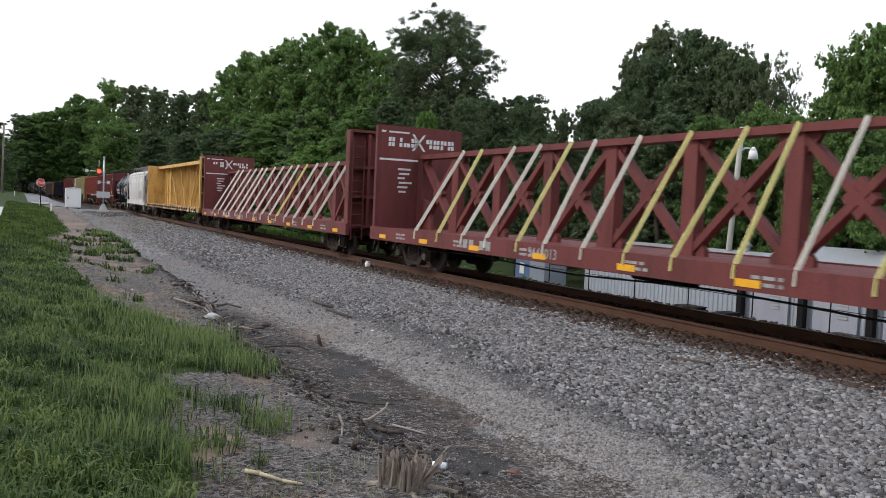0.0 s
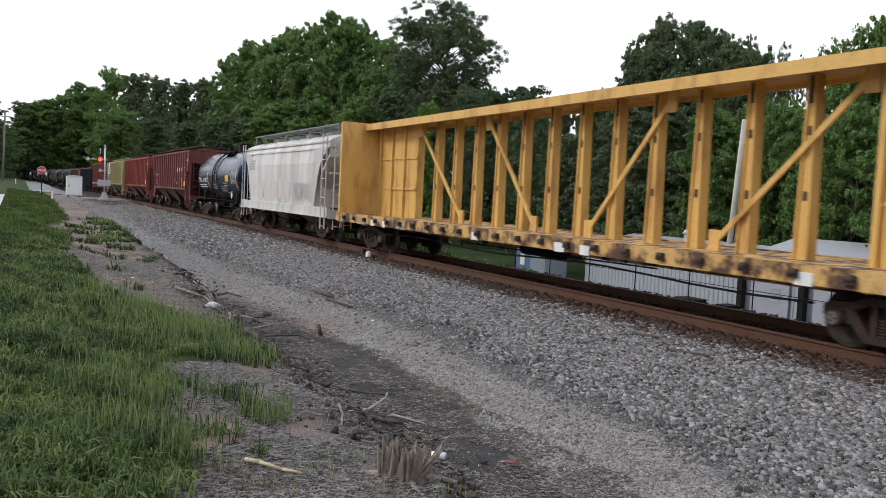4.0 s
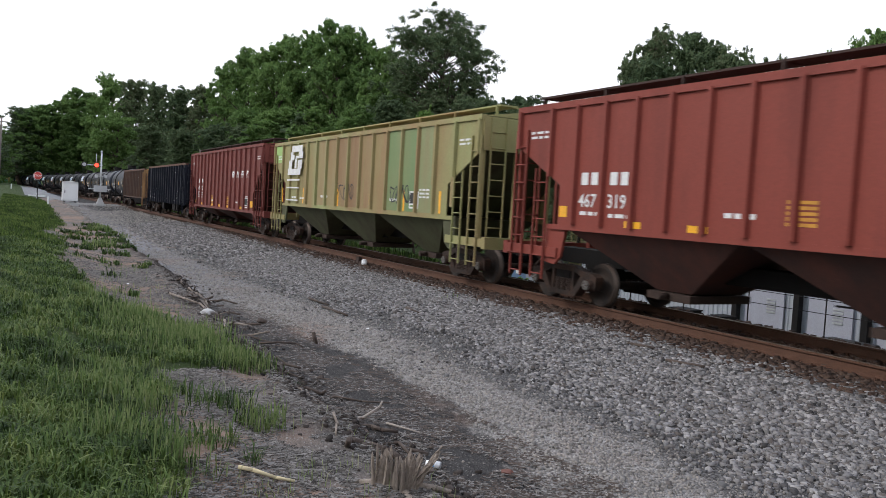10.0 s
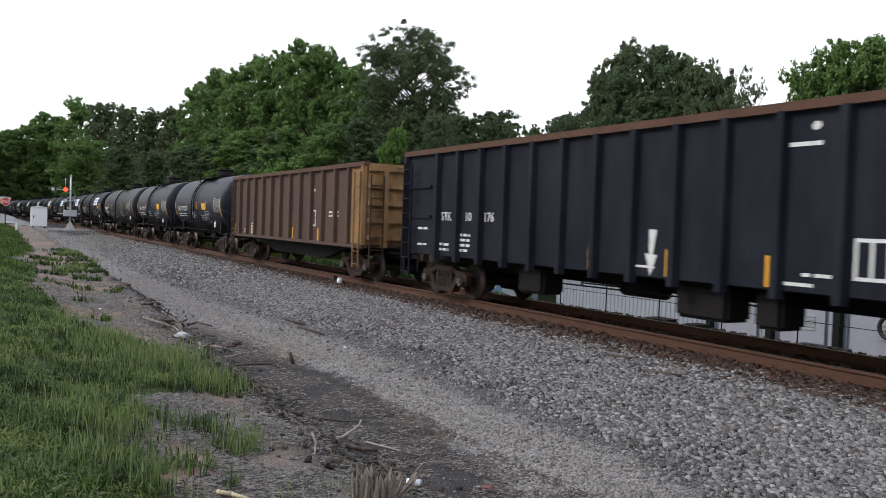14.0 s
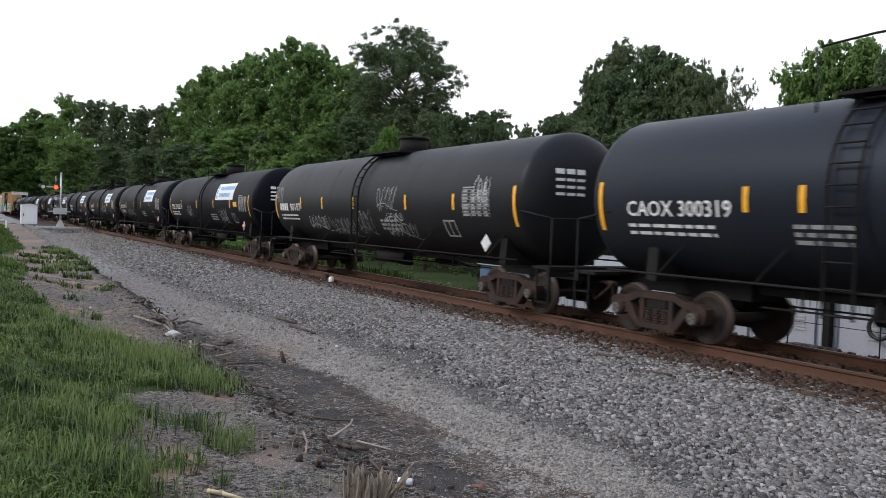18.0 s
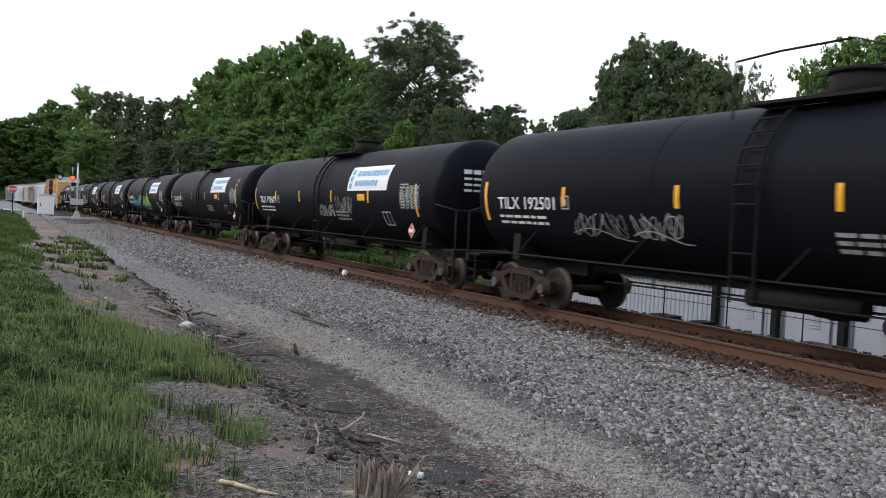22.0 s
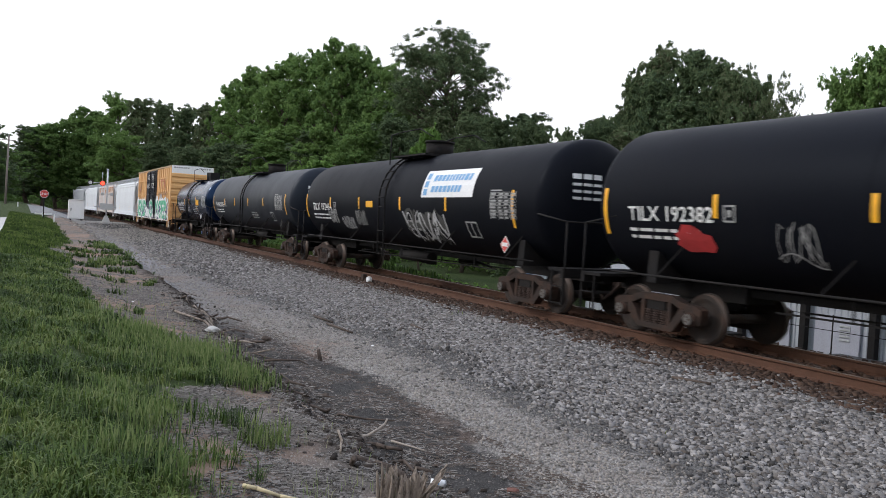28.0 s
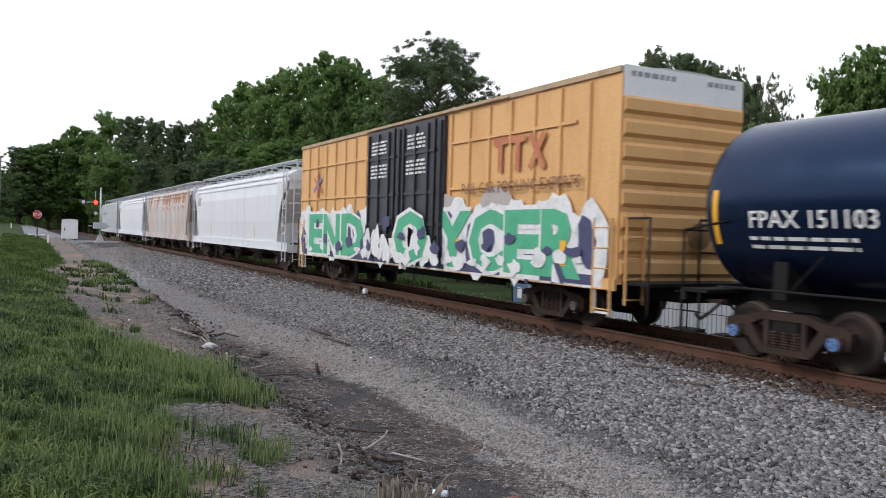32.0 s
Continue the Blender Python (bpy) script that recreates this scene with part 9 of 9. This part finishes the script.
for i in range(5):
    a = i * 1.3
    bm = bmesh.new()
    limb(bm, (TX, TY, tz + 0.02), (TX + 0.42 * math.cos(a), TY + 0.42 * math.sin(a), tz - 0.04), 0.05, 0.015, rnd, 3)
    part("root", bm, STUMP_WOOD, stump)


def stick(pts, r, label, material=None, name="branch"):
    bm = bmesh.new()
    q = [(x, y, gz_at(x, y) + dz) for x, y, dz in pts]
    for i, (a, b) in enumerate(zip(q, q[1:])):
        tube(bm, a, b, r * (1 - 0.55 * i / len(q)), 8, r * (1 - 0.55 * (i + 1) / len(q)))
    return solo(name, bm, material or STUMP_WOOD, label, "branch")


stick([(-7.5, 3.02, 0.0), (-7.52, 3.08, 0.10), (-7.58, 3.2, 0.14), (-7.66, 3.36, 0.15), (-7.72, 3.45, 0.19), (-7.74, 3.48, 0.25)], 0.018, "bleached crooked root poking from the bank", mat("bleached_wood", (0.36, 0.31, 0.26), 0.9, 0, (0.2, 0.16, 0.13), 0.5, 8))
stick([(-7.75, 3.55, 0.03), (-7.3, 3.72, 0.03)], 0.011, "pale straight twig on dark earth", mat("bleached_wood", (0.36, 0.31, 0.26)))
stick([(-10.2, 2.98, 0.02), (-9.4, 3.04, 0.06), (-8.9, 3.1, 0.05), (-8.45, 3.2, 0.05)], 0.024, "dark half-buried root along the bank", BARK)
stick([(-12.6, 3.5, 0.03), (-12.3, 3.7, 0.10), (-12.2, 3.95, 0.14), (-12.1, 4.05, 0.10)], 0.018, "dark forked branch on the path edge", BARK)
stick([(-16.2, 2.7, 0.05), (-14.8, 3.0, 0.15), (-13.6, 3.3, 0.05)], 0.022, "long grey fallen branch along the bank")
stick([(-17.5, 2.9, 0.03), (-16.0, 3.25, 0.10), (-15.0, 3.4, 0.04)], 0.016, "thin grey fallen branch along the bank")
stick([(-12.95, 4.55, -0.02), (-12.97, 4.50, 0.19)], 0.04, "dark stub of wood upright in the gravel", BARK, "wood_stub")
stick([(-6.7, 2.85, 0.02), (-6.5, 3.0, 0.10), (-6.35, 3.12, 0.12)], 0.045, "broken dark root beside the stump", BARK)
for x, y, s, c, lab in ((-14.9, 4.15, 0.11, BARK, "dark lump of wood on the path"), (-25.2, 3.7, 0.17, BARK, "dark lump of wood beside the path"), (-6.25, 3.25, 0.09, BARK, "dark clod beside the stump"), (-14.2, 3.0, 0.13, CONCRETE, "pale stone on the bank"), (-6.0, 3.95, 0.06, mat("brick_red", (0.15, 0.062, 0.045), 0.9, 0, (0.15, 0.08, 0.06), 0.5, 6), "broken red brick pressed into the gravel"), (-5.35, 3.15, 0.08, BARK, "dark stone by the stump")):
    bm = bmesh.new()
    bmesh.ops.create_icosphere(bm, subdivisions=2, radius=s)
    rr = random.Random(int(-x * 10))
    for v in bm.verts:
        v.co *= rr.uniform(0.75, 1.15)
        v.co.z *= 0.55
    solo("stone", bm, c, lab, "stone", m=pose(x, y, gz_at(x, y) + s * 0.25, 0, 0, 40))
for pts in ([(-9.0, 8.6), (-8.4, 8.75)], [(-18.6, 6.3), (-17.4, 6.35)], [(-17.2, 6.15), (-15.8, 6.2)], [(-15.9, 7.6), (-15.2, 7.55)], [(-10.2, 8.9), (-9.7, 9.0)]):
    stick([(x, y, 0.035) for x, y in pts], 0.03, "charred strip of timber in the ballast", BARK, "timber_strip")
# roots washed bare along the scarp
rnd = random.Random(77)
for k in range(70):
    x = -19.5 + k * 0.20 + rnd.uniform(-0.2, 0.2)
    y = float(border(SCARP, x)) + 0.3 + rnd.uniform(-0.3, 0.35)
    a = rnd.uniform(-0.5, 0.9)
    ln = rnd.uniform(0.3, 0.9)
    pts = [(x + ln * u * math.cos(a) + rnd.uniform(-0.06, 0.06), y + ln * u * math.sin(a) + rnd.uniform(-0.06, 0.06), rnd.uniform(0.0, 0.10) * (0.3 + u)) for u in (0.0, 0.3, 0.6, 1.0)]
    stick(pts, rnd.uniform(0.012, 0.034), "dark bare root twisting out of the bank", BARK if k % 3 else STUMP_WOOD, "exposed_root")
# litter dropped by hand: a crushed can, a husk, paper scraps
can = thing("drink_can", "crushed white and blue drink can", "can")
CX, CY = -6.33, 3.38
zc_ = gz_at(CX, CY)
bm = bmesh.new()
tube(bm, (CX - 0.05, CY - 0.05, zc_ + 0.035), (CX + 0.03, CY + 0.05, zc_ + 0.035), 0.033, 12)
part("body", bm, WHITE_PAINT, can)
bm = bmesh.new()
tube(bm, (CX - 0.02, CY - 0.0125, zc_ + 0.035), (CX, CY + 0.0125, zc_ + 0.035), 0.0338, 12)
part("band", bm, MARK_BLUE, can, "blue band")
bm = bmesh.new()
tube(bm, (CX + 0.03, CY + 0.05, zc_ + 0.035), (CX + 0.035, CY + 0.056, zc_ + 0.035), 0.029, 12)
part("lid", bm, GALV, can)
stick([(-5.42, 1.40, 0.03), (-5.36, 1.48, 0.04), (-5.29, 1.62, 0.035), (-5.24, 1.74, 0.03)], 0.017, "pale dry husk on the grass edge", mat("dry_husk", (0.55, 0.46, 0.28), 0.9), "husk")
for x, y in ((-14.2, 6.0), (-18.4, 2.2)):
    bm = bmesh.new()
    bmesh.ops.create_icosphere(bm, subdivisions=1, radius=0.026)
    for v in bm.verts:
        v.co.z *= 0.35
        v.co.x *= 1.4
    solo("paper_scrap", bm, WHITE_PAINT, "small crumpled white paper scrap on gravel", "litter", m=pose(x, y, gz_at(x, y) + 0.02, 10, 0, 30))

# ---- everything that moves ----


def motions():
    speeds = ((0, 11.5), (3.5, 11.75), (6, 12.45), (9, 12.75), (12, 12.8), (15, 12.75), (21, 12.6), (27, 12.7), (32, 12.8))
    ts = np.arange(0, 32.0001, 1 / 30)
    vs = np.interp(ts, [a for a, b in speeds], [b for a, b in speeds])
    ss = np.concatenate([[0], np.cumsum((vs[1:] + vs[:-1]) / 60)])
    for car in CARS:
        rows = []
        for t in range(0, 33):
            x, y, a = on_track(car["q"] + float(np.interp(t, ts, ss)))
            rows.append((t, pose(x, y, 0, 0, 0, math.degrees(a))))
        walk(car, rows)
    # all wheels turn alike: the first pair of each end is keyed, the rest share its keys
    for end, sets in WHEELSETS.items():
        lead = sets[0]
        walk(lead, [(float(t), pose(end * 0.89, 0, R_WHEEL, 0, math.degrees(s / R_WHEEL) % 360, 0)) for t, s in zip(ts, ss)])
        for w in sets[1:]:
            w.rotation_mode = "QUATERNION"
            w.animation_data_create()
            w.animation_data.action = lead.animation_data.action
            w.animation_data.action_slot = lead.animation_data.action_slot


motions()
